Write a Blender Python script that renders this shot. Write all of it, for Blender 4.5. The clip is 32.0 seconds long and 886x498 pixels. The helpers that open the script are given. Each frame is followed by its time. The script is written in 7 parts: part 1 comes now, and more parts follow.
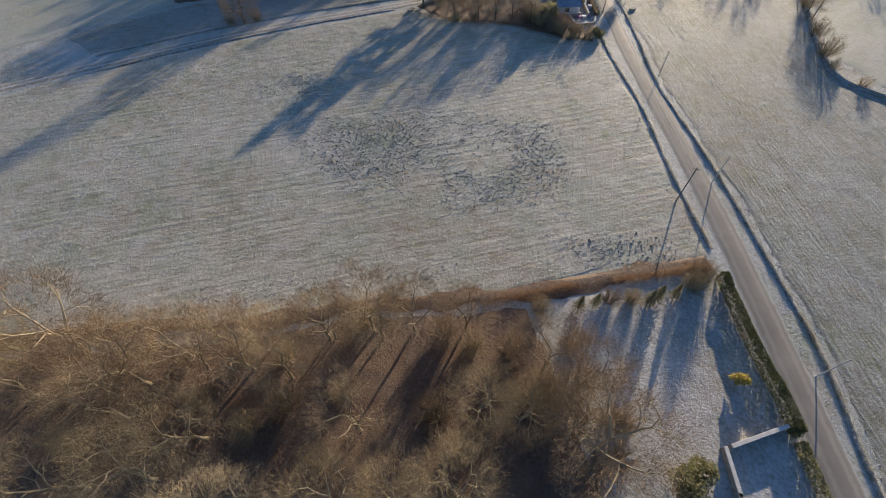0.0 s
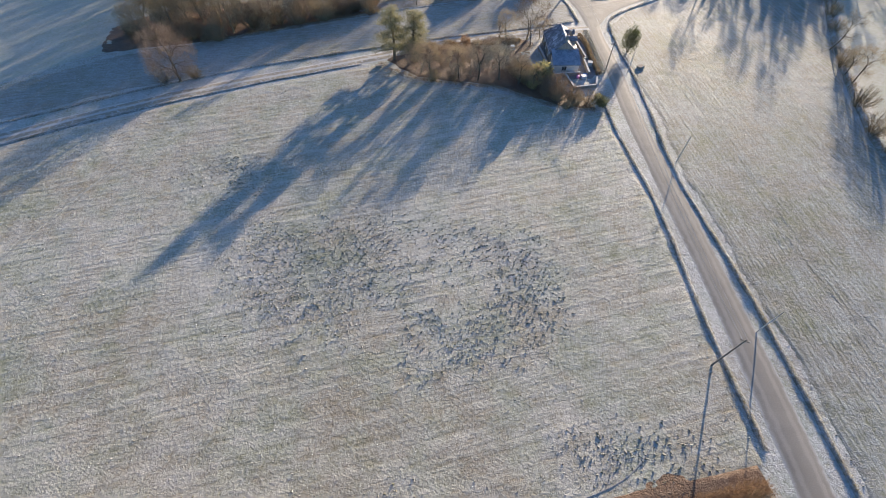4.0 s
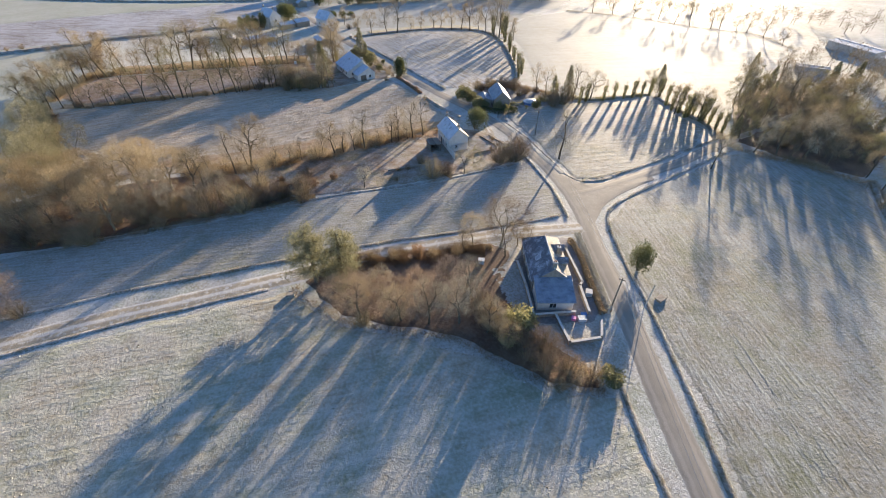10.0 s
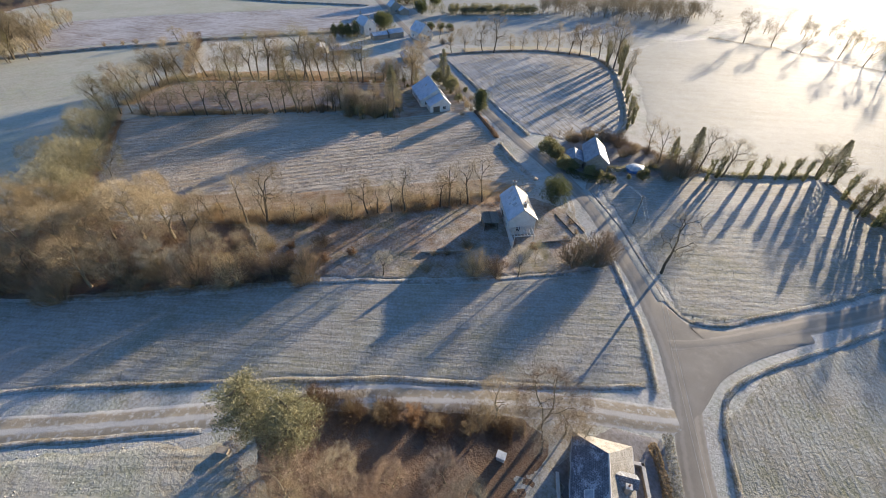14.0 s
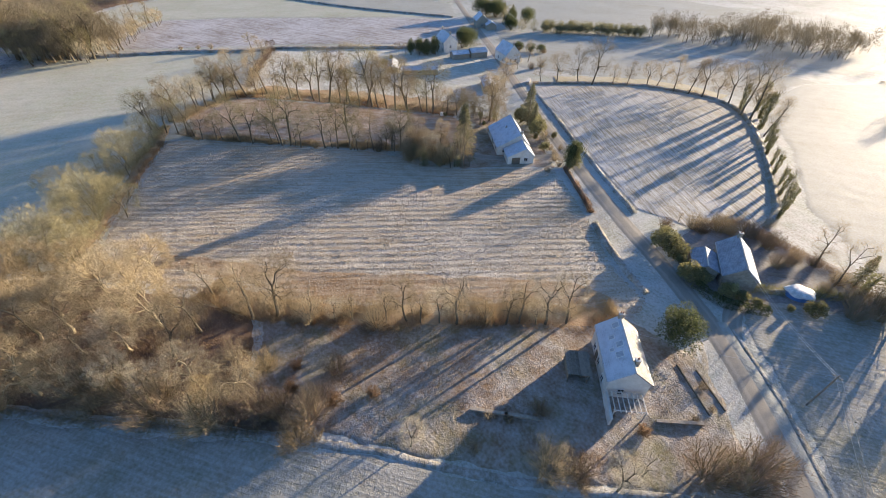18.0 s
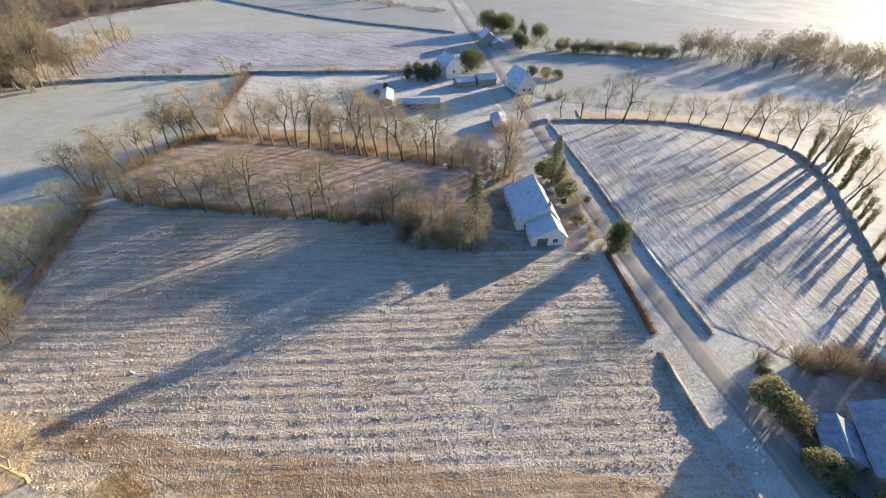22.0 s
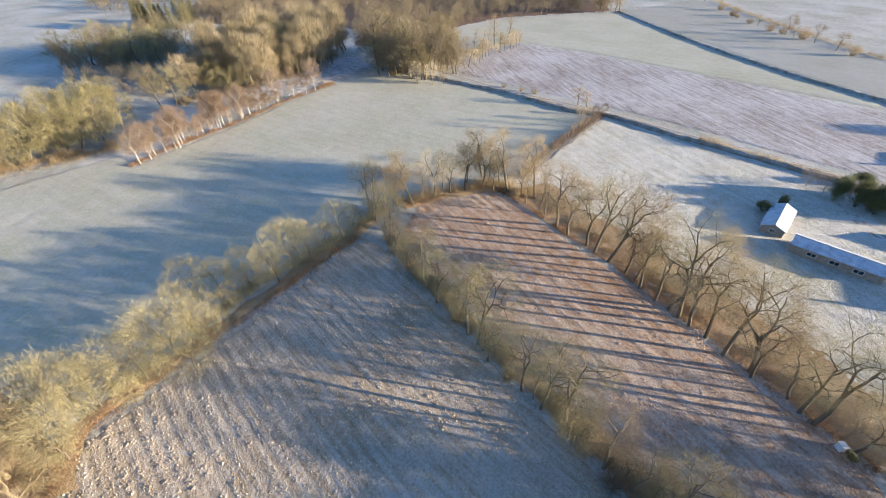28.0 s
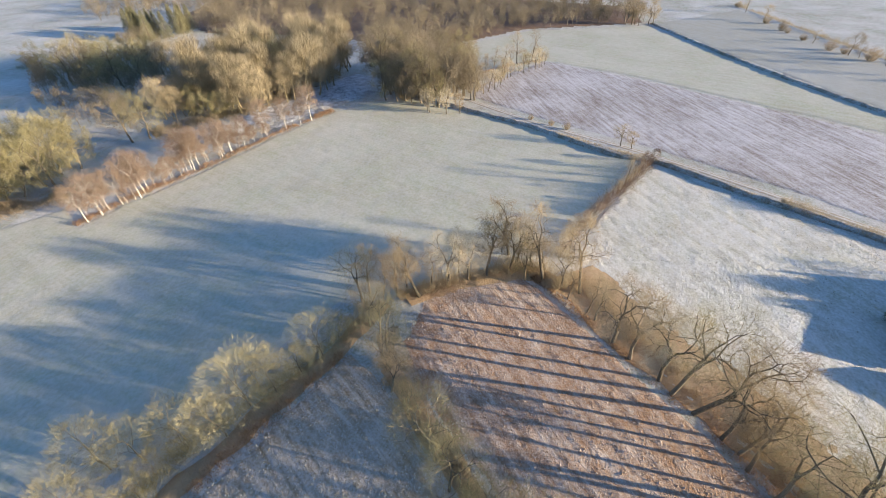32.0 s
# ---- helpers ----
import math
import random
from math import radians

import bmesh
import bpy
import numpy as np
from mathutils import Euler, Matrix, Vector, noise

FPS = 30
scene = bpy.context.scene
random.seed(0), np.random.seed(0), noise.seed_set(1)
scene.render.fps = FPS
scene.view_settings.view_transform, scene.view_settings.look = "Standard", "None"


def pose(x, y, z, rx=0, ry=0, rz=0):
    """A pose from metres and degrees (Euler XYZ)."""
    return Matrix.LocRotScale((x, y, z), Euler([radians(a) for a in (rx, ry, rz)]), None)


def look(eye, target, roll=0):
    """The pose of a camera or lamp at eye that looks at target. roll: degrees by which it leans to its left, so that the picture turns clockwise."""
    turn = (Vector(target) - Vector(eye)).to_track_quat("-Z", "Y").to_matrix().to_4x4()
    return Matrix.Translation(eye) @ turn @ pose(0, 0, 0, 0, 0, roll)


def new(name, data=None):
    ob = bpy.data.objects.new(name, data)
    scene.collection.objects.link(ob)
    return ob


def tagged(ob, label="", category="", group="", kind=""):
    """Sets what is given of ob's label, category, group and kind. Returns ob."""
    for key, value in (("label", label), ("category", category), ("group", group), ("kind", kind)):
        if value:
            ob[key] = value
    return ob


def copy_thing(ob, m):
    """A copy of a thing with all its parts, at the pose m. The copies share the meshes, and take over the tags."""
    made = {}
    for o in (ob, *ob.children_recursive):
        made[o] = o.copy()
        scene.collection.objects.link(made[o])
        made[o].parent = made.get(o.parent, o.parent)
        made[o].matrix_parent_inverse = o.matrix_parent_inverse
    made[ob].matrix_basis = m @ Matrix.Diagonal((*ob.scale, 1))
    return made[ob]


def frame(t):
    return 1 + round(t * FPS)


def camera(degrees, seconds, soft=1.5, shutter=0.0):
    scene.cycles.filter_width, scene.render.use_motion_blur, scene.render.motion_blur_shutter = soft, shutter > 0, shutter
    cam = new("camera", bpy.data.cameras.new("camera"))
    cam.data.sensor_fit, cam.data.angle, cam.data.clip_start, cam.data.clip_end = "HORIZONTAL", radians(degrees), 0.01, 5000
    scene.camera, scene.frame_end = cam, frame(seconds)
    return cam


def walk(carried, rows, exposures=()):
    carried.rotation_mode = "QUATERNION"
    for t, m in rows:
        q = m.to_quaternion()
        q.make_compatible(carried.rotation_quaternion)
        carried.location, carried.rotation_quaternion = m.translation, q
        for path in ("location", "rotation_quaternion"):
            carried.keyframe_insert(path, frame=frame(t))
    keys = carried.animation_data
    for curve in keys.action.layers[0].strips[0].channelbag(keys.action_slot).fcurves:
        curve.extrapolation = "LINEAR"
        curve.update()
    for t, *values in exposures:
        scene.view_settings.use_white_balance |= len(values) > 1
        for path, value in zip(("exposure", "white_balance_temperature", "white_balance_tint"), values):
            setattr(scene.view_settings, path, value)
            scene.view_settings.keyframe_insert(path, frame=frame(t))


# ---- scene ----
cam = camera(95.1, 32.0, 0.95)
METRES, EYE, TILT, LEAN, TURN = 285.6, 60.0, 0.0, 0.0, 30.3
ROWS = [
    (0.0, 0.0, 0.0, 0.0, -1.54, -53.6, 1.14),
    (0.5, 0.0026, 0.0144, -0.0008, -1.59, -55.91, 1.05),
    (1.0, 0.0051, 0.0286, -0.0016, -1.65, -57.15, 0.97),
    (1.5, 0.0076, 0.043, -0.0021, -1.72, -57.82, 0.91),
    (2.0, 0.0105, 0.0577, -0.0025, -1.78, -58.21, 0.89),
    (2.5, 0.0137, 0.072, -0.0029, -1.84, -58.36, 0.88),
    (3.0, 0.0168, 0.0866, -0.0036, -1.9, -58.42, 0.81),
    (3.5, 0.02, 0.101, -0.004, -1.94, -58.3, 0.69),
    (4.0, 0.0228, 0.1155, -0.0045, -1.97, -53.01, 0.6),
    (4.5, 0.0254, 0.1301, -0.0048, -2.02, -47.63, 0.59),
    (6.5, 0.0386, 0.1898, -0.0062, -2.07, -41.32, 0.49),
    (7.0, 0.0429, 0.2047, -0.0061, -2.1, -41.05, 0.45),
    (7.5, 0.0467, 0.22, -0.006, -2.14, -40.88, 0.32),
    (8.0, 0.0502, 0.2352, -0.0058, -2.18, -40.75, 0.2),
    (8.5, 0.0538, 0.2511, -0.0059, -2.21, -40.76, 0.19),
    (9.0, 0.0583, 0.2673, -0.0061, -2.24, -40.79, 0.21),
    (9.5, 0.0631, 0.2836, -0.0065, -2.28, -40.81, 0.2),
    (10.0, 0.0678, 0.3005, -0.0061, -2.33, -40.87, 0.12),
    (10.5, 0.0725, 0.3173, -0.0061, -2.36, -40.85, 0.09),
    (11.0, 0.0772, 0.334, -0.006, -2.39, -40.84, -0.01),
    (11.5, 0.0818, 0.3507, -0.0057, -2.43, -40.82, -0.07),
    (12.0, 0.0864, 0.3673, -0.0058, -2.45, -40.79, -0.14),
    (12.5, 0.0903, 0.3833, -0.0058, -2.46, -40.77, -0.23),
    (13.0, 0.0937, 0.3994, -0.0054, -2.29, -40.78, -0.29),
    (13.5, 0.0951, 0.4158, -0.0054, 5.54, -40.75, -0.12),
    (14.0, 0.0961, 0.4323, -0.0055, 12.84, -40.7, 0.14),
    (14.5, 0.095, 0.4483, -0.0061, 16.71, -40.57, 0.29),
    (16.5, 0.0763, 0.5086, -0.0085, 23.61, -40.35, -0.0),
    (17.0, 0.0702, 0.5231, -0.0082, 23.67, -40.35, -0.05),
    (17.5, 0.0637, 0.5374, -0.0081, 23.7, -40.32, -0.07),
    (18.0, 0.0571, 0.5513, -0.0078, 23.7, -40.31, -0.12),
    (18.5, 0.0506, 0.5656, -0.0076, 23.73, -40.28, -0.1),
    (19.0, 0.0438, 0.5798, -0.0074, 23.71, -40.24, -0.12),
    (19.5, 0.0372, 0.594, -0.0074, 23.73, -40.19, -0.11),
    (20.0, 0.0302, 0.6086, -0.0066, 23.69, -40.24, -0.12),
    (20.5, 0.0231, 0.6227, -0.0065, 23.65, -40.17, -0.15),
    (21.0, 0.0158, 0.6371, -0.0064, 23.63, -40.12, -0.19),
    (21.5, 0.0093, 0.6512, -0.0062, 23.65, -40.07, -0.2),
    (22.0, 0.0024, 0.6654, -0.0059, 23.65, -40.08, -0.19),
    (22.5, -0.0047, 0.6797, -0.0058, 23.63, -40.09, -0.2),
    (23.0, -0.0118, 0.694, -0.0056, 23.65, -40.06, -0.19),
    (23.5, -0.0188, 0.708, -0.0055, 23.66, -40.05, -0.19),
    (24.0, -0.026, 0.722, -0.0056, 23.66, -40.04, -0.2),
    (24.5, -0.0337, 0.7367, -0.0056, 31.41, -40.03, 0.04),
    (25.0, -0.0425, 0.7508, -0.0059, 48.37, -39.74, 0.5),
    (25.5, -0.0529, 0.7628, -0.0059, 59.08, -39.55, 0.73),
    (26.0, -0.0649, 0.7726, -0.0056, 67.48, -39.37, 0.89),
    (26.5, -0.0783, 0.7797, -0.0056, 71.06, -39.3, 0.91),
    (28.5, -0.1328, 0.7987, -0.0036, 71.11, -39.27, 0.71),
    (29.0, -0.1469, 0.8032, -0.0032, 71.02, -39.26, 0.7),
    (29.5, -0.1612, 0.8074, -0.0027, 70.85, -39.23, 0.64),
    (30.0, -0.1753, 0.8114, -0.0023, 70.68, -39.21, 0.61),
    (30.5, -0.1893, 0.8153, -0.0023, 70.52, -39.2, 0.56),
    (31.0, -0.2033, 0.8192, -0.0021, 70.42, -39.2, 0.54),
    (31.5, -0.2173, 0.823, -0.0019, 70.26, -39.19, 0.57),
    (32.0, -0.2316, 0.827, -0.0016, 72.9, -39.18, 0.55),
]
# the picture brightens a little as the camera lifts its view
walk(cam, [(t, pose(0, 0, EYE, TILT, LEAN, TURN) @ pose(METRES * x, METRES * y, METRES * z, 90 + pitch, roll, yaw)) for t, x, y, z, yaw, pitch, roll in ROWS],
     [(0, 0.72, 6770, 17), (1, 0.97, 6670, 17.5), (2, 1.2, 6470, 18.5), (3.5, 1.25, 6570, 18), (6.5, 1.41, 6940, 17), (12, 1.49, 7070, 17.5), (13, 1.41, 6920, 16.8), (14, 1.21, 6770, 16), (15, 1.32, 6820, 16.3), (17, 1.49, 7020, 17.3), (19, 1.49, 7020, 17), (23, 1.58, 6820, 16.6), (25, 1.56, 6820, 16.5), (26, 1.66, 6820, 16.3), (32, 1.6, 6870, 16.3)])

# ---- world, sun, exposure ----
SUN_UP, SUN_SIDE = 9.7, 0.0          # the sun stands low, over the +y side
world = bpy.data.worlds.new("winter_sky")
scene.world = world
world.use_nodes = True
wn = world.node_tree
sky = wn.nodes.new("ShaderNodeTexSky")
sky.sky_type, sky.sun_disc = "NISHITA", False
sky.sun_elevation, sky.sun_rotation = radians(SUN_UP), radians(SUN_SIDE)
sky.air_density, sky.dust_density, sky.ozone_density = 1.0, 0.5, 4.8
wn.links.new(sky.outputs[0], wn.nodes["Background"].inputs[0])
wn.nodes["Background"].inputs[1].default_value = 0.118
lamp = bpy.data.lights.new("sun", "SUN")
lamp.energy, lamp.angle, lamp.color = 5.0, radians(0.6), (1.0, 0.875, 0.65)
sun = new("sun", lamp)
sun.matrix_world = look((0, 0, 0), (math.sin(radians(SUN_SIDE)) * -1, -math.cos(radians(SUN_SIDE)), -math.tan(radians(SUN_UP))))


# ---- materials ----
def nodes_of(name, rough=0.8, spec=0.3):
    m = bpy.data.materials.new(name)
    m.use_nodes = True
    nt = m.node_tree
    b = nt.nodes["Principled BSDF"]
    b.inputs["Roughness"].default_value = rough
    b.inputs["Specular IOR Level"].default_value = spec
    return m, nt, b


def noise_node(nt, scale, detail=4.0, vec=None, rough=0.55):
    n = nt.nodes.new("ShaderNodeTexNoise")
    n.inputs["Scale"].default_value, n.inputs["Detail"].default_value, n.inputs["Roughness"].default_value = scale, detail, rough
    if vec is not None:
        nt.links.new(vec, n.inputs["Vector"])
    return n.outputs["Fac"]


def calc(nt, op, a, b=0.0, c=None):
    n = nt.nodes.new("ShaderNodeMath")
    n.operation = op
    for i, v in enumerate((a, b, c)):
        if v is None:
            continue
        if isinstance(v, (int, float)):
            n.inputs[i].default_value = v
        else:
            nt.links.new(v, n.inputs[i])
    return n.outputs[0]


def blend(nt, fac, a, b):
    n = nt.nodes.new("ShaderNodeMix")
    n.data_type = "RGBA"
    for k, v in (("Factor", fac), ("A", a), ("B", b)):
        s = [q for q in n.inputs if q.name == k and (q.type == "RGBA" or k == "Factor")][0]
        if isinstance(v, tuple):
            s.default_value = (*v, 1)
        elif isinstance(v, (int, float)):
            s.default_value = v
        else:
            nt.links.new(v, s)
    return [q for q in n.outputs if q.type == "RGBA"][0]


def span(nt, v, lo, hi, a=0.0, b=1.0):
    n = nt.nodes.new("ShaderNodeMapRange")
    n.interpolation_type = "SMOOTHSTEP"
    nt.links.new(v, n.inputs[0])
    for i, x in enumerate((lo, hi, a, b)):
        n.inputs[i + 1].default_value = x
    return n.outputs[0]


def place_of(nt, turn=0.0, stretch=(1, 1, 1)):
    g = nt.nodes.new("ShaderNodeNewGeometry")
    if turn == 0 and stretch == (1, 1, 1):
        return g.outputs["Position"]
    n = nt.nodes.new("ShaderNodeMapping")
    n.vector_type = "TEXTURE"
    n.inputs["Rotation"].default_value = (0, 0, radians(turn))
    n.inputs["Scale"].default_value = stretch
    nt.links.new(g.outputs["Position"], n.inputs["Vector"])
    return n.outputs[0]


def bump(nt, b, height, dist, strength=1.0):
    n = nt.nodes.new("ShaderNodeBump")
    n.inputs["Distance"].default_value, n.inputs["Strength"].default_value = dist, strength
    nt.links.new(height, n.inputs["Height"])
    nt.links.new(n.outputs[0], b.inputs["Normal"])


def frosted(name, soil, frost, cover=0.5, soft=0.16, turn=0.0, rows=0.0, row_gain=0.25, relief=0.10, grass=None, spread=0.3, crumb=1.9):
    """Ground under hoar frost: frost on the blades and clods, soil or grass between, in patches and, where it was tilled, in rows."""
    m, nt, b = nodes_of(name, 0.75, 0.22)
    p = place_of(nt)
    big, mid, fine = noise_node(nt, 0.035, 3, p), noise_node(nt, 0.35, 4, p), noise_node(nt, crumb, 5, p, 0.62)
    v = calc(nt, "ADD", calc(nt, "MULTIPLY", fine, 0.55), calc(nt, "MULTIPLY", mid, spread))
    v = calc(nt, "ADD", v, calc(nt, "MULTIPLY", big, 0.4))
    if rows:
        q = place_of(nt, turn, (14, 1, 1))
        line = noise_node(nt, 1.0 / rows, 2, q, 0.5)
        v = calc(nt, "ADD", v, calc(nt, "MULTIPLY", calc(nt, "SUBTRACT", line, 0.5), row_gain * 1.6))
    else:
        line = mid
    mid_v = 0.275 + spread * 0.5 + 0.2 + (0.5 - cover) * 0.5
    f = span(nt, v, mid_v - soft * 1.25, mid_v + soft * 1.25)
    under = soil
    if grass:
        under = blend(nt, span(nt, noise_node(nt, 0.11, 3, p), 0.4, 0.62), soil, grass)
    rime = blend(nt, noise_node(nt, 6.0, 2, p), tuple(c * 0.86 for c in frost), tuple(min(1, c * 1.1) for c in frost))
    nt.links.new(blend(nt, f, under, rime), b.inputs["Base Color"])
    h = calc(nt, "ADD", calc(nt, "MULTIPLY", fine, 0.38), calc(nt, "MULTIPLY", noise_node(nt, 5.5, 4, p, 0.6), 0.30))
    h = calc(nt, "ADD", h, calc(nt, "MULTIPLY", line, 0.30))
    bump(nt, b, h, relief * 2.2)
    return m


FROST = (0.57, 0.57, 0.555)
BANK = frosted("frosted_bank_earth", (0.18, 0.145, 0.085), (0.55, 0.56, 0.56), 0.43, 0.2, relief=0.3, spread=0.5)
GRASS_FROST = frosted("frosted_grass", (0.20, 0.16, 0.085), FROST, 0.60, 0.22, relief=0.18, grass=(0.15, 0.17, 0.07))
PASTURE = frosted("frosted_pasture", (0.27, 0.225, 0.145), (0.54, 0.52, 0.46), 0.53, 0.24, 43, 0.9, 0.20, 0.16, (0.21, 0.22, 0.125), 0.42)
STUBBLE = frosted("frosted_drilled_field", (0.205, 0.18, 0.12), (0.405, 0.405, 0.38), 0.50, 0.2, 122, 0.5, 0.22, 0.16, (0.18, 0.18, 0.10))
STUBBLE_2 = frosted("frosted_narrow_field", (0.22, 0.19, 0.13), (0.44, 0.435, 0.415), 0.5, 0.24, 38, 0.45, 0.2, 0.12, (0.20, 0.185, 0.11))
TILLED = frosted("frosted_tilled_soil", (0.30, 0.22, 0.132), (0.56, 0.508, 0.44), 0.53, 0.2, 56, 0.8, 0.32, 0.26, crumb=2.4)
TILLED_EDGE = frosted("leafy_headland_soil", (0.27, 0.165, 0.085), (0.50, 0.42, 0.32), 0.40, 0.24, 56, 0.8, 0.30, 0.26, spread=0.5, crumb=2.4)
LEAFY_FIELD = frosted("frosted_leafy_field", (0.29, 0.165, 0.09), (0.55, 0.475, 0.41), 0.43, 0.2, 42, 1.0, 0.28, 0.26, spread=0.5, crumb=2.4)
BRACKEN = frosted("fallen_bracken", (0.34, 0.19, 0.095), (0.48, 0.37, 0.24), 0.40, 0.3, relief=0.4, grass=(0.40, 0.28, 0.155), spread=0.5)
MARSH = frosted("frosted_marsh", (0.20, 0.205, 0.21), (0.68, 0.70, 0.73), 0.55, 0.14, relief=0.4, spread=0.6)
PADDOCK = frosted("frosted_paddock_grass", (0.33, 0.30, 0.19), (0.70, 0.695, 0.66), 0.62, 0.2, 35, 2.0, 0.2, 0.55, (0.31, 0.31, 0.18))
DRILLED = frosted("frosted_drilled_rows", (0.24, 0.205, 0.145), (0.51, 0.50, 0.485), 0.52, 0.18, 150, 0.5, 0.5, 0.16)
MEADOW = frosted("frosted_meadow", (0.32, 0.30, 0.20), (0.545, 0.53, 0.465), 0.55, 0.30, 70, 2.0, 0.14, 0.06, (0.30, 0.31, 0.19), crumb=1.2)
PLOUGH = frosted("frosted_brown_plough", (0.20, 0.155, 0.12), (0.56, 0.55, 0.56), 0.54, 0.20, 24, 1.2, 0.30, 0.2)
WHITE_FIELD = frosted("white_frosted_field", (0.25, 0.24, 0.165), (0.42, 0.42, 0.40), 0.64, 0.34, 35, 3.0, 0.12, 0.12)
DRY_GRASS = frosted("dry_winter_grass", (0.38, 0.30, 0.17), (0.58, 0.53, 0.41), 0.45, 0.28, relief=0.25, grass=(0.33, 0.28, 0.15), spread=0.5)
LITTER = frosted("leaf_litter", (0.11, 0.065, 0.045), (0.25, 0.195, 0.15), 0.32, 0.26, relief=0.35, grass=(0.18, 0.105, 0.062))
RUT = frosted("dark_rut_soil", (0.28, 0.255, 0.20), (0.48, 0.48, 0.475), 0.5, 0.3, relief=0.05)
YARD = frosted("frosted_yard", (0.15, 0.125, 0.10), (0.42, 0.42, 0.44), 0.36, 0.3, relief=0.08)
ROUGH = frosted("rough_garden_grass", (0.22, 0.135, 0.075), (0.46, 0.43, 0.40), 0.42, 0.2, relief=0.3, grass=(0.20, 0.165, 0.085), spread=0.55)
GARDEN = frosted("frosted_garden_lawn", (0.20, 0.15, 0.075), (0.62, 0.63, 0.64), 0.52, 0.26, relief=0.22, grass=(0.17, 0.165, 0.075))


def asphalt(name, tone, edge, rut=0.12, frost=0.0):
    m, nt, b = nodes_of(name, 0.75, 0.2)
    p = place_of(nt)
    uv = nt.nodes.new("ShaderNodeUVMap")
    sep = nt.nodes.new("ShaderNodeSeparateXYZ")
    nt.links.new(uv.outputs[0], sep.inputs[0])
    off = calc(nt, "ABSOLUTE", calc(nt, "SUBTRACT", sep.outputs[0], 0.5))
    wob = calc(nt, "ADD", off, calc(nt, "MULTIPLY", calc(nt, "SUBTRACT", noise_node(nt, 0.8, 4, p), 0.5), 0.16))
    grit = noise_node(nt, 9, 4, p, 0.7)
    patch = noise_node(nt, 0.22, 4, p)
    col = blend(nt, patch, tuple(c * 0.72 for c in tone), tuple(c * 1.28 for c in tone))
    track = calc(nt, "MULTIPLY", span(nt, calc(nt, "ABSOLUTE", calc(nt, "SUBTRACT", wob, 0.23)), 0.10, 0.02), 0.5)
    col = blend(nt, track, col, tuple(min(1, c * (1 + 4 * rut)) for c in tone))
    col = blend(nt, calc(nt, "MULTIPLY", span(nt, wob, 0.36, 0.50), 0.8), col, edge)
    col = blend(nt, calc(nt, "MULTIPLY", span(nt, grit, 0.5, 0.75), 0.25), col, (0.5, 0.5, 0.5))
    if frost:   # rime on the strip between the wheel tracks and in patches
        strip = calc(nt, "MAXIMUM", span(nt, wob, 0.13, 0.05), span(nt, wob, 0.33, 0.42))
        rime = calc(nt, "MAXIMUM", strip, span(nt, noise_node(nt, 0.9, 5, p, 0.65), 0.5, 0.66))
        col = blend(nt, calc(nt, "MULTIPLY", rime, frost), col, (0.60, 0.595, 0.58))
    nt.links.new(col, b.inputs["Base Color"])
    bump(nt, b, grit, 0.03 if not frost else 0.12)
    return m


ROAD = asphalt("worn_frosted_asphalt", (0.27, 0.24, 0.20), (0.48, 0.47, 0.44))
TRACK = asphalt("frosted_farm_track", (0.36, 0.31, 0.235), (0.50, 0.48, 0.44), -0.05, 0.7)


def plain(name, a, c, scale=3.0, rough=0.8, spec=0.3, relief=0.0, island=False, per=0.0, metal=0.0, thin=0.0, vary=0.6):
    """Two tones mixed by grain; per: how much each object differs; island: each loose piece differs."""
    m, nt, b = nodes_of(name, rough, spec)
    b.inputs["Metallic"].default_value = metal
    p = place_of(nt)
    f = noise_node(nt, scale, 5, p, 0.65)
    if island:
        g = nt.nodes.new("ShaderNodeNewGeometry")
        f = calc(nt, "ADD", calc(nt, "MULTIPLY", f, 1 - vary), calc(nt, "MULTIPLY", g.outputs["Random Per Island"], vary))
    if per:
        o = nt.nodes.new("ShaderNodeObjectInfo")
        f = calc(nt, "ADD", calc(nt, "MULTIPLY", f, 1 - per), calc(nt, "MULTIPLY", o.outputs["Random"], per))
    col = blend(nt, span(nt, f, 0.2, 0.8), a, c)
    nt.links.new(col, b.inputs["Base Color"])
    if thin:   # leaves let light through; on bare twigs it only brightens shaded sides
        tr, mx = nt.nodes.new("ShaderNodeBsdfTranslucent"), nt.nodes.new("ShaderNodeMixShader")
        nt.links.new(col, tr.inputs["Color"])
        mx.inputs[0].default_value = thin
        nt.links.new(b.outputs[0], mx.inputs[1])
        nt.links.new(tr.outputs[0], mx.inputs[2])
        nt.links.new(mx.outputs[0], nt.nodes["Material Output"].inputs[0])
    if relief:
        bump(nt, b, f, relief)
    return m


TUSSOCK = plain("frosted_tussock", (0.20, 0.185, 0.115), (0.58, 0.58, 0.56), 1.2, 0.85, 0.15, island=True)
TUSSOCK_DARK = plain("dark_frosted_tussock", (0.15, 0.145, 0.085), (0.45, 0.44, 0.385), 1.2, 0.85, 0.15, island=True)
CLOD = plain("frosted_clod", (0.33, 0.26, 0.17), (0.56, 0.52, 0.445), 1.2, 0.85, 0.15, island=True)
CLOD_BROWN = plain("brown_frosted_clod", (0.31, 0.21, 0.13), (0.55, 0.475, 0.41), 1.2, 0.85, 0.15, island=True)
BARK = plain("grey_brown_bark", (0.085, 0.07, 0.05), (0.20, 0.17, 0.125), 4, 0.9, 0.1, 0.05, per=0.3)
BARK_PALE = plain("pale_tan_bark", (0.20, 0.165, 0.105), (0.41, 0.35, 0.235), 4, 0.9, 0.1, 0.05, per=0.3)
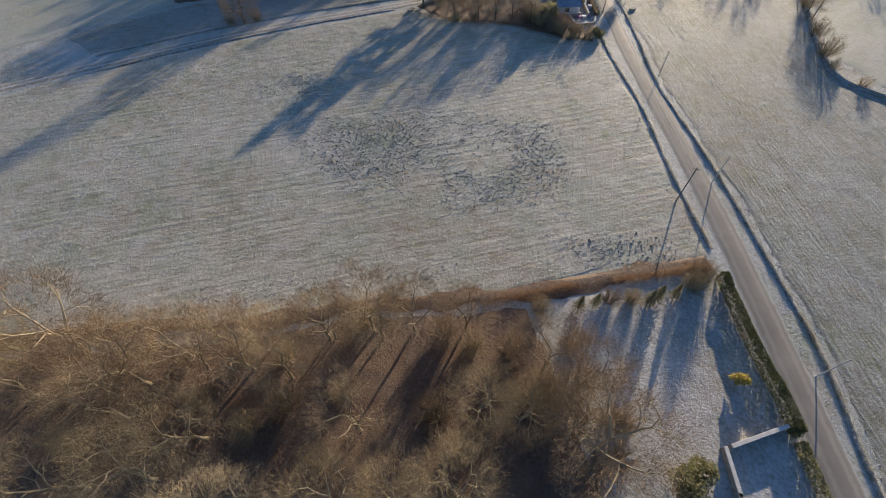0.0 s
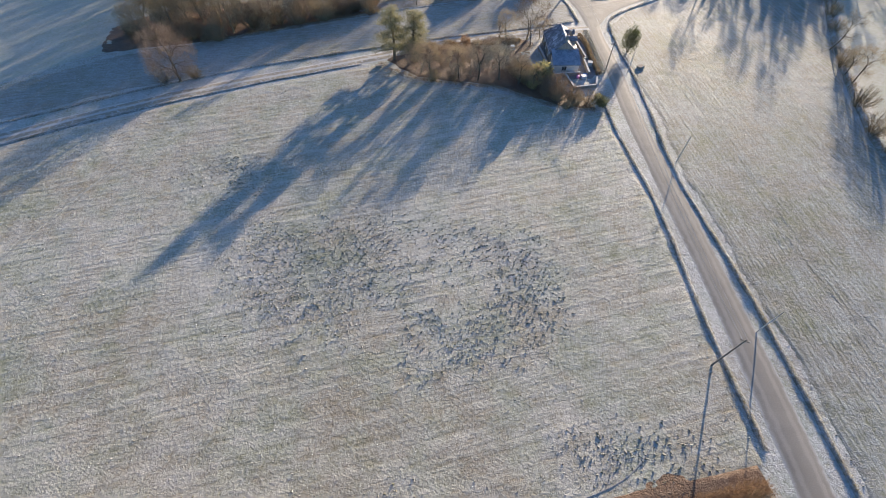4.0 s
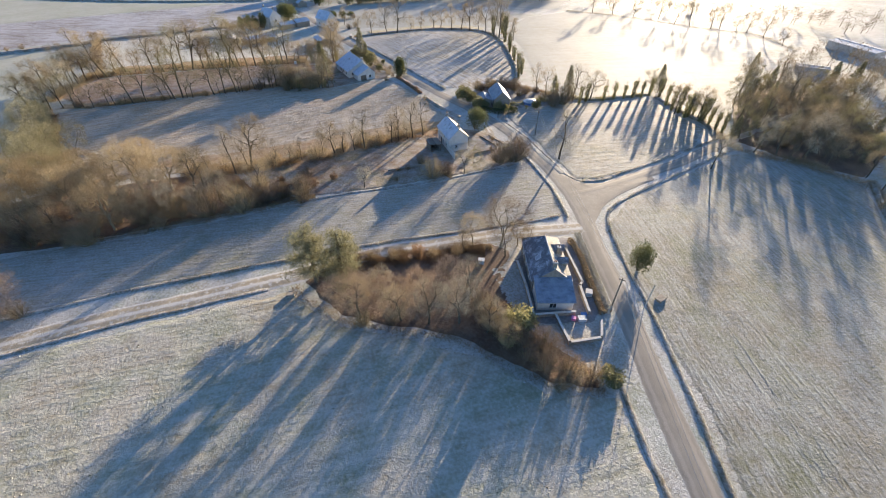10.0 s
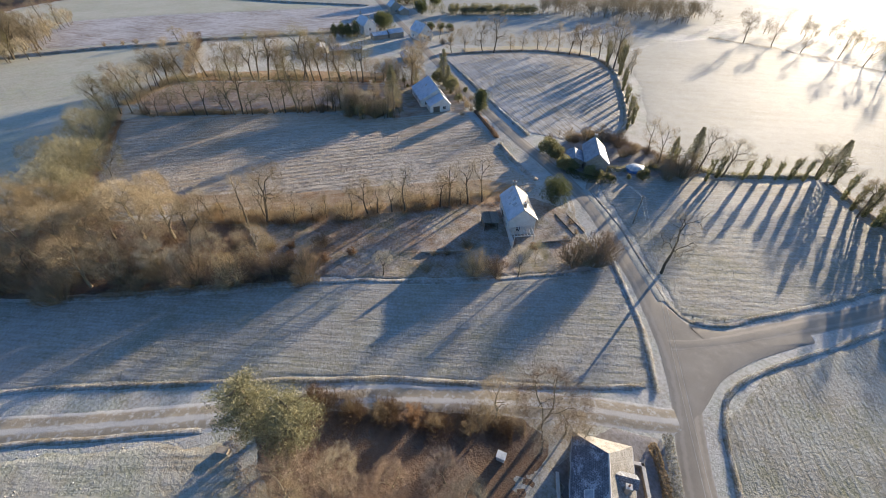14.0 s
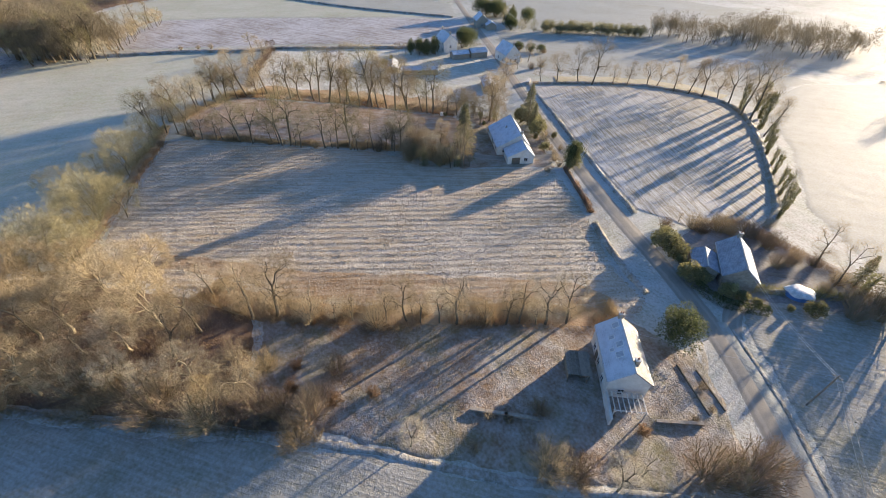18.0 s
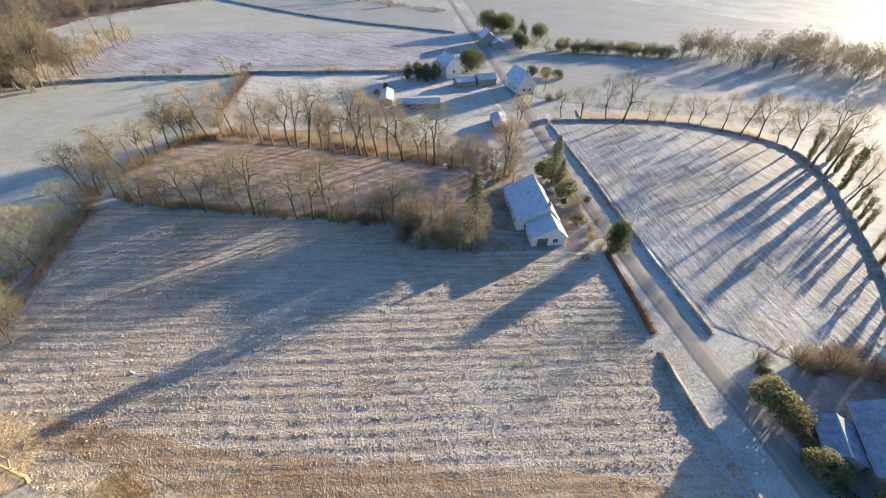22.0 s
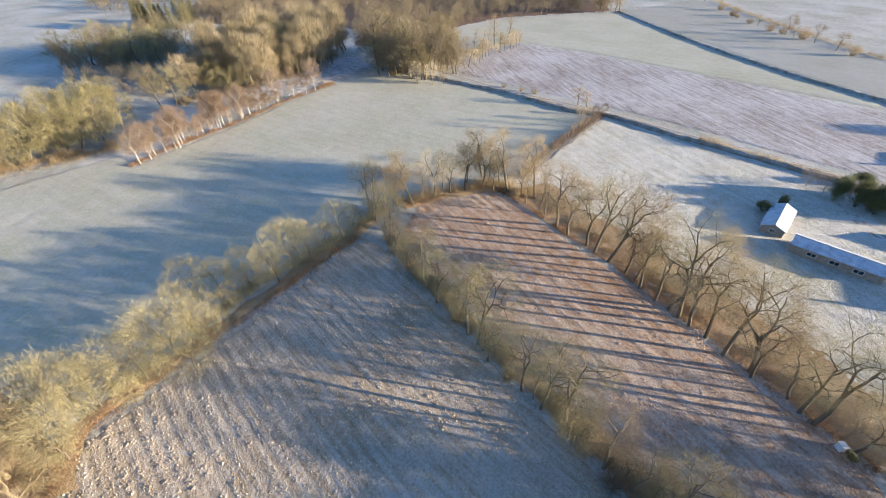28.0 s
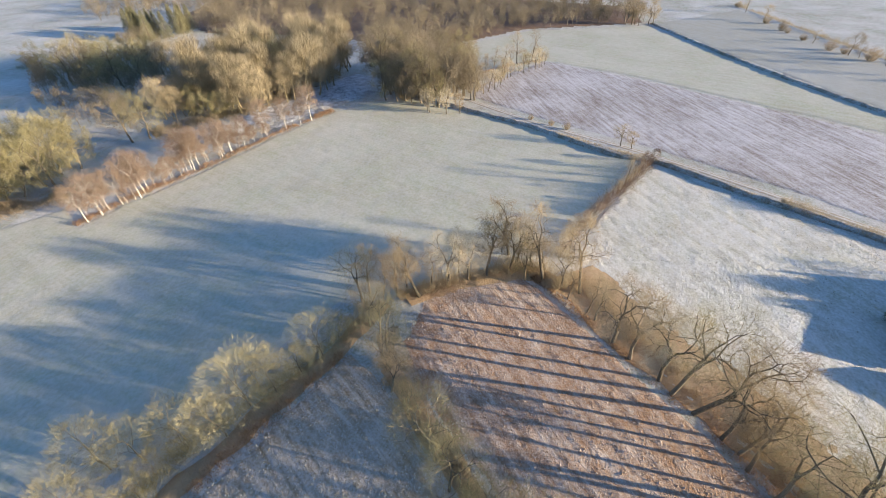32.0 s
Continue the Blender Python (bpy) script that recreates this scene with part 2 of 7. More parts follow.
BARK_TAN = plain("olive_tan_bark", (0.16, 0.13, 0.075), (0.34, 0.285, 0.175), 4, 0.9, 0.1, 0.05, per=0.3)
BARK_WHITE = plain("white_birch_bark", (0.36, 0.335, 0.30), (0.66, 0.63, 0.58), 3, 0.8, 0.2, 0.03)
IVY_BARK = plain("ivy_clad_bark", (0.06, 0.065, 0.03), (0.15, 0.14, 0.08), 4, 0.8, 0.2, 0.1, per=0.3)
TWIG = plain("tan_winter_twigs", (0.25, 0.19, 0.115), (0.48, 0.385, 0.245), 0.5, 0.9, 0.03, island=True, per=0.45, thin=0.25, vary=0.3)
TWIG_PALE = plain("pale_tan_twigs", (0.36, 0.30, 0.20), (0.66, 0.57, 0.40), 0.5, 0.9, 0.03, island=True, per=0.45, thin=0.12, vary=0.3)
TWIG_GREY = plain("grey_winter_twigs", (0.27, 0.225, 0.155), (0.54, 0.46, 0.335), 0.5, 0.9, 0.03, island=True, per=0.45, thin=0.12, vary=0.3)
TWIG_GOLD = plain("golden_willow_twigs", (0.20, 0.18, 0.10), (0.40, 0.355, 0.215), 0.5, 0.9, 0.03, island=True, per=0.4, thin=0.12, vary=0.3)
TWIG_OLIVE = plain("olive_winter_twigs", (0.17, 0.15, 0.075), (0.37, 0.33, 0.185), 0.5, 0.9, 0.03, island=True, per=0.4, thin=0.25, vary=0.3)
TWIG_FAR = plain("far_brown_twigs", (0.14, 0.115, 0.08), (0.31, 0.26, 0.18), 0.05, 0.9, 0.03, island=True, thin=0.25, vary=0.2)
TWIG_POPLAR = plain("golden_brown_twigs", (0.20, 0.168, 0.11), (0.40, 0.335, 0.225), 0.5, 0.9, 0.03, island=True, per=0.4, thin=0.12, vary=0.3)
TWIG_BROWN = plain("russet_brown_twigs", (0.20, 0.14, 0.09), (0.38, 0.28, 0.185), 0.4, 0.9, 0.03, island=True, per=0.45, thin=0.14, vary=0.3)
TWIG_RUDDY = plain("ruddy_tan_twigs", (0.28, 0.205, 0.145), (0.54, 0.42, 0.31), 0.5, 0.9, 0.03, island=True, per=0.3, thin=0.2, vary=0.3)
TWIG_RED = plain("reddish_birch_twigs", (0.155, 0.11, 0.08), (0.29, 0.22, 0.165), 0.5, 0.9, 0.03, island=True, per=0.4, thin=0.12, vary=0.3)
RUSSET = plain("russet_hedge_leaves", (0.20, 0.12, 0.07), (0.42, 0.28, 0.17), 0.6, 0.8, 0.15, island=True, thin=0.4)
SCRUB_TAN = plain("tan_bramble_scrub", (0.24, 0.175, 0.105), (0.47, 0.375, 0.245), 0.4, 0.8, 0.15, island=True, thin=0.4)
TUFT = plain("frosted_bank_grass", (0.28, 0.255, 0.17), (0.60, 0.60, 0.585), 0.5, 0.8, 0.2, island=True, thin=0.4)
EVERGREEN = plain("dark_evergreen_leaves", (0.05, 0.065, 0.028), (0.19, 0.20, 0.09), 0.7, 0.75, 0.12, island=True, per=0.2, thin=0.4)
NEEDLE = plain("dark_green_needles", (0.125, 0.125, 0.07), (0.36, 0.335, 0.20), 0.7, 0.7, 0.2, island=True, per=0.2, thin=0.4)
OLIVE = plain("olive_ivy_leaves", (0.12, 0.115, 0.05), (0.38, 0.35, 0.17), 0.7, 0.6, 0.3, island=True, per=0.3, thin=0.4)
YELLOW = plain("yellow_green_leaves", (0.28, 0.22, 0.05), (0.62, 0.52, 0.16), 0.7, 0.6, 0.3, island=True, thin=0.4)
WALL_WHITE = plain("off_white_render", (0.60, 0.56, 0.50), (0.78, 0.75, 0.70), 0.8, 0.9, 0.2, 0.02)
WALL_STONE = plain("grey_brown_stone", (0.24, 0.20, 0.16), (0.44, 0.39, 0.32), 1.6, 0.9, 0.2, 0.06)
CAP = plain("pale_concrete_cap", (0.52, 0.49, 0.44), (0.70, 0.67, 0.62), 1.5, 0.9, 0.2, 0.02)
WOOD = plain("weathered_timber", (0.13, 0.105, 0.08), (0.30, 0.26, 0.21), 3, 0.85, 0.2, 0.02, per=0.3)
GLASS = plain("dark_window_glass", (0.02, 0.025, 0.03), (0.05, 0.055, 0.06), 1, 0.08, 0.6)
RIMED = plain("frosted_glass", (0.26, 0.30, 0.36), (0.50, 0.54, 0.60), 2, 0.3, 0.5)
FRAME = plain("white_window_frame", (0.68, 0.68, 0.66), (0.80, 0.80, 0.78), 2, 0.5, 0.4)
BRICK = plain("red_brown_brick", (0.24, 0.12, 0.08), (0.42, 0.24, 0.16), 4, 0.9, 0.2, 0.03)
SHEET = plain("pale_tarpaulin", (0.30, 0.36, 0.38), (0.74, 0.77, 0.79), 1.1, 0.5, 0.4, 0.05)
STEEL = plain("galvanised_steel", (0.42, 0.43, 0.44), (0.60, 0.61, 0.62), 2, 0.45, 0.5, metal=0.6)
PINK = plain("pink_plastic", (0.62, 0.16, 0.38), (0.75, 0.25, 0.46), 2, 0.5, 0.4)
BLUE = plain("blue_plastic", (0.05, 0.16, 0.40), (0.10, 0.25, 0.52), 2, 0.5, 0.4)


def roofing(name, slate, frost, cover, pitch=0.28, soft=0.14):
    """Slates in courses, under uneven frost. The courses run along the object's x."""
    m, nt, b = nodes_of(name, 0.6, 0.4)
    tc = nt.nodes.new("ShaderNodeTexCoord")
    p = tc.outputs["Object"]
    br = nt.nodes.new("ShaderNodeTexBrick")
    uv = nt.nodes.new("ShaderNodeUVMap")
    nt.links.new(uv.outputs[0], br.inputs["Vector"])
    br.inputs["Scale"].default_value = 1.0
    br.inputs["Brick Width"].default_value, br.inputs["Row Height"].default_value, br.inputs["Mortar Size"].default_value = pitch * 1.1, pitch, 0.02
    br.inputs["Color1"].default_value = (*[c * 0.8 for c in slate], 1)
    br.inputs["Color2"].default_value = (*[c * 1.25 for c in slate], 1)
    br.inputs["Mortar"].default_value = (*[c * 0.4 for c in slate], 1)
    v = calc(nt, "ADD", calc(nt, "MULTIPLY", noise_node(nt, 0.7, 4, p), 0.6), calc(nt, "MULTIPLY", noise_node(nt, 5, 4, p), 0.4))
    f = span(nt, v, 0.71 - cover * 0.35 - soft / 2, 0.71 - cover * 0.35 + soft / 2)
    nt.links.new(blend(nt, f, br.outputs["Color"], frost), b.inputs["Base Color"])
    bump(nt, b, br.outputs["Fac"], -0.02)
    return m


SLATE_FROST = roofing("frosted_slates", (0.34, 0.38, 0.44), (0.62, 0.67, 0.75), 0.92, soft=0.5)
SLATE = roofing("patchy_frosted_slates", (0.17, 0.185, 0.215), (0.46, 0.50, 0.56), 0.42)
SLATE_BLUE = roofing("blue_grey_slates", (0.20, 0.235, 0.29), (0.40, 0.45, 0.53), 0.45, soft=0.5)
# mossy slates, with the warm tone of low sun put into their colour
SLATE_MOSS_LIT = roofing("mossy_sunlit_slates", (0.27, 0.25, 0.215), (0.47, 0.45, 0.42), 0.45, soft=0.3)
TIN = roofing("frosted_sheet_roof", (0.34, 0.37, 0.41), (0.64, 0.68, 0.74), 0.66, 0.9, 0.4)


# ---- helpers for meshes ----
rng = np.random.default_rng(7)
LATTICE = rng.random((256, 256))


def grain(x, y, size):
    """Smooth noise of -1 to 1 over the plan, with bumps about size metres apart."""
    u, v = x / size + 1000.37, y / size + 1000.91
    i, j = np.floor(u).astype(int), np.floor(v).astype(int)
    a, c = u - i, v - j
    a, c = a * a * (3 - 2 * a), c * c * (3 - 2 * c)
    i0, j0, i1, j1 = i % 256, j % 256, (i + 1) % 256, (j + 1) % 256
    q = (LATTICE[i0, j0] * (1 - a) + LATTICE[i1, j0] * a) * (1 - c) + (LATTICE[i0, j1] * (1 - a) + LATTICE[i1, j1] * a) * c
    return q * 2 - 1


def mesh_of(name, verts, faces, material, smooth=False):
    me = bpy.data.meshes.new(name)
    me.from_pydata([tuple(map(float, v)) for v in verts], [], [tuple(map(int, f)) for f in faces])
    me.materials.append(material)
    if smooth:
        me.shade_smooth()
    return me


def soup(name, tris, material):
    """A mesh from an array of loose triangles, n x 3 x 3."""
    n = len(tris)
    me = bpy.data.meshes.new(name)
    me.vertices.add(3 * n)
    me.vertices.foreach_set("co", np.ascontiguousarray(tris, dtype=np.float32).ravel())
    me.loops.add(3 * n)
    me.loops.foreach_set("vertex_index", np.arange(3 * n, dtype=np.int32))
    me.polygons.add(n)
    me.polygons.foreach_set("loop_start", np.arange(0, 3 * n, 3, dtype=np.int32))
    me.materials.append(material)
    me.update(calc_edges=True)
    return me


def under(name, me, parent=None, label=""):
    ob = new(name, me)
    if parent is not None:
        ob.parent = parent
    if label:
        ob["label"] = label
    return ob


def part(name, bm, material, parent, label=""):
    me = bpy.data.meshes.new(name)
    bm.to_mesh(me)
    bm.free()
    me.materials.append(material)
    return under(name, me, parent, label)


def box(name, lo, hi, material, parent, label="", bevel=0.03, turn=None):
    bm = bmesh.new()
    bmesh.ops.create_cube(bm, size=1)
    for v in bm.verts:
        v.co = Vector([lo[i] + (v.co[i] + 0.5) * (hi[i] - lo[i]) for i in range(3)])
    if bevel:
        bmesh.ops.bevel(bm, geom=bm.edges[:], offset=min(bevel, 0.3 * min(hi[i] - lo[i] for i in range(3))), segments=1, affect="EDGES")
    if turn is not None:
        bm.transform(turn)
    return part(name, bm, material, parent, label)


def rod(name, a, b, r0, r1, material, parent, label="", sides=8):
    a, b = Vector(a), Vector(b)
    bm = bmesh.new()
    bmesh.ops.create_cone(bm, cap_ends=True, segments=sides, radius1=r0, radius2=r1, depth=(b - a).length)
    bm.transform(Matrix.Translation((a + b) / 2) @ (b - a).to_track_quat("Z", "Y").to_matrix().to_4x4())
    return part(name, bm, material, parent, label)


def glide(pts, step=3.0):
    """A smooth line through plan points (Catmull-Rom), sampled about every step metres."""
    p = np.array([pts[0], *pts, pts[-1]], float)
    out = []
    for i in range(1, len(p) - 2):
        a, b, c, d = p[i - 1:i + 3]
        n = max(1, int(np.linalg.norm(c - b) / step))
        for k in range(n):
            t = k / n
            out.append(0.5 * (2 * b + (c - a) * t + (2 * a - 5 * b + 4 * c - d) * t * t + (3 * b - a - 3 * c + d) * t ** 3))
    out.append(p[-2])
    return np.array(out)


def sides_of(line):
    d = np.gradient(line, axis=0)
    d /= np.linalg.norm(d, axis=1)[:, None] + 1e-9
    return np.stack([d[:, 1], -d[:, 0]], 1)   # to the right of the line's way


def setting(name, me, label, category):
    return tagged(new(name, me), label, category, kind="structure")


def ribbon(name, pts, width, z, material, label, category, ragged=0.15, lanes=5):
    line = glide(pts, 2.0)
    right = sides_of(line)
    run = np.concatenate([[0], np.cumsum(np.linalg.norm(np.diff(line, axis=0), axis=1))])
    vs, uv = [], []
    for i, (p, r) in enumerate(zip(line, right)):
        for k in range(lanes):
            u = k / (lanes - 1)
            w = (u - 0.5) * (width + (ragged * 2 * grain(np.array(p[0] + k * 50), np.array(p[1]), 4.0) if k in (0, lanes - 1) else 0))
            q = p + r * w
            vs.append((q[0], q[1], z + 0.05 * (1 - (2 * u - 1) ** 2) - (0.10 if k in (0, lanes - 1) else 0)))
            uv.append((u, run[i]))
    fs = [(i * lanes + k, i * lanes + k + 1, (i + 1) * lanes + k + 1, (i + 1) * lanes + k) for i in range(len(line) - 1) for k in range(lanes - 1)]
    me = mesh_of(name, vs, fs, material, True)
    lay = me.uv_layers.new(name="UVMap")
    for lp in me.loops:
        lay.data[lp.index].uv = uv[lp.vertex_index]
    return setting(name, me, label, category)


def inside(poly, x, y):
    hit = np.zeros(x.shape, bool)
    px, py = poly[:, 0], poly[:, 1]
    j = len(poly) - 1
    for i in range(len(poly)):
        cross = (py[i] > y) != (py[j] > y)
        at = (px[j] - px[i]) * (y - py[i]) / (py[j] - py[i] + 1e-12) + px[i]
        hit ^= cross & (x < at)
        j = i
    return hit


def edge_gap(poly, x, y):
    best = np.full(x.shape, 1e9)
    for a, b in zip(poly, np.roll(poly, -1, 0)):
        d = b - a
        t = np.clip(((x - a[0]) * d[0] + (y - a[1]) * d[1]) / (d @ d + 1e-9), 0, 1)
        best = np.minimum(best, np.hypot(x - a[0] - t * d[0], y - a[1] - t * d[1]))
    return best


def field(name, pts, material, label, cell, z, shape):
    """A field as one sheet with its real relief. Its rim dips under the ground sheet."""
    poly = np.array(pts, float)
    lo, hi = poly.min(0) - 1.5, poly.max(0) + 1.5
    xs, ys = np.arange(lo[0], hi[0] + cell, cell), np.arange(lo[1], hi[1] + cell, cell)
    X, Y = np.meshgrid(xs, ys, indexing="ij")
    gap = edge_gap(poly, X, Y) * np.where(inside(poly, X, Y), 1, -1) + 0.5 * grain(X, Y, 5.0) + 0.25 * grain(X, Y, 1.3)
    rise = np.clip((gap + 0.8) / 1.6, 0, 1)
    rise = rise * rise * (3 - 2 * rise)
    Z = (z + 0.25 + shape(X, Y)) * rise - 0.25
    keep = gap > -1.2
    number = -np.ones(X.shape, int)
    q = keep[:-1, :-1] & keep[1:, :-1] & keep[:-1, 1:] & keep[1:, 1:]
    use = np.zeros(X.shape, bool)
    use[:-1, :-1] |= q; use[1:, :-1] |= q; use[:-1, 1:] |= q; use[1:, 1:] |= q
    number[use] = np.arange(use.sum())
    co = np.stack([X[use], Y[use], Z[use]], 1).astype(np.float32)
    i, j = np.nonzero(q)
    fs = np.stack([number[i, j], number[i + 1, j], number[i + 1, j + 1], number[i, j + 1]], 1).astype(np.int32)
    me = bpy.data.meshes.new(name)
    me.vertices.add(len(co)); me.vertices.foreach_set("co", co.ravel())
    me.loops.add(fs.size); me.loops.foreach_set("vertex_index", fs.ravel())
    me.polygons.add(len(fs)); me.polygons.foreach_set("loop_start", np.arange(0, fs.size, 4, dtype=np.int32))
    me.materials.append(material)
    me.update(calc_edges=True)
    me.shade_smooth()
    return setting(name, me, label, "field")


def clods(size, high):
    return lambda x, y: high * (0.3 + 0.3 * grain(x, y, size) + 0.4 * np.abs(grain(x + 31, y - 17, size * 0.45)))


def furrows(turn, gap, high, rough):
    c, s = math.cos(radians(turn)), math.sin(radians(turn))

    def shape(x, y):
        u = -x * s + y * c + 0.35 * grain(x, y, 6.0)
        return high * (0.5 + 0.5 * np.cos(u * 2 * math.pi / gap)) * (0.8 + 0.3 * grain(x, y, 1.4)) + rough * np.abs(grain(x, y, 0.7)) * (0.7 + 0.6 * grain(x, y, 3.1)) + 0.35 * rough * (1 + grain(x, y, 0.35))
    return shape


def ridges(turn, gap, high):
    """Broken strings of clods on steep ridges, with flat soil between."""
    c, s = math.cos(radians(turn)), math.sin(radians(turn))

    def shape(x, y):
        u = (-x * s + y * c + 0.4 * grain(x, y, 9.0) + 0.10 * grain(x, y, 1.3)) / gap
        crest = np.clip(1 - 3.2 * np.abs((u + 0.5) % 1 - 0.5), 0, 1) ** 0.8
        broken = np.clip(0.7 + 0.3 * grain(x + 7, y, 0.9) + 0.35 * grain(x, y, 9.0), 0.1, 1.3)
        return high * crest * broken + 0.07 * np.abs(grain(x, y, 0.75)) * (0.8 + 0.5 * grain(x, y, 4.0)) + 0.07 * np.maximum(grain(x + 3, y, 0.36), 0) + 0.04 * grain(x, y, 2.4)
    return shape


def lumps(name, label, pts, count, size, high, material, seed, rows=None, patch=0.0, category="clods", fade=0.0, ground=None):
    """Clods or tussocks strewn over a field, each a low crooked pyramid; one object of stuff. rows: (turn, gap, share) keeps them to the ridges."""
    r = np.random.default_rng(seed)
    poly = np.array(pts, float)
    lo, hi = poly.min(0), poly.max(0)
    xy = r.uniform(lo, hi, (int(count * 3.2), 2))
    xy = xy[inside(poly, xy[:, 0], xy[:, 1])]
    x, y = xy[:, 0], xy[:, 1]
    keep = grain(x, y, 11.0) + 0.7 * grain(x, y, 4.0) + (r.normal(0, 0.5, len(x)) if fade else 0) > -1 + 1.6 * patch
    if fade:
        keep &= r.random(len(x)) < np.clip(edge_gap(poly, x, y) / fade, 0, 1) ** 1.5
    if rows:
        c, s = math.cos(radians(rows[0])), math.sin(radians(rows[0]))
        wave = 0.4 * grain(x, y, 9.0) + 0.10 * grain(x, y, 1.3) if ground else 0.35 * grain(x, y, 6.0)
        u = (-x * s + y * c + wave) / rows[1]
        keep &= (np.abs((u + 0.5) % 1 - 0.5) < rows[2] / 2 + 0.12 * grain(x, y, 2.0))
    xy = xy[keep][:count]
    n = len(xy)
    lift = ground(xy[:, 0], xy[:, 1]) if ground else np.zeros(n)
    k = size * r.uniform(0.5, 1.4, n)
    a = r.uniform(0, 6.283, n)
    ring = [np.column_stack([xy[:, 0] + k * np.cos(a + d) * r.uniform(0.7, 1.3, n), xy[:, 1] + k * np.sin(a + d) * r.uniform(0.7, 1.3, n), lift - 0.04]) for d in (0, 2.09, 4.19)]
    tip = np.column_stack([xy + r.normal(0, 0.25, (n, 2)) * k[:, None], lift + high * k / size * r.uniform(0.6, 1.4, n) + (0 if ground else 0.06)])
    tris = np.concatenate([np.stack([ring[i], ring[(i + 1) % 3], tip], 1) for i in range(3)])
    return tagged(new(name, soup(name, tris, material)), label, category, kind="stuff")


# ---- ground, fields, roads ----
def ground_sheet():
    xs = np.concatenate([np.linspace(-3600, -760, 12), np.linspace(-700, 300, 101), np.linspace(360, 3000, 10)])
    ys = np.concatenate([np.linspace(-3000, -260, 10), np.linspace(-200, 700, 91), np.linspace(760, 3600, 12)])
    X, Y = np.meshgrid(xs, ys, indexing="ij")
    Z = 0.04 * grain(X, Y, 30.0)
    Z -= np.maximum(Z, 0) + 0.0
    n, k = X.shape
    vs = np.stack([X.ravel(), Y.ravel(), Z.ravel()], 1)
    fs = [(a * k + b, (a + 1) * k + b, (a + 1) * k + b + 1, a * k + b + 1) for a in range(n - 1) for b in range(k - 1)]
    return setting("ground", mesh_of("ground", vs, fs, GRASS_FROST, True), "rough winter grass white with hoar frost", "ground")


ground_sheet()

ROAD_LINE = [(95, -78), (55, 0), (41, 28), (32, 47), (23, 65), (15, 80), (5, 98), (-2, 110), (-12, 128), (-20, 144), (-29, 160), (-35, 172), (-44, 184), (-56, 196),
             (-69, 207), (-84, 216), (-105, 226), (-128, 238), (-150, 250), (-171, 262), (-198, 278), (-235, 300), (-281, 326), (-350, 366), (-430, 412), (-560, 490)]
SIDE_LINE = [(-39, 178), (-36, 181), (-31, 187), (-23, 198.5), (-15, 210), (-9, 221), (-1, 234), (10, 252), (28, 285), (45, 330)]
TRACK_LINE = [(-33, 165), (-37, 162), (-46, 156), (-58, 146), (-70, 135), (-80, 123), (-97, 104), (-108, 92), (-121, 76), (-138, 52), (-165, 12), (-190, -30)]
LANE_LINE = [(-372, 104), (-352, 133), (-327, 171), (-309, 206), (-293, 231), (-273, 260), (-262, 278), (-252, 296), (-246, 306)]


def apron(name, pts, z, material, label):
    """Tarmac that widens where two roads meet, with a rounded outline."""
    poly = glide(pts + pts[:1], 1.0)[:-1]
    c = poly.mean(0)
    n = len(poly)
    vs, us = [(c[0], c[1], z)], [0.34]
    for f, u, dz in ((0.5, 0.36, 0.0), (0.85, 0.41, -0.01), (1.0, 0.49, -0.09)):
        vs += [(*(c + (q - c) * f), z + dz) for q in poly]
        us += [u] * n
    fs = [(0, 1 + i, 1 + (i + 1) % n) for i in range(n)]
    for k in range(2):
        fs += [(1 + k * n + i, 1 + (k + 1) * n + i, 1 + (k + 1) * n + (i + 1) % n, 1 + k * n + (i + 1) % n) for i in range(n)]
    me = mesh_of(name, vs, fs, material, True)
    lay = me.uv_layers.new(name="UVMap")
    for lp in me.loops:
        lay.data[lp.index].uv = (us[lp.vertex_index], vs[lp.vertex_index][1])
    return setting(name, me, label, "road")


ribbon("verge", [(-74, 213.2), (-61, 203), (-51, 193.6), (-44, 187.2)], 2.4, 0.11, WHITE_FIELD, "white frosted verge beside the road", "verge", 0.5)
apron("road_junction", [(-31.2, 164), (-30.7, 171), (-30.2, 177), (-27.6, 184), (-22.4, 193.2), (-20.8, 196), (-24.4, 198.6), (-28, 193.5), (-33, 187.6), (-39, 184.8), (-45, 187.4), (-47, 185), (-41.5, 178), (-36, 170)], 0.115, ROAD, "worn asphalt spreading out at the road junction")
ribbon("road", ROAD_LINE, 5.0, 0.06, ROAD, "worn pale asphalt country road with frosted edges", "road")
ribbon("road_side", SIDE_LINE, 4.2, 0.075, ROAD, "narrow asphalt side road with frosted edges", "road")
ribbon("track", TRACK_LINE, 5.0, 0.07, TRACK, "frosted earth farm track with two ruts", "track", 0.4)
ribbon("lane", LANE_LINE, 3.2, 0.07, TRACK, "narrow frosted lane between fields", "lane", 0.3)
ribbon("driveway", [(-80, 214), (-76, 207), (-72, 202), (-69, 196)], 3.2, 0.05, TRACK, "frosted gravel drive to the white longhouse", "driveway", 0.3)
ribbon("driveway_2", [(-134, 239), (-141, 228), (-146, 221), (-152, 216)], 5.0, 0.05, ROAD, "dark tarmac drive beside the bungalow", "driveway", 0.3)
ribbon("driveway_3", [(-70, 209), (-74, 218), (-73, 226), (-70, 236)], 4.0, 0.05, ROAD, "dark frosted yard drive by the cottage", "driveway", 0.3)
ribbon("driveway_4", [(-204, 282), (-222, 270), (-240, 262), (-252, 262)], 5.0, 0.05, TRACK, "pale frosted farmyard drive", "driveway", 0.4)

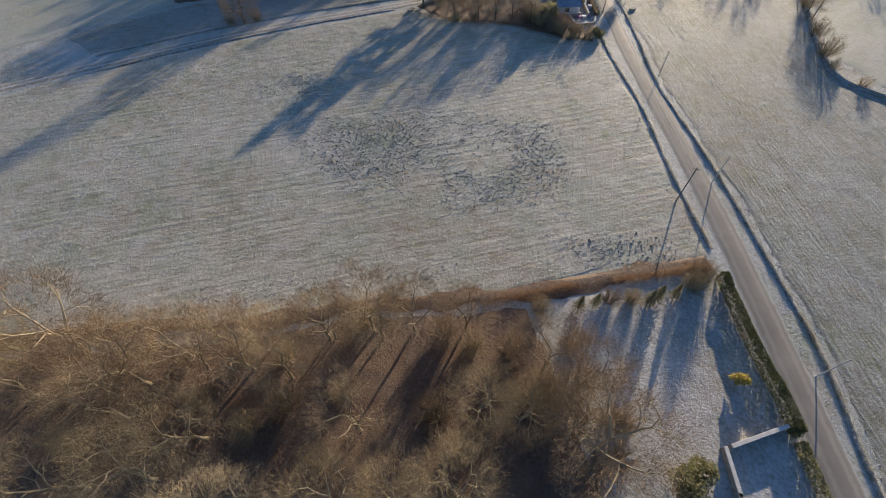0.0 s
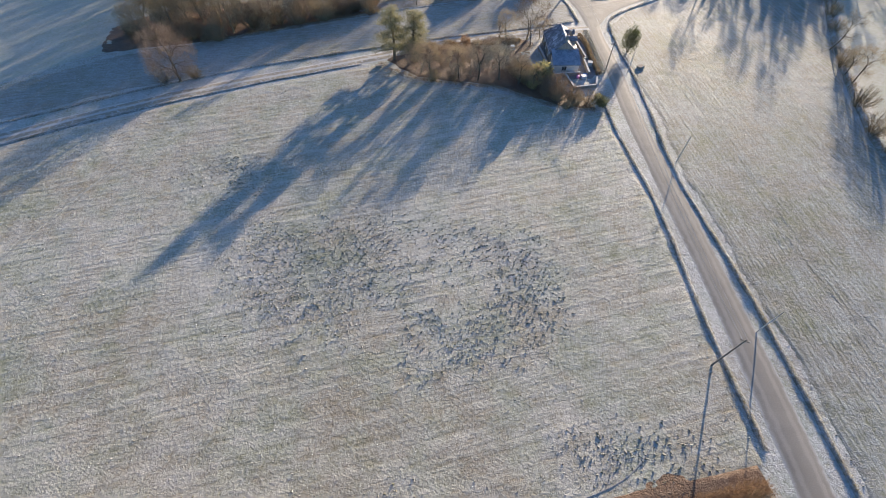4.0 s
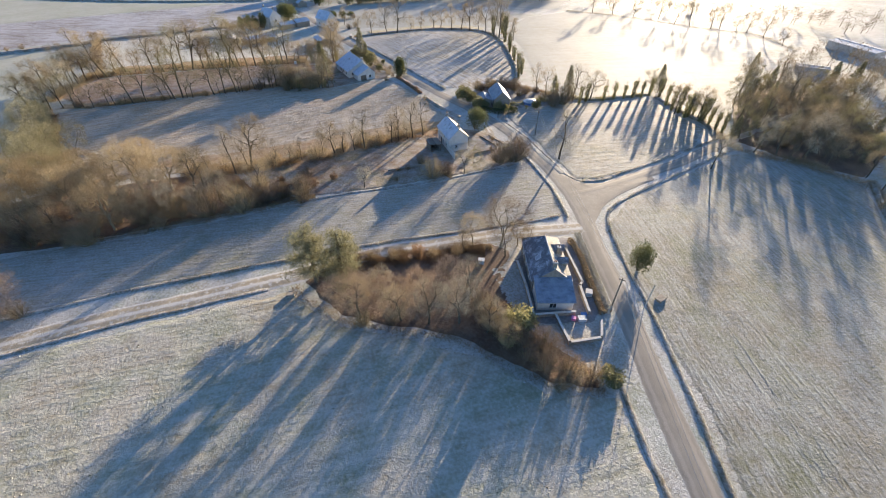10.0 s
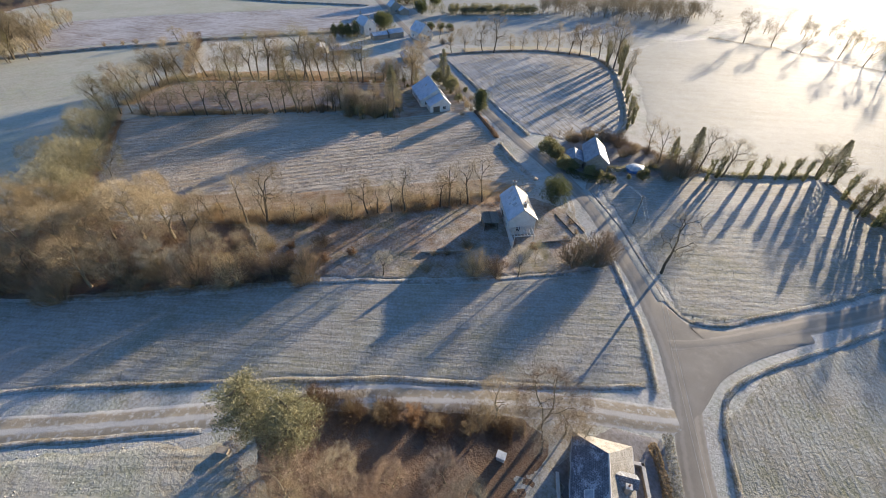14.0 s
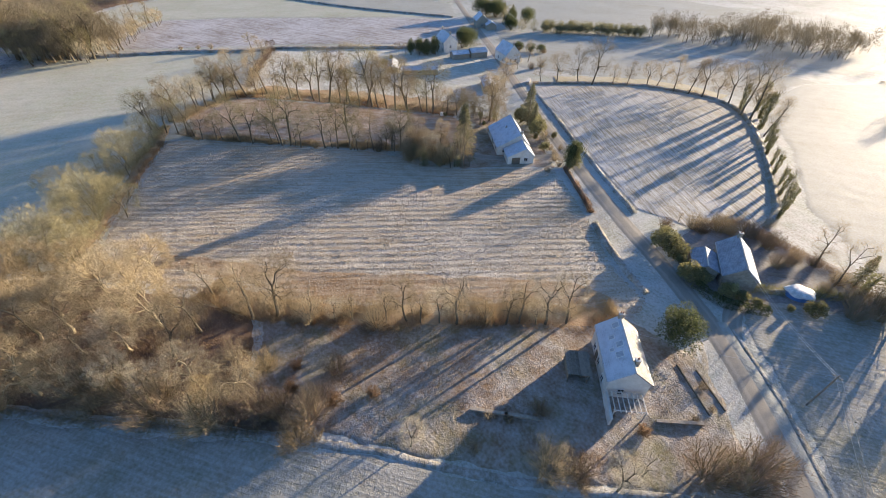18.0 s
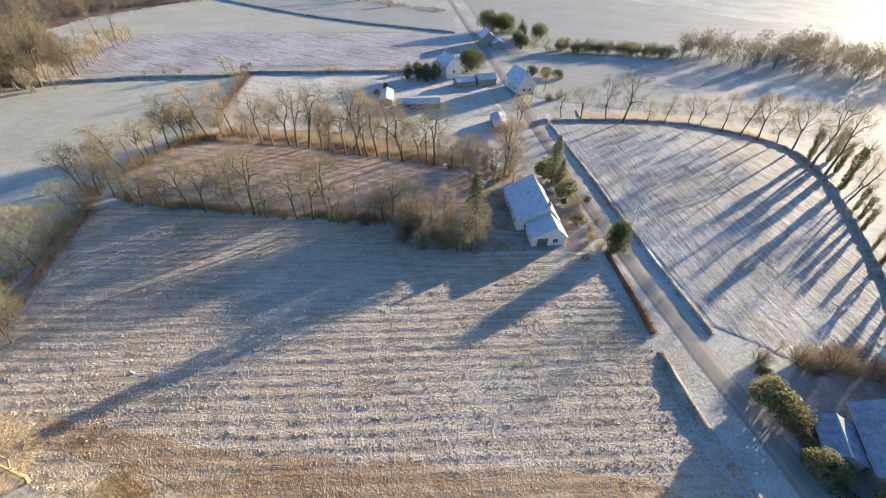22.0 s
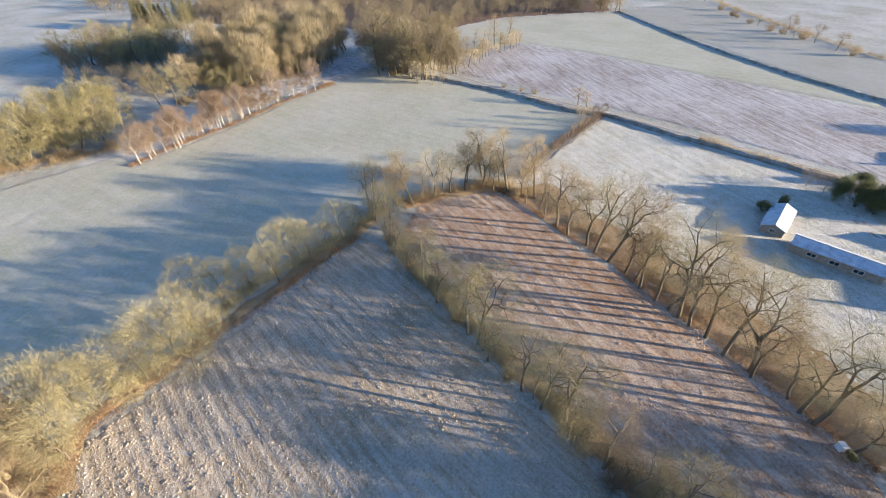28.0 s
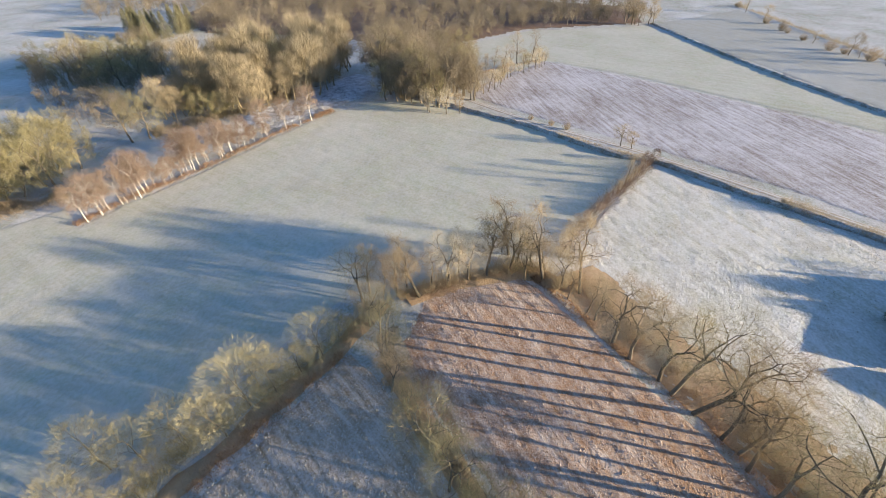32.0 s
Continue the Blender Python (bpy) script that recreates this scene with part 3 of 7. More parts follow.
PLAN_1 = [(-160, 12), (-140, 44), (-121, 70), (-108, 86), (-95, 101), (-84, 113), (-79, 118), (-66, 116), (-54, 119), (-40, 122), (-28, 121), (-18, 125), (-16, 122), (-1, 99), (12, 75), (21, 59),
      (12, 50), (0, 41), (-11, 32), (-31, 20), (-44, 9), (-60, 0), (-73, -10), (-100, -27), (-150, -50), (-200, -40)]
SWARD_1 = furrows(43, 1.9, 0.045, 0.10)
field("field_1", PLAN_1, PASTURE, "grazed pasture with tussocks under grey frost", 0.65, 0.02, SWARD_1)
PLAN_2 = [(50, 20), (45, 31), (39, 48), (32, 61), (24, 76), (15, 91), (3, 110), (-6, 129), (-15, 144), (-22, 156), (-28, 170), (-26, 182), (-16, 199), (-3, 221), (3, 226), (16, 225), (29, 219), (30, 195),
      (33, 165), (37, 140), (43, 131), (60, 125), (95, 108), (110, 60), (95, 0), (70, -20)]
field("field_2", PLAN_2, STUBBLE, "frosted field with faint drill lines", 0.8, 0.02, furrows(122, 1.7, 0.03, 0.11))
PLAN_3 = [(-38, 168), (-46, 181), (-55, 189), (-65, 176), (-77, 163), (-91, 150), (-103, 137), (-120, 117), (-133, 104), (-150, 86), (-166, 55), (-148, 52), (-130, 78), (-113, 97), (-95, 116), (-82, 129), (-69, 141), (-56, 152), (-44, 162)]
field("field_3", PLAN_3,
      STUBBLE_2, "narrow frosted field in long blue shade", 0.5, 0.02, furrows(38, 1.6, 0.05, 0.04))
TILTH_4, TILTH_5 = ridges(56, 2.1, 0.095), ridges(44, 2.6, 0.09)
PLAN_4 = [(-84, 203), (-90, 191), (-98, 181), (-109, 165), (-123, 149), (-136, 140), (-150, 127), (-160, 121), (-174, 127), (-193, 135), (-215, 144), (-212, 150), (-192, 172), (-169, 195), (-155, 203), (-146, 209),
      (-139, 221), (-130, 231), (-110, 220), (-101, 214), (-93, 209), (-85, 207)]
field("field_4", PLAN_4, TILLED, "tilled field with clods in rows, white frost on the ridges", 0.4, 0.02, TILTH_4)
field("field_17", [(-88, 203), (-92, 195), (-100, 185), (-111, 168.5), (-124, 153), (-137, 144), (-151, 131), (-155, 134), (-143, 147), (-131, 158), (-119, 173), (-106, 189), (-96, 200)],
      TILLED_EDGE, "headland of the tilled field, brown with fallen leaves", 0.4, 0.05, TILTH_4)
PLAN_5 = [(-233, 154), (-242, 172), (-230, 185), (-215, 199), (-201, 211), (-191, 219), (-180, 229), (-168, 232), (-160, 220), (-166, 207), (-178, 193), (-192, 178), (-208, 161), (-220, 152)]
field("field_5", PLAN_5,
      LEAFY_FIELD, "narrow field with frosted furrows and fallen brown leaves", 0.45, 0.02, TILTH_5)
PLAN_6 = [(-304, 206), (-287, 230), (-270, 256), (-259, 270), (-240, 292), (-206, 273), (-176, 256), (-176, 240), (-190, 224), (-201, 215), (-215, 203), (-230, 189), (-242, 180), (-254, 183), (-283, 196)]
field("field_6", PLAN_6,
      PADDOCK, "white frosted paddock round the farm sheds", 0.6, 0.02, clods(1.2, 0.20))
field("field_7", [(-228, 138), (-202, 126), (-186, 117), (-173, 107), (-163, 99), (-152, 90), (-168, 55), (-190, 10), (-215, -10), (-217, 33), (-243, 50), (-236, 61), (-250, 65), (-269, 73), (-296, 80), (-323, 91), (-335, 102), (-345, 116),
      (-333, 143), (-322, 170), (-307, 193), (-304, 206), (-283, 195), (-265, 185), (-252, 180), (-246, 172), (-238, 158), (-230, 148)], MEADOW, "smooth frosted meadow striped by tree shadows", 0.9, 0.02, clods(3.0, 0.10))
field("field_8", [(-332, 172), (-314, 208), (-298, 234), (-278, 262), (-266, 280), (-250, 302), (-300, 331), (-325, 309), (-343, 285), (-369, 247), (-394, 210), (-414, 170), (-362, 139), (-350, 143)],
      PLOUGH, "brown ploughed field dusted with frost", 1.2, 0.02, furrows(24, 3.0, 0.12, 0.12))
field("marsh_ground", [(-306, 60), (-300, 76), (-312, 80), (-333, 91), (-351, 102), (-368, 95), (-372, 80), (-348, 68), (-327, 57)], MARSH, "dark wet ground with rough white frost", 0.7, 0.10, clods(1.2, 0.35))
PLAN_9 = [(-184, 275), (-165, 305), (-146, 318), (-127, 321), (-113, 309), (-98, 286), (-86, 262), (-85, 250), (-94, 235), (-105, 232), (-129, 245), (-155, 260)]
field("field_9", PLAN_9,
      DRILLED, "frosted field with straight drill rows beside the road", 0.55, 0.02, furrows(150, 1.5, 0.07, 0.09))
field("field_10", [(-120, 331), (-108, 318), (-96, 300), (-80, 268), (-60, 251), (-48, 248), (-28, 264), (-8, 250), (-2, 262), (4, 328), (8, 349), (-26, 364), (-60, 398), (-83, 423), (-118, 372)],
      WHITE_FIELD, "bright white field in low sun", 1.2, 0.02, clods(3.0, 0.10))
PLAN_11 = [(-72, 216), (-60, 206), (-47, 193), (-40, 186), (-34, 189), (-26, 200), (-18, 212), (-12, 223), (-10, 238), (-20, 247), (-28, 257), (-54, 241), (-74, 224)]
field("field_11", PLAN_11,
      STUBBLE_2, "small frosted field crossed by long tree shadows", 0.6, 0.02, furrows(35, 2.4, 0.05, 0.09))
field("field_12", [(-414, 172), (-395, 212), (-370, 249), (-344, 287), (-327, 311), (-335, 316), (-380, 290), (-442, 265), (-520, 238), (-490, 157), (-437, 117), (-385, 130)], MEADOW, "pale green frosted meadow", 2.0, 0.02, clods(5.0, 0.15))
field("field_13", [(-528, 243), (-444, 270), (-382, 295), (-338, 320), (-310, 335), (-350, 360), (-405, 350), (-476, 336), (-600, 318)], WHITE_FIELD, "white frosted field beyond the lane", 2.0, 0.02, clods(5.0, 0.15))
field("field_14", [(-270, 330), (-235, 308), (-206, 290), (-172, 312), (-146, 328), (-126, 334), (-116, 380), (-200, 372)], WHITE_FIELD, "white frosted field behind the tree belt", 1.5, 0.02, clods(4.0, 0.12))
field("field_15", [(-330, 364), (-292, 344), (-240, 352), (-205, 382), (-110, 400), (-100, 520), (-360, 520), (-420, 418)], WHITE_FIELD, "wide white field towards the horizon", 3.0, 0.02, clods(6.0, 0.2))
field("field_16", [(34, 222), (33, 200), (36, 168), (40, 145), (52, 132), (90, 124), (160, 130), (150, 300), (60, 300), (40, 262)], MEADOW, "pale frosted meadow behind a hedge", 2.0, 0.02, clods(4.0, 0.12))
for i, pts in enumerate(([(-3, 146), (5, 132), (13, 119), (21, 105), (30, 92), (37, 83), (47, 62)], [(-8, 158), (0, 145), (7, 131), (13, 118), (22, 100)], [(5, 186), (10, 173), (15, 162), (22, 147), (31, 128)])):
    for k, off in enumerate((-0.9, 0.9)):
        ribbon("wheel_rut_%d" % (2 * i + k + 1), [(x + off, y + off * 0.5) for x, y in pts], 0.10, 0.07, RUT, "thin dark wheel rut in frosted ground", "rut", 0.12, 3)
ribbon("verge_8", [(-184, 291), (-172, 306), (-160, 318), (-146, 326), (-130, 328)], 9.0, 0.17, DRY_GRASS, "strip of dry tan grass under the small trees", "verge", 1.5)
ribbon("wheel_rut_7", [(-14, 31.5), (-5.3, 39), (2.2, 45.6), (6, 50.7), (7.9, 56.8)], 0.4, 0.10, RUT, "dark trodden line beside the hedge", "rut", 0.12, 3)
ribbon("verge_7", [(-96, -24), (-74, -9.5), (-60, 0.5), (-44, 9.5), (-31, 20), (-11, 33), (0, 42), (12, 51.5), (20, 58)], 3.0, 0.16, LITTER, "brown leaf-strewn grass at the wood's edge", "verge", 1.6)
ribbon("footpath", [(-82, -16), (-85, -7), (-91, 7), (-99, 23), (-103, 38), (-106, 60)], 0.6, 0.16, WHITE_FIELD, "pale trodden path across the pasture", "path", 0.15, 3)
field("woodland_floor", [(-4, 34), (-11, 30), (-31, 17), (-44, 6), (-60, -4), (-75, -14), (-110, -40), (-80, -70), (0, -60), (30, -20), (20, 8), (10, 18), (2, 28)], LITTER, "woodland floor of brown leaf litter", 0.8, 0.02, clods(1.2, 0.2))
field("woodland_floor_2", [(-98, 145), (-114, 127), (-133, 105), (-155, 86), (-166, 98), (-160, 118), (-150, 124), (-136, 137), (-125, 145), (-113, 140.5)], LITTER,
      "leaf litter under the copse", 0.8, 0.02, clods(1.2, 0.2))
field("woodland_floor_3", [(-79, 121), (-66, 118), (-54, 121), (-44, 124), (-28, 122.5), (-20, 125), (-22, 128), (-34, 131), (-42, 139), (-45, 150), (-50, 150), (-59, 143.5), (-70, 135), (-78, 126)], LITTER, "leaf litter under bushes", 0.8, 0.02, clods(1.2, 0.15))
field("woodland_floor_4", [(-148, 211), (-164, 203), (-178, 190), (-192, 174), (-212, 152), (-220, 147), (-224, 150), (-208, 161), (-192, 178), (-178, 193), (-166, 207), (-160, 220), (-168, 232), (-180, 231), (-176, 240), (-160, 244), (-150, 232)],
      ROUGH, "rough brown grass and leaves under the tree belt", 0.8, 0.03, clods(1.2, 0.15))
field("woodland_floor_5", [(-1, 232), (10, 227), (30, 223), (40, 246), (39, 296), (12, 304), (-2, 272)], LITTER, "leaf litter under the east wood", 1.2, 0.03, clods(1.2, 0.15))
field("woodland_floor_6", [(-392, 72), (-388, 100), (-384, 126), (-437, 114), (-490, 154), (-528, 236), (-600, 240), (-640, 70), (-640, -60), (-600, -160), (-480, -120), (-440, -60), (-446, 40), (-430, 62)], LITTER, "brown floor of the distant woods", 4.0, 0.03, clods(4.0, 0.3))
field("garden", [(22, 54), (12, 48), (0, 39), (-4, 33), (4, 26), (12, 16), (20, 8), (40, 22), (36, 32), (30, 42)], GARDEN, "frosted lawn inside a clipped hedge", 0.6, 0.03, clods(1.2, 0.10))
field("garden_2", [(-57.5, 190), (-64.5, 178), (-77, 165), (-91, 152), (-98, 145.5), (-112, 141), (-124, 146), (-111, 162), (-100, 178), (-91, 190), (-85, 200), (-72, 203)], ROUGH, "rough frosted garden of the longhouse", 0.5, 0.03, clods(1.1, 0.24))
field("garden_3", [(-47, 142), (-44, 147.5), (-40.5, 146.5), (-37, 139.5), (-34.5, 133), (-38, 131), (-42.5, 137)], GARDEN, "strip of thin frosted lawn beside the house", 0.6, 0.05, clods(1.2, 0.08))
field("yard", [(-44, 146), (-35, 132), (-24, 138), (-22, 144), (-34, 161), (-40, 158)], YARD, "frosted gravel yard round the slate-roofed house", 0.8, 0.03, clods(1.2, 0.05))
field("yard_2", [(-92, 226), (-84, 217), (-72, 220), (-60, 236), (-64, 248), (-82, 249), (-92, 236)], YARD, "shaded frosted yard round the cottage", 0.8, 0.03, clods(1.2, 0.08))
field("yard_3", [(-146, 209), (-139, 221), (-131, 232), (-150, 245), (-165, 240), (-160, 226), (-153, 212)], ROUGH, "rough brown ground round the bungalow", 0.8, 0.04, clods(1.2, 0.06))


lumps("tussocks", "frosted grass tussocks scattered over the pasture", PLAN_1, 9000, 0.15, 0.10, TUSSOCK, 21, None, 0.4, "tussocks", ground=SWARD_1)
for seed, (count, plan) in enumerate(((7000, [(-84, 58), (-50, 76), (-16, 86), (-2, 66), (-22, 40), (-56, 38)]), (2600, [(-8, 50), (6, 60), (17, 63), (16, 53), (2, 44)]),
                                      (3600, [(-66, 0), (-44, 24), (-18, 39), (-8, 37), (-29, 22), (-47, 8)]), (2600, [(-98, 60), (-84, 84), (-66, 74), (-72, 54)]))):
    lumps("tussocks", "dense clumps of dark frosted tussocks", plan, count, 0.20, 0.14, TUSSOCK_DARK, 31 + seed, None, 0.35, "tussocks", 9.0, SWARD_1)
lumps("tussocks", "fine frosted tufts over the drilled field", PLAN_2, 13000, 0.12, 0.06, TUSSOCK, 22, (122, 1.0, 0.7), 0.25, "tussocks")
lumps("tussocks", "fine frosted tufts in the shaded field", PLAN_3, 8000, 0.15, 0.08, TUSSOCK, 23, (38, 1.2, 0.6), 0.25, "tussocks")
lumps("tussocks", "frosted tussocks of the paddock", PLAN_6, 12000, 0.17, 0.12, TUSSOCK, 28, None, 0.35, "tussocks")
lumps("clods", "frosted clods along the ridges of the tilled field", PLAN_4, 46000, 0.19, 0.10, CLOD, 24, (56, 2.1, 0.72), 0.0, ground=TILTH_4)
lumps("clods", "frosted clods along the furrows of the narrow field", PLAN_5, 13000, 0.19, 0.08, CLOD_BROWN, 25, (44, 2.6, 0.8), 0.0, ground=TILTH_5)
lumps("clods", "frosted clods in the drill rows", PLAN_9, 13000, 0.17, 0.10, CLOD, 26, (150, 1.5, 0.5), 0.1)
lumps("tussocks", "fine frosted tufts in the small field", PLAN_11, 5000, 0.16, 0.09, TUSSOCK, 27, (35, 1.2, 0.6), 0.2, "tussocks")

# ---- trees ----
def unit(v):
    return v / (np.linalg.norm(v, axis=-1, keepdims=True) + 1e-9)


def tube(path, radii, sides, tris):
    """Adds a tapered tube along path to the list of triangles."""
    path = np.array(path, float)
    rings = []
    for i, p in enumerate(path):
        d = unit(path[min(i + 1, len(path) - 1)] - path[max(i - 1, 0)])
        a = unit(np.cross(d, [0.3, 0.9, 0.2] if abs(d[1]) < 0.9 else [1, 0, 0]))
        b = np.cross(d, a)
        ang = np.arange(sides) * 2 * math.pi / sides
        rings.append(p + radii[i] * (np.cos(ang)[:, None] * a + np.sin(ang)[:, None] * b))
    for r0, r1 in zip(rings, rings[1:]):
        for k in range(sides):
            k2 = (k + 1) % sides
            tris.append((r0[k], r0[k2], r1[k2]))
            tris.append((r0[k], r1[k2], r1[k]))


def slivers(base, way, length, width, r):
    """Thin twigs as loose triangles."""
    side = unit(np.cross(way, r.normal(size=way.shape)))
    w = np.asarray(width).reshape(-1, 1) * 0.5
    return np.stack([base - side * w, base + side * w, base + way * np.asarray(length).reshape(-1, 1)], 1)


def leaves_at(c, size, r):
    """Small leaf blades, one triangle each, lying every way."""
    a = unit(r.normal(size=c.shape))
    b = unit(np.cross(a, r.normal(size=c.shape)))
    s = (size * r.uniform(0.6, 1.3, len(c)))[:, None]
    return np.stack([c - a * s * 0.5, c + a * s * 0.5, c + b * s], 1)


def bare_tree(seed, high, spread, clear=0.28, tips=60, twigs=46, thick=1.0, twig=0.04, fine=0.075, lean=0.05, low=0.42, loose=0.045, fill=0, rise=0.18):
    """A forking trunk and the crown of twigs, as two arrays of triangles. The limbs fan out to fill a domed crown."""
    r = np.random.default_rng(seed)
    wood, crown = [], []
    half = high * (1 - clear) * 0.5
    mid = np.array([r.normal(0, lean * high), r.normal(0, lean * high), high * clear + half * 2 * low])
    d = unit(r.normal(size=(tips * 3, 3))) * r.uniform(0.30, 1.0, (tips * 3, 1)) ** 0.45
    lobes = 1 + 0.16 * np.sin(np.arctan2(d[:, 1], d[:, 0]) * 3 + seed) * (1 - np.abs(d[:, 2]))
    d[:, :2] *= lobes[:, None]
    d = d[d[:, 2] > -0.85][:tips]
    up, down = high * 0.96 - mid[2], mid[2] - high * clear
    ends = mid + np.column_stack([d[:, 0] * spread, d[:, 1] * spread, np.where(d[:, 2] > 0, d[:, 2] * up, d[:, 2] * down)])
    k = 0.0025 * high * thick

    def grow(node, pts, last):
        n = len(pts)
        if n == 1:
            e = pts[0]
            wood.extend(slivers(np.array([node, node]), unit(np.array([e - node, e - node]) + r.normal(0, 0.01, (2, 3))), np.full(2, np.linalg.norm(e - node)), np.full(2, 1.5 * k), r))
            ln = np.linalg.norm(e - node) + 0.01
            at = r.uniform(-0.1, 1.02, (twigs, 1))
            base = node + (e - node) * at + r.normal(0, 0.06 * ln + loose * high, (twigs, 3))
            out = unit(e - mid)
            w = unit(unit(e - node) * 0.45 + out * 0.3 + r.normal(0, 0.65, (twigs, 3)) + [0, 0, rise])
            crown.extend(slivers(base, w, r.uniform(0.5, 1.25, twigs) * high * fine, r.uniform(0.7, 1.3, twigs) * twig, r))
            w = unit(unit(e - node) * 0.7 + r.normal(0, 0.5, (4, 3)))
            crown.extend(slivers(node + (e - node) * r.uniform(0.1, 0.8, (4, 1)), w, r.uniform(0.8, 1.4, 4) * high * fine * 1.5, r.uniform(0.9, 1.4, 4) * k * 0.8, r))
            return
        c = pts - pts.mean(0)
        axis = np.linalg.svd(c, full_matrices=False)[2][0] if n > 2 else c[0]
        axis = unit(axis + r.normal(0, 0.22, 3))
        order = np.argsort(c @ axis)
        cut = min(n - 1, max(1, int(n * r.uniform(0.34, 0.66))))
        for g in (order[:cut], order[cut:]):
            goal = pts[g].mean(0)
            f = 0.34 if n > 12 else 0.44
            nxt = node + (goal - node) * f + r.normal(0, 0.055, 3) * np.linalg.norm(goal - node) + last * 0.10 * np.linalg.norm(goal - node)
            ra, rb = k * math.sqrt(len(g)) * 1.1, k * math.sqrt(len(g))
            if len(g) > 8:
                tube([node, (node + nxt) / 2 + r.normal(0, 0.03, 3) * np.linalg.norm(nxt - node), nxt], [ra, (ra + rb) / 2, rb * 0.95], 5, wood)
            elif len(g) > 2:
                tube([node, nxt], [ra, rb * 0.95], 3, wood)
            else:
                wood.extend(slivers(np.array([node, nxt]), unit(np.array([nxt - node, node - nxt])), np.full(2, np.linalg.norm(nxt - node)), np.full(2, 2.4 * ra), r))
            grow(nxt, pts[g], unit(nxt - node))

    r0 = k * math.sqrt(tips)
    fork = np.array([mid[0] * 0.5, mid[1] * 0.5, high * (clear + 0.06)])
    tube([(0, 0, -0.3), (0, 0, 0.02 * high), fork * [0.4, 0.4, 0.5] + r.normal(0, 0.01 * high, 3) * [1, 1, 0], fork], [r0 * 1.6, r0 * 1.25, r0 * 1.05, r0], 7, wood)
    grow(fork, ends, np.array([0, 0, 1.0]))
    if fill:   # fine outer shoots over the whole dome, in uneven lobes
        d = unit(r.normal(size=(fill * 2, 3)))
        d = d[d[:, 2] > -0.55][:fill]
        a, b = np.arctan2(d[:, 1], d[:, 0]), d[:, 2]
        lump = 1 + 0.13 * np.sin(3 * a + seed) + 0.10 * np.sin(5 * a + 4 * b + seed * 2) + 0.08 * np.sin(9 * a - 7 * b)
        q = d * (r.uniform(0.45, 1.0, len(d)) ** 0.6 * lump)[:, None]
        base = mid + np.column_stack([q[:, 0] * spread, q[:, 1] * spread, np.where(q[:, 2] > 0, q[:, 2] * up, q[:, 2] * down)])
        w = unit(d + r.normal(0, 0.5, d.shape) + [0, 0, 0.35])
        crown.extend(slivers(base, w, r.uniform(0.5, 1.2, len(d)) * high * fine * 0.8, r.uniform(0.7, 1.3, len(d)) * twig, r))
    return np.array(wood), np.array(crown)


def shrub(seed, high, spread, stems=16, twigs=60, twig=0.05):
    """A many-stemmed bare bush: stems from the ground, and a dense round head of twigs."""
    r = np.random.default_rng(seed)
    wood, crown = [], []
    for k in range(stems):
        ang, tilt = k * 2.4 + r.uniform(-0.4, 0.4), math.sqrt((k + 0.5) / stems)
        b = np.array([math.cos(ang), math.sin(ang), 0]) * 0.14 * spread
        e = np.array([math.cos(ang) * spread * tilt * 0.85, math.sin(ang) * spread * tilt * 0.85, high * (0.95 - 0.55 * tilt ** 2) * r.uniform(0.8, 1.05)])
        mid = b * 0.6 + e * 0.5 + r.normal(0, 0.05 * high, 3)
        tube([b - [0, 0, 0.2], mid, e], [0.012 * high, 0.008 * high, 0.003 * high], 3, wood)
        at = r.uniform(0.2, 1.0, (twigs, 1))
        base = np.where(at < 0.5, b + (mid - b) * at * 2, mid + (e - mid) * (at * 2 - 1)) + r.normal(0, 0.05 * high, (twigs, 3))
        base[:, 2] = np.maximum(base[:, 2], 0.1)
        w = unit(unit(e - b) * 0.5 + r.normal(0, 0.6, (twigs, 3)) + [0, 0, 0.2])
        crown.extend(slivers(base, w, r.uniform(0.08, 0.2, twigs) * high, r.uniform(0.6, 1.3, twigs) * twig, r))
    return np.array(wood), np.array(crown)


def leafy_bush(seed, high, spread, count=2600, leaf=0.34, lumps=10):
    """An evergreen: short stems and leaves over uneven lumps, with gaps."""
    r = np.random.default_rng(seed)
    wood = []
    for k in range(5):
        a = k * 1.3
        tube([(0.1 * math.cos(a), 0.1 * math.sin(a), -0.2), (0.3 * spread * math.cos(a), 0.3 * spread * math.sin(a), high * 0.4), (0.55 * spread * math.cos(a), 0.55 * spread * math.sin(a), high * 0.75)],
             [0.03 * spread, 0.02 * spread, 0.008 * spread], 4, wood)
    out = []
    for k in range(lumps):
        a, el = r.uniform(0, 6.28), r.uniform(-0.5, 1.2)
        c = np.array([math.cos(a) * math.cos(el) * spread * 0.55, math.sin(a) * math.cos(el) * spread * 0.55, high * 0.5 + math.sin(el) * high * 0.30])
        c *= [r.uniform(0.6, 1.25), r.uniform(0.6, 1.25), r.uniform(0.85, 1.12)]
        big = r.uniform(0.5, 1.12)
        n = int(count / lumps * (0.35 + 0.8 * big * big))
        q = unit(r.normal(size=(n, 3))) * r.uniform(0.6, 1.08, (n, 1))
        out.append(c + q * [spread * 0.46 * big, spread * 0.46 * big, high * 0.30 * big])
    c = np.vstack(out)
    c = c[c[:, 2] > 0.1]
    return np.array(wood), leaves_at(c, leaf, r)


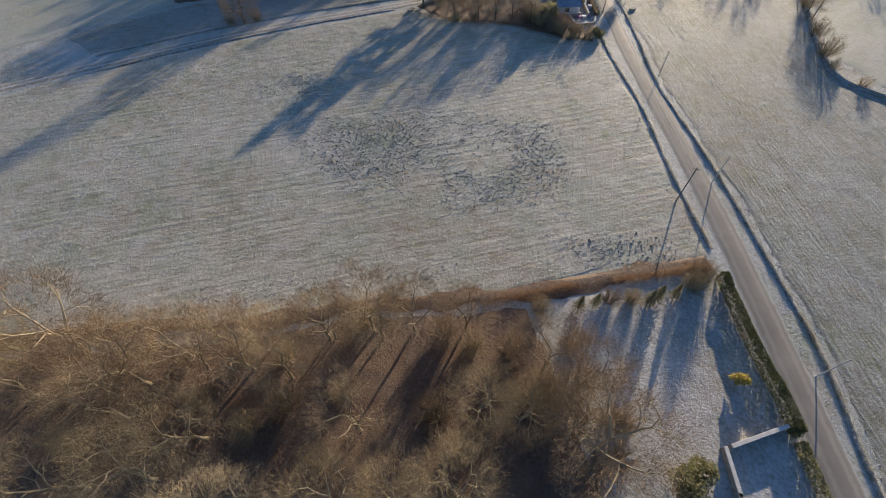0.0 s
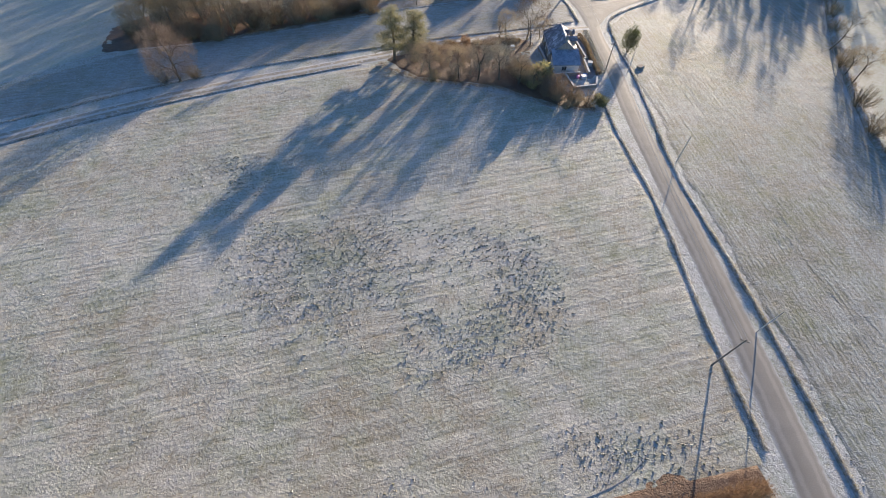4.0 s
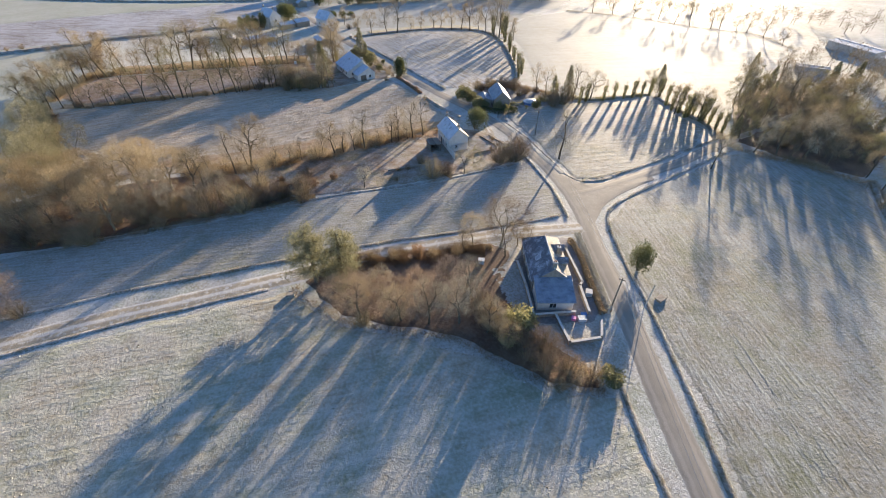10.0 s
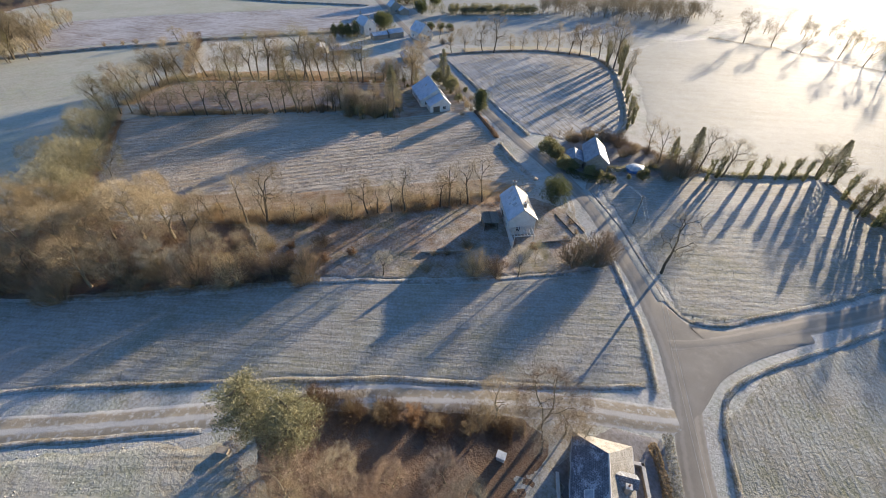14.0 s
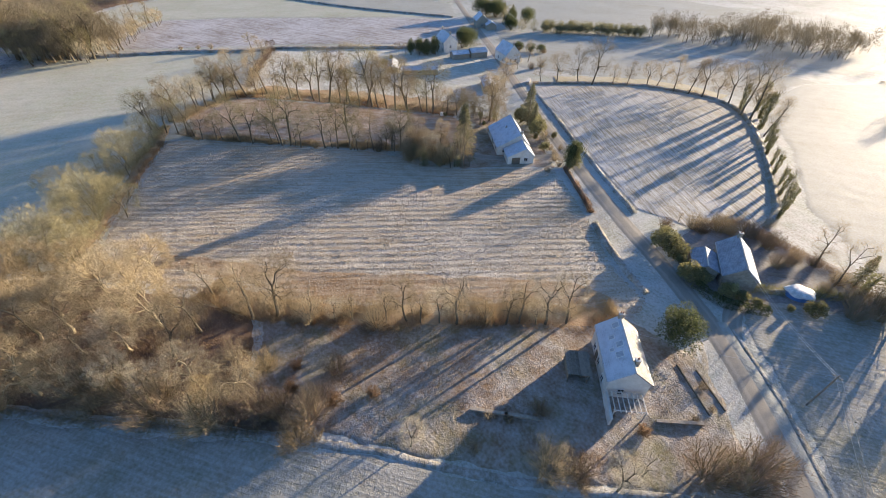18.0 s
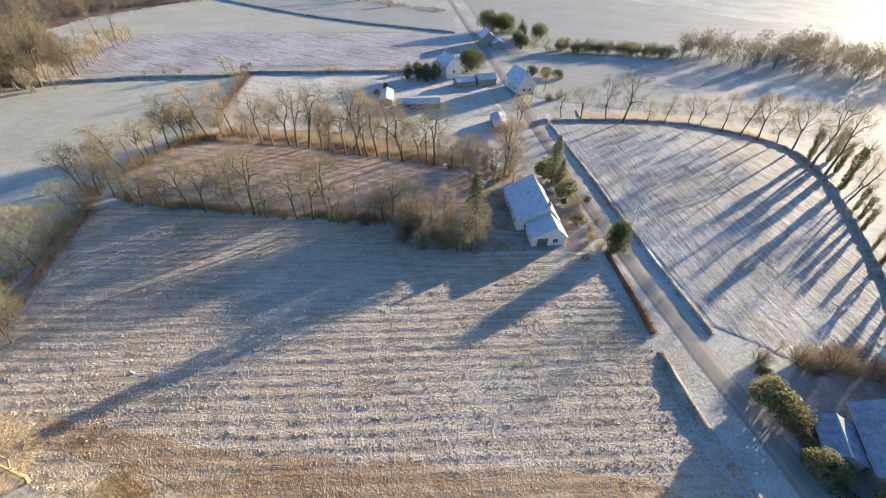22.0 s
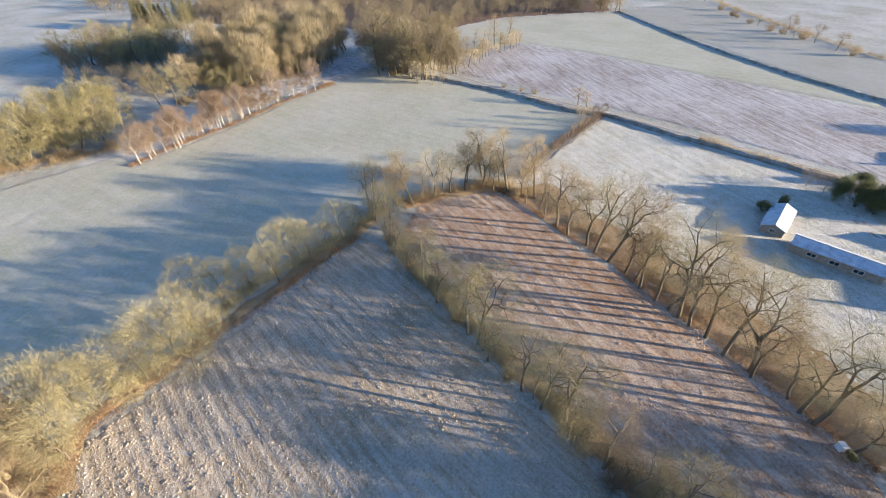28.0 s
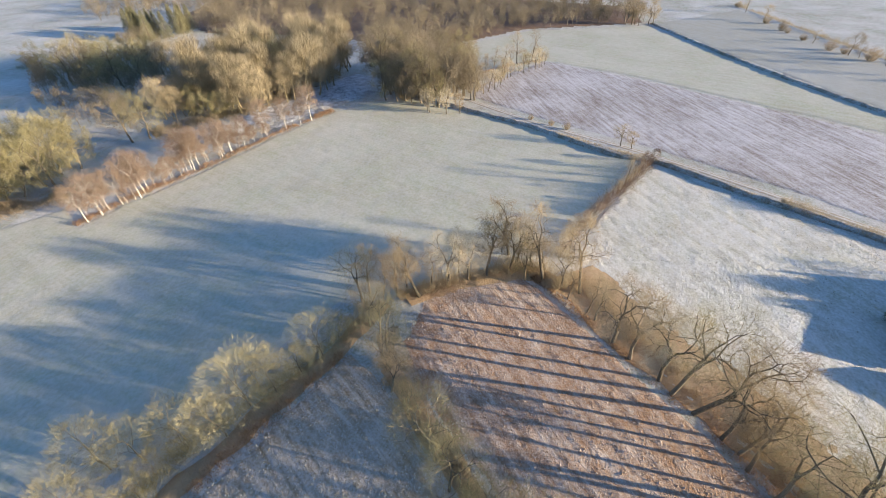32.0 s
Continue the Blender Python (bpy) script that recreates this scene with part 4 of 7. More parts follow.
def conifer(seed, high, spread, tiers=20, per=9, needle=26):
    r = np.random.default_rng(seed)
    wood, crown = [], []
    tube([(0, 0, -0.2), (0, 0, high * 0.5), (0, 0, high)], [0.016 * high, 0.010 * high, 0.002 * high], 6, wood)
    for t in range(tiers):
        rel = (t + 0.5) / tiers
        z = high * (0.10 + 0.88 * rel)
        reach = spread * (1 - rel) ** 0.85 * r.uniform(0.8, 1.1) + 0.15
        for k in range(per):
            a = k * 6.283 / per + t * 0.7 + r.uniform(-0.25, 0.25)
            o = np.array([math.cos(a), math.sin(a), 0])
            ln = reach * r.uniform(0.75, 1.15)
            b, e = np.array([0, 0, z]), np.array([0, 0, z]) + o * ln - [0, 0, 0.28 * ln]
            tube([b, e], [0.03, 0.008], 3, wood)
            at = r.uniform(0.15, 1.0, (needle, 1))
            w = unit(o * 0.9 + r.normal(0, 0.5, (needle, 3)) - [0, 0, 0.25])
            crown.extend(slivers(b + (e - b) * at, w, r.uniform(0.25, 0.55, needle) * (0.6 + 0.12 * spread), r.uniform(0.15, 0.28, needle), r))
    return np.array(wood), np.array(crown)


def flat_pine(seed, high, spread, arms=15):
    """A spreading old pine: bent limbs with dense needle pads."""
    r = np.random.default_rng(seed)
    wood, crown = [], []
    tube([(0, 0, -0.3), (0.3, 0.1, high * 0.4), (-0.2, 0.3, high * 0.75), (0.1, 0.2, high * 0.95)], [0.03 * high, 0.024 * high, 0.016 * high, 0.004 * high], 7, wood)
    for k in range(arms):
        z, a = high * (0.16 + 0.78 * (k / arms)), k * 2.4 + r.uniform(-0.4, 0.4)
        o = np.array([math.cos(a), math.sin(a), 0])
        ln = spread * r.uniform(0.6, 1.1) * (1.1 - 0.5 * k / arms)
        b, e = np.array([0, 0, z]), np.array([0, 0, z + 0.1 * ln]) + o * ln
        tube([b, (b + e) / 2 + r.normal(0, 0.2, 3), e], [0.011 * high, 0.008 * high, 0.003 * high], 4, wood)
        for j in range(4):
            c = b + (e - b) * (0.4 + 0.2 * j) + r.normal(0, 0.45, 3)
            n = 140
            q = c + r.normal(0, 1, (n, 3)) * [0.75, 0.75, 0.34]
            crown.extend(slivers(q, unit(r.normal(0, 1, (n, 3)) + [0, 0, 0.7]), r.uniform(0.3, 0.6, n), r.uniform(0.08, 0.16, n), r))
    return np.array(wood), np.array(crown)


def ivy_tree(seed, high, spread):
    """A tall lopped hedgerow tree: bare stem thick with ivy, a thin head of twigs."""
    r = np.random.default_rng(seed)
    wood, crown = bare_tree(seed, high, spread, 0.40, 24, 34, 1.3, twig=0.02)
    z = r.uniform(0.2, high * 0.78, 1300)
    a = r.uniform(0, 6.28, 1300)
    w = (0.45 + 0.55 * np.abs(np.sin(z * 0.9 + seed)) * np.sin(np.minimum(z / high * 2.2, 1.57))) * r.uniform(0.5, 1.1, 1300)
    ivy = leaves_at(np.column_stack([np.cos(a) * w, np.sin(a) * w, z]), 0.28, r)
    return wood, crown, ivy


PROTO = {}


def make_tree(kind, name, label, category, wood, crown, bark, leaf, extra=None, crown_name="crown"):
    """One tree with its parts, far under no one's eyes until it is copied; the first copy takes its place."""
    top = new(name)
    under("trunk", soup("trunk", wood, bark), top)
    under(crown_name, soup(crown_name, crown, leaf), top)
    if extra is not None:
        under("ivy", soup("ivy", extra, OLIVE), top, "dark olive ivy leaves")
    tagged(top, label, category)
    PROTO.setdefault(kind, []).append([top, False])
    return top


def plant(kind, x, y, scale=1.0, group="", tall=1.0, r=random):
    """Sets a tree of that kind, turned by chance."""
    pick = PROTO[kind][r.randrange(len(PROTO[kind]))]
    m = Matrix.LocRotScale((x, y, 0), Euler((r.uniform(-0.04, 0.04), r.uniform(-0.04, 0.04), r.uniform(0, 6.283))), (scale, scale, scale * tall))
    if pick[1]:
        ob = copy_thing(pick[0], m)
    else:
        ob, pick[1] = pick[0], True
        ob.matrix_basis = m
    if group:
        ob["group"] = group
    return ob


for i in range(6):   # 10 m tall, to be scaled
    make_tree("oak", "oak_tree", "tall bare oak with a wide crown of tan twigs", "tree", *bare_tree(11 + i, 10, 2.9 + 0.15 * i, 0.22 + 0.025 * i, 72, 54, 0.8, twig=0.015, fine=0.095, low=0.54, loose=0.035), BARK, (TWIG, TWIG_PALE)[i % 2])
for i in range(4):
    make_tree("thin_oak", "oak_tree", "bare oak of the hedge with a thin see-through crown", "tree", *bare_tree(261 + i, 10, 2.6 + 0.15 * i, 0.26, 56, 50, 0.75, twig=0.0072, fine=0.105, low=0.54, loose=0.035, fill=1500), BARK, (TWIG, TWIG_OLIVE)[i % 2])
for i in range(3):
    w, c = bare_tree(281 + i, 10, 3.0, 0.12, 60, 46, 0.9, twig=0.02, fine=0.085, low=0.5, loose=0.03, fill=1200)
    pick = np.random.default_rng(290 + i)
    n = 1700
    q = np.column_stack([pick.normal(0, 0.85, n), pick.normal(0, 0.85, n), pick.uniform(0.3, 7.2, n)])
    q[:, :2] *= (0.5 + 0.9 * np.abs(np.sin(q[:, 2:] * 1.3 + i)))
    make_tree("ivy_oak", "ivy_grown_oak", "bare oak with olive ivy through its crown", "tree", w, c, BARK, TWIG_OLIVE, leaves_at(q, 0.24, pick))
for i in range(2):
    make_tree("big_oak", "oak_tree", "old bare oak with a dense brown crown", "tree", *bare_tree(191 + i, 10, 4.0, 0.05, 100, 54, 0.8, twig=0.03, lean=0.01, fill=3600), BARK, TWIG_RED)
for i in range(3):
    make_tree("near_oak", "oak_tree", "round bare oak with pale branches fanning from a short trunk", "tree", *bare_tree(221 + i, 10, 3.7 + 0.2 * i, 0.12, 84, 42, 0.62, twig=0.0155, fine=0.08, low=0.52, loose=0.025, fill=3300), BARK_PALE, (TWIG, TWIG_BROWN, TWIG)[i])
for i in range(3):
    make_tree("brush_oak", "oak_tree", "low round bare tree with a dense ruddy-tan crown", "tree", *bare_tree(301 + i, 10, 4.9 + 0.2 * i, 0.04, 96, 46, 0.75, twig=0.032, fine=0.08, lean=0.01, low=0.5, loose=0.02, fill=4600), BARK_PALE, (TWIG_RUDDY, TWIG_GREY, TWIG_RUDDY)[i])
for i in range(3):
    make_tree("tan_oak", "oak_tree", "bare oak with a dense rounded crown of tan twigs", "tree", *bare_tree(321 + i, 10, 3.5 + 0.25 * i, 0.14, 90, 44, 0.85, twig=0.024, fine=0.085, lean=0.02, low=0.52, loose=0.022, fill=3000), BARK_PALE, (TWIG, TWIG_GREY, TWIG)[i])
for i in range(4):
    make_tree("ash", "ash_tree", "slender bare tree with upright grey-brown branches", "tree", *bare_tree(31 + i, 10, 1.9 + 0.15 * i, 0.20, 34, 60, 1.0, twig=0.013, fine=0.095, low=0.52), BARK, (TWIG, TWIG_GREY)[i % 2])
for i in range(5):
    make_tree("willow", "willow_tree", "rounded bare willow glowing pale gold in low sun", "tree", *bare_tree(51 + i, 10, 3.7 + 0.12 * i, 0.05, 66, 38, 0.5, twig=0.023, fine=0.07, lean=0.015, low=0.5, loose=0.02, fill=3400), BARK, TWIG_GOLD)
for i in range(3):
    make_tree("birch", "birch_tree", "white-stemmed birch with reddish twigs", "tree", *bare_tree(71 + i, 10, 2.6, 0.26, 44, 66, 0.5, twig=0.028, fine=0.085, low=0.5, lean=0.02, loose=0.04, fill=1300), BARK_WHITE, TWIG_RED)
for i in range(3):
    make_tree("far_oak", "oak_tree", "distant bare oak with a tan crown", "tree", *bare_tree(171 + i, 10, 3.7, 0.12, 56, 56, 0.85, twig=0.02, fine=0.085, loose=0.03), BARK, (TWIG_FAR, TWIG_OLIVE)[i % 2])
for i in range(3):
    make_tree("small_oak", "oak_tree", "distant bare tree with a thin brown crown", "tree", *bare_tree(241 + i, 10, 3.1, 0.20, 36, 44, 1.0, twig=0.03, fine=0.10, loose=0.04, low=0.55), BARK, (TWIG, TWIG_GREY)[i % 2])
for i in range(3):
    make_tree("far_willow", "willow_tree", "distant bare willow with olive twigs", "tree", *bare_tree(181 + i, 10, 3.6, 0.02, 44, 52, 0.8, twig=0.036, fine=0.085, loose=0.03), BARK, TWIG_OLIVE)
for i in range(3):
    make_tree("poplar", "poplar_tree", "tall upright tree with golden winter twigs", "tree", *bare_tree(201 + i, 10, 1.9, 0.10, 42, 40, 0.8, twig=0.03, fine=0.12, low=0.52, loose=0.035, rise=1.1), BARK_TAN, TWIG_POPLAR)
for i in range(4):
    w, c, v = ivy_tree(91 + i, 10, 1.5)
    make_tree("ivy", "ivy_clad_tree", "lopped hedgerow tree with an ivy-clad stem", "tree", w, c, IVY_BARK, TWIG_GREY, v)
for i in range(4):
    make_tree("shrub", "bare_bush", "many-stemmed bare bush with tan twigs", "bush", *shrub(111 + i, 5, 3.4, 26, 70, 0.036), BARK, (SCRUB_TAN, TWIG)[i % 2], crown_name="crown")
for i in range(3):
    make_tree("near_shrub", "bare_bush", "dense round bush of fine bare stems", "bush", *shrub(115 + i, 5, 3.2, 42, 66, 0.027), BARK_TAN, (TWIG_BROWN, TWIG, TWIG_RED)[i], crown_name="crown")
for i in range(2):
    make_tree("russet", "russet_bush", "low bush still holding russet leaves", "bush", *shrub(121 + i, 3, 2.0, 22, 80, 0.06), BARK, RUSSET, crown_name="crown")
for i in range(2):
    make_tree("laurel", "evergreen_bush", "dense round evergreen bush with glossy leaves", "bush", *leafy_bush(131 + i, 5, 3.0, 7600, 0.16, 30), BARK, EVERGREEN, crown_name="foliage")
make_tree("holm", "evergreen_tree", "tall rounded dark evergreen tree beside the drive", "tree", *leafy_bush(171, 8.2, 3.0, 9000, 0.22, 40), BARK, EVERGREEN, crown_name="foliage")
for i in range(2):
    make_tree("olive", "ivy_bush", "loose bush with olive-green leaves", "bush", *leafy_bush(136 + i, 4, 2.4, 2300, 0.26, 16), BARK, OLIVE, crown_name="foliage")
for i in range(2):
    make_tree("spruce", "spruce_tree", "dark green spruce with drooping branches", "tree", *conifer(141 + i, 12, 3.4, 20, 9, 20), BARK, NEEDLE)
make_tree("pine", "pine_tree", "spreading dark green pine beside the track", "tree", *flat_pine(151, 14, 4.3, 18), BARK, NEEDLE)
make_tree("yellow", "yellow_bush", "small clipped bush with yellow-green leaves", "bush", *leafy_bush(161, 2.4, 1.3, 900, 0.26, 8), BARK, YELLOW, crown_name="foliage")

R = random.Random(5)


def row(kinds, places, group="", jitter=0.6, far=1.0):
    """Trees at (x, y, height)."""
    R = random.Random(int(abs(places[0][0]) * 13 + abs(places[0][1]) * 7 + len(places)))
    for x, y, h in places:
        k = R.choice(kinds)
        tall = {"shrub": 5, "near_shrub": 5, "russet": 3, "laurel": 5, "olive": 4, "spruce": 12, "pine": 14, "yellow": 2.4}.get(k, 10)
        plant(k, x + R.uniform(-jitter, jitter), y + R.uniform(-jitter, jitter), h / tall, group, R.uniform(0.78, 1.25) if k in ("laurel", "olive") else R.uniform(0.94, 1.06), R)


# wood south of the pasture
row(["near_oak"], [(-17, 6, 15), (-22, 19, 12), (-29, 15, 12), (-61, -6, 14), (-49, -4, 12), (-43, 1, 11), (-37, 5, 11), (-31, 7, 10), (-4, 16, 11), (1, 25, 10), (8, 25, 10), (11, 18, 13), (-8, 0, 13), (-14, -3, 14),
    (-3, 4, 13), (-35, -6, 12), (-44, -17, 14), (-37, -12, 13), (-62, -13, 14), (-47, -9, 12), (2, 17, 10), (-25, -10, 14), (-74, -16, 13), (-55, -24, 14), (-15, -18, 15), (3, -8, 13), (-55, -3, 10), (-48, 2, 10), (-42, 6, 9), (-36, 10, 9.5), (-30, 14.5, 9), (-24, 19, 10), (-18, 21.5, 9.5), (-12, 26, 8), (-67, -10, 11), (-72, -13, 10), (-52, -8, 11)], "trees of the south wood")
row(["near_shrub"], [(-14, 23, 6), (-9, 23, 5), (-26, 19, 5), (-34, 9, 5), (-40, 6, 5), (-46, 1, 5), (-53, -2, 5), (-58, -8, 5), (-66, -9, 6), (-28, 3, 5), (-22, 8, 5), (-9, 12, 5), (-3, 26, 5), (4, 31, 4), (5, 20, 5), (-40, -3, 5),
    (-52, -14, 5), (-31, -2, 5), (-20, 0, 5), (14, 24, 4), (-5, 9, 5), (6, 22, 5.5), (9, 20, 5.5), (12, 22, 5), (3, 23, 5), (8, 27, 5), (12, 15, 5.5), (15, 19, 5), (1, 20, 5.5)], "bushes of the south wood")
plant("yellow", 27, 37, 1.0, "", 1.0, R)
for pick, (x, y) in zip(PROTO["spruce"], [(30, 296), (38, 300), (34, 291)]):
    pick[0].matrix_basis, pick[1] = Matrix.Translation((x, y, 0)), True
    pick[0]["group"] = "spruces of the east wood"
row(["spruce"], [(3, 38.4, 4.5), (5, 40, 4), (12.5, 44.6, 4.5), (14.2, 45.8, 4.8), (16, 47.2, 4)], "small conifers in the hedge")
row(["near_shrub"], [(7, 41.5, 4), (18.5, 51, 4.5), (20, 53, 4), (10, 43.5, 3.5), (-2, 35, 4)], "bushes in the garden hedge")
row(["olive"], [(22, 20, 4.5), (24.5, 22, 3), (34.5, 33.5, 2)], "garden bushes")
# scrub round the slate-roofed house
plant("pine", -76, 122.5, 1.02, "", 1.0, R)
plant("pine", -71, 125, 0.95, "", 1.0, R)
row(["brush_oak"], [(-65.8, 120.6, 8.8), (-59, 123.8, 9), (-53.4, 125, 7.2), (-63.5, 126.5, 6), (-70, 124, 6.5), (-57, 130.5, 6), (-52.4, 135.4, 7), (-49, 130, 7.5), (-45.6, 132, 6.5)], "round ruddy trees beside the house", 0.3)
row(["near_oak"], [(-52.6, 146.5, 7.5), (-47.4, 150, 9), (-44.5, 152, 6)], "round bare trees by the track")
row(["oak"], [(-62, 119.5, 10), (-55.5, 122.5, 9.5), (-51, 124, 10), (-46.5, 126, 9.5), (-41, 126.5, 8.5), (-36, 125.5, 8), (-48.4, 134.2, 9), (-47, 131.5, 8)], "thin trees among the bushes")
row(["near_shrub", "near_shrub", "olive"], [(-43.5, 131.5, 4.5), (-41.2, 129.4, 5.2), (-38.4, 128.6, 5.8), (-36, 130.2, 5.2), (-36.6, 126.6, 5.4), (-33, 127.6, 5.4), (-30.4, 127.8, 4.8), (-33, 124.8, 4.4), (-29.2, 125, 4.4), (-26.4, 126.6, 4), (-61, 118.2, 4), (-56.5, 121.4, 3.6)], "brushy bushes beside the house")
row(["olive", "shrub"], [(-25, 125, 4), (-22, 126, 4), (-19.5, 128, 3.5), (-27, 122.5, 3)], "roadside bushes")
row(["ash"], [(-54, 144.5, 8), (-45.5, 148, 10), (-43, 151, 7)], "small trees by the track")
row(["shrub", "shrub", "russet"], [(-70, 133, 2.8), (-66, 135.5, 3), (-62, 138, 3.4), (-58.5, 140.5, 3.2), (-55, 142.5, 3.4)], "bramble bushes by the track")
plant("laurel", -19.6, 156, 0.86, "", 1.7, R)
plant("big_oak", -121, 87, 1.5, "", 1.0, R)
row(["shrub"], [(-118.5, 90.5, 5), (-124, 84.5, 5)], "bushes under the lone oak")
# copse west of the longhouse garden
row(["tan_oak", "oak"], [(-152, 122, 11.2), (-145, 133, 12.3), (-149, 113, 10.3), (-141, 114, 11.2), (-137, 126, 12.3), (-142, 121, 12.3), (-124, 132, 12.3), (-122, 125, 10.3), (-138, 107, 10.3), (-128, 113, 10.3), (-127, 136, 13.3), (-146, 104, 10.3),
    (-132, 131, 12.3), (-117, 134, 9.23), (-110, 140, 9.23), (-133, 120, 11.2), (-143, 129, 11.2), (-150, 127, 10.3), (-130, 126, 10), (-139, 118, 10), (-119, 129, 9), (-146, 117, 10), (-126, 118, 9), (-136, 112, 9)], "trees of the copse")
row(["shrub", "near_shrub"], [(-109, 133, 8), (-107, 138, 6), (-98, 143, 6.5), (-115, 128, 7), (-121, 120, 7), (-103, 148, 5), (-113, 143, 5), (-118, 140, 5), (-126, 124, 6), (-134, 113, 6), (-105, 152, 4.5), (-129, 108, 6), (-139, 101, 6), (-112, 134, 6)], "bushes of the copse")
row(["tan_oak"], [(-153, 103, 11), (-157, 109, 12), (-148, 108, 11), (-151, 98, 9), (-142, 104, 10), (-155, 115, 12)], "trees at the west end of the copse")
row(["near_shrub"], [(-147, 99.5, 5.5), (-141.5, 102, 6), (-137, 105, 6), (-133, 108, 6), (-152, 96.5, 5), (-155.5, 99, 5)], "brush along the west end of the copse")
row(["near_shrub", "shrub"], [(-134.4, 108.2, 6.4), (-131.3, 111.1, 6.5), (-131, 115.4, 5.3), (-125.9, 118.8, 7), (-122.7, 122.1, 5.8), (-120.5, 124.1, 6.9), (-116.6, 128.7, 6.1), (-113.1, 134.7, 5.4), (-110.7, 137.2, 6.5), (-106.8, 140.3, 6.6), (-103.7, 142.7, 5.4), (-103.8, 142.2, 5.8), (-103.4, 146.1, 7), (-101.2, 145.9, 5.4)], "brush along the copse edge")
row(["russet"], [(-101, 150, 2.5), (-98, 155, 2), (-106, 145, 2.5), (-110, 147, 2.5)], "russet bushes")
# hedge trees between garden and tilled field
row(["ash", "oak", "ash"], [(-125, 145, 15), (-122, 149, 13), (-118, 153, 9), (-113, 159, 9), (-110, 164, 11), (-108, 167, 10), (-106, 169, 11), (-104, 172, 10), (-102, 174.5, 15), (-97, 181, 10), (-96, 183, 8), (-94, 185.5, 8), (-93, 187, 10), (-91, 190.5, 9),
    (-115.5, 156, 7), (-99.5, 178, 7)], "hedge trees above the garden")
row(["shrub", "ash"], [(-135.2, 139.8, 6.7), (-133.3, 142.4, 4.7), (-128.6, 144, 5.4), (-125.7, 147.8, 4.9), (-125, 148.5, 6.8), (-119.2, 152.8, 6.4), (-118.8, 155.2, 6.3), (-115.2, 159.2, 5), (-110.7, 162.3, 6.7), (-108.2, 168.4, 5.7), (-106.9, 170, 4.8), (-103.8, 174.9, 6.7), (-102.6, 176.1, 5.8), (-100.5, 179.8, 6.8), (-96.9, 183.8, 4.7), (-95.4, 186.3, 6.9), (-93.6, 187.4, 4.9), (-90.3, 190.9, 4.8)], "brush among the hedge trees")
# garden of the longhouse
row(["near_shrub"], [(-75, 169.5, 6.88), (-59, 188, 8.12), (-61.5, 185.5, 6.25), (-82, 174, 3.12), (-58, 191, 6.25), (-72.5, 171, 5)], "garden bushes")
row(["willow"], [(-66.8, 178.6, 7), (-60.4, 186.6, 6)], "small willow in the garden")
row(["russet", "shrub"], [(-83, 162, 3), (-71, 171, 2.2), (-85, 167, 2), (-83.5, 169, 2), (-67, 195, 2.2), (-69, 197, 2), (-71, 183.5, 1.8), (-66.5, 191.5, 2)], "low garden bushes")
row(["oak"], [(-68, 174, 7.5), (-88, 155, 6)], "garden trees")
plant("laurel", -77.5, 202.5, 1.62, "", 0.84, R)
plant("holm", -128.5, 236, 1.0, "", 0.95, R)
row(["olive"], [(-127.6, 234.9, 3.6), (-129.6, 236.8, 3.4), (-128.6, 235.6, 4.2)], "evergreen bushes by the drive")
row(["shrub", "shrub", "olive"], [(-131, 233, 3.15), (-133.5, 235, 3.6), (-136, 237.8, 4.2), (-139, 239.2, 4.2), (-142.2, 240.6, 4.5), (-145.5, 242, 4.8), (-149, 243.6, 5), (-152.5, 245.4, 5), (-156, 248, 5), (-147, 240.5, 3.6), (-140.5, 236.6, 3), (-137.5, 241.5, 3.4), (-144.5, 246, 3.6), (-151, 248.5, 4), (-160, 247, 4.5), (-131, 228.5, 2.7)], "bushes by the bungalow")
# cottage garden
row(["olive"], [(-92.7, 224.2, 4.6), (-89.6, 223.4, 5), (-87, 221.6, 4.6), (-85, 219.8, 4.2), (-81.5, 220.6, 3.2), (-95, 228.5, 4.2), (-72.5, 222.6, 3.6)], "evergreen screen beside the cottage")
row(["near_shrub"], [(-90.5, 235.8, 3.4), (-86.4, 241, 3.6), (-81, 244, 3.6), (-74, 241, 3), (-70.5, 244, 3.2), (-95.5, 231, 3), (-66, 237, 3)], "frosted bare bushes of the cottage garden")
row(["olive", "shrub", "olive"], [(-83.5, 219, 3.6), (-86, 222, 4), (-88, 225, 3.5), (-77, 219.5, 3), (-71.5, 223.5, 3.5), (-74.5, 221, 2.6), (-68.5, 226, 2.4), (-65, 228, 3)], "evergreen bushes by the cottage")
row(["near_shrub", "shrub"], [(-92, 236, 4.9), (-88, 240, 5.6), (-84, 243, 5.6), (-79, 243, 5.6), (-73, 243, 5.6), (-66, 241, 5.6), (-62, 237, 4.9), (-75, 238, 3.5), (-60, 233, 5.6), (-58, 238, 7)], "bushes round the cottage")
row(["ash"], [(-95, 236, 4.5), (-90, 241, 4.5), (-86, 247, 5)], "thin trees north of the cottage")
# rows round the small field by the junction
row(["ivy"], [(-51, 243, 9), (-45, 247.5, 8), (-42, 250, 8), (-36, 255.5, 10), (-24, 254, 9), (-17, 245, 10), (-12, 243, 10), (-9, 241, 9), (-14.5, 247, 9), (-27, 259, 9), (-5, 236, 9), (-33, 258, 8), (-39, 253, 8), (-21, 250, 9), (-57, 244, 7), (-19, 248, 11), (-10.5, 243, 11), (-7, 238.5, 10), (-15.8, 245.5, 10.5), (-30, 261, 10)], "ivy-clad hedge trees")
row(["oak"], [(-49, 244.5, 14), (-20, 247, 12), (-30, 264, 11), (-7, 209.5, 12), (-12, 246, 12)], "oaks by the small field")
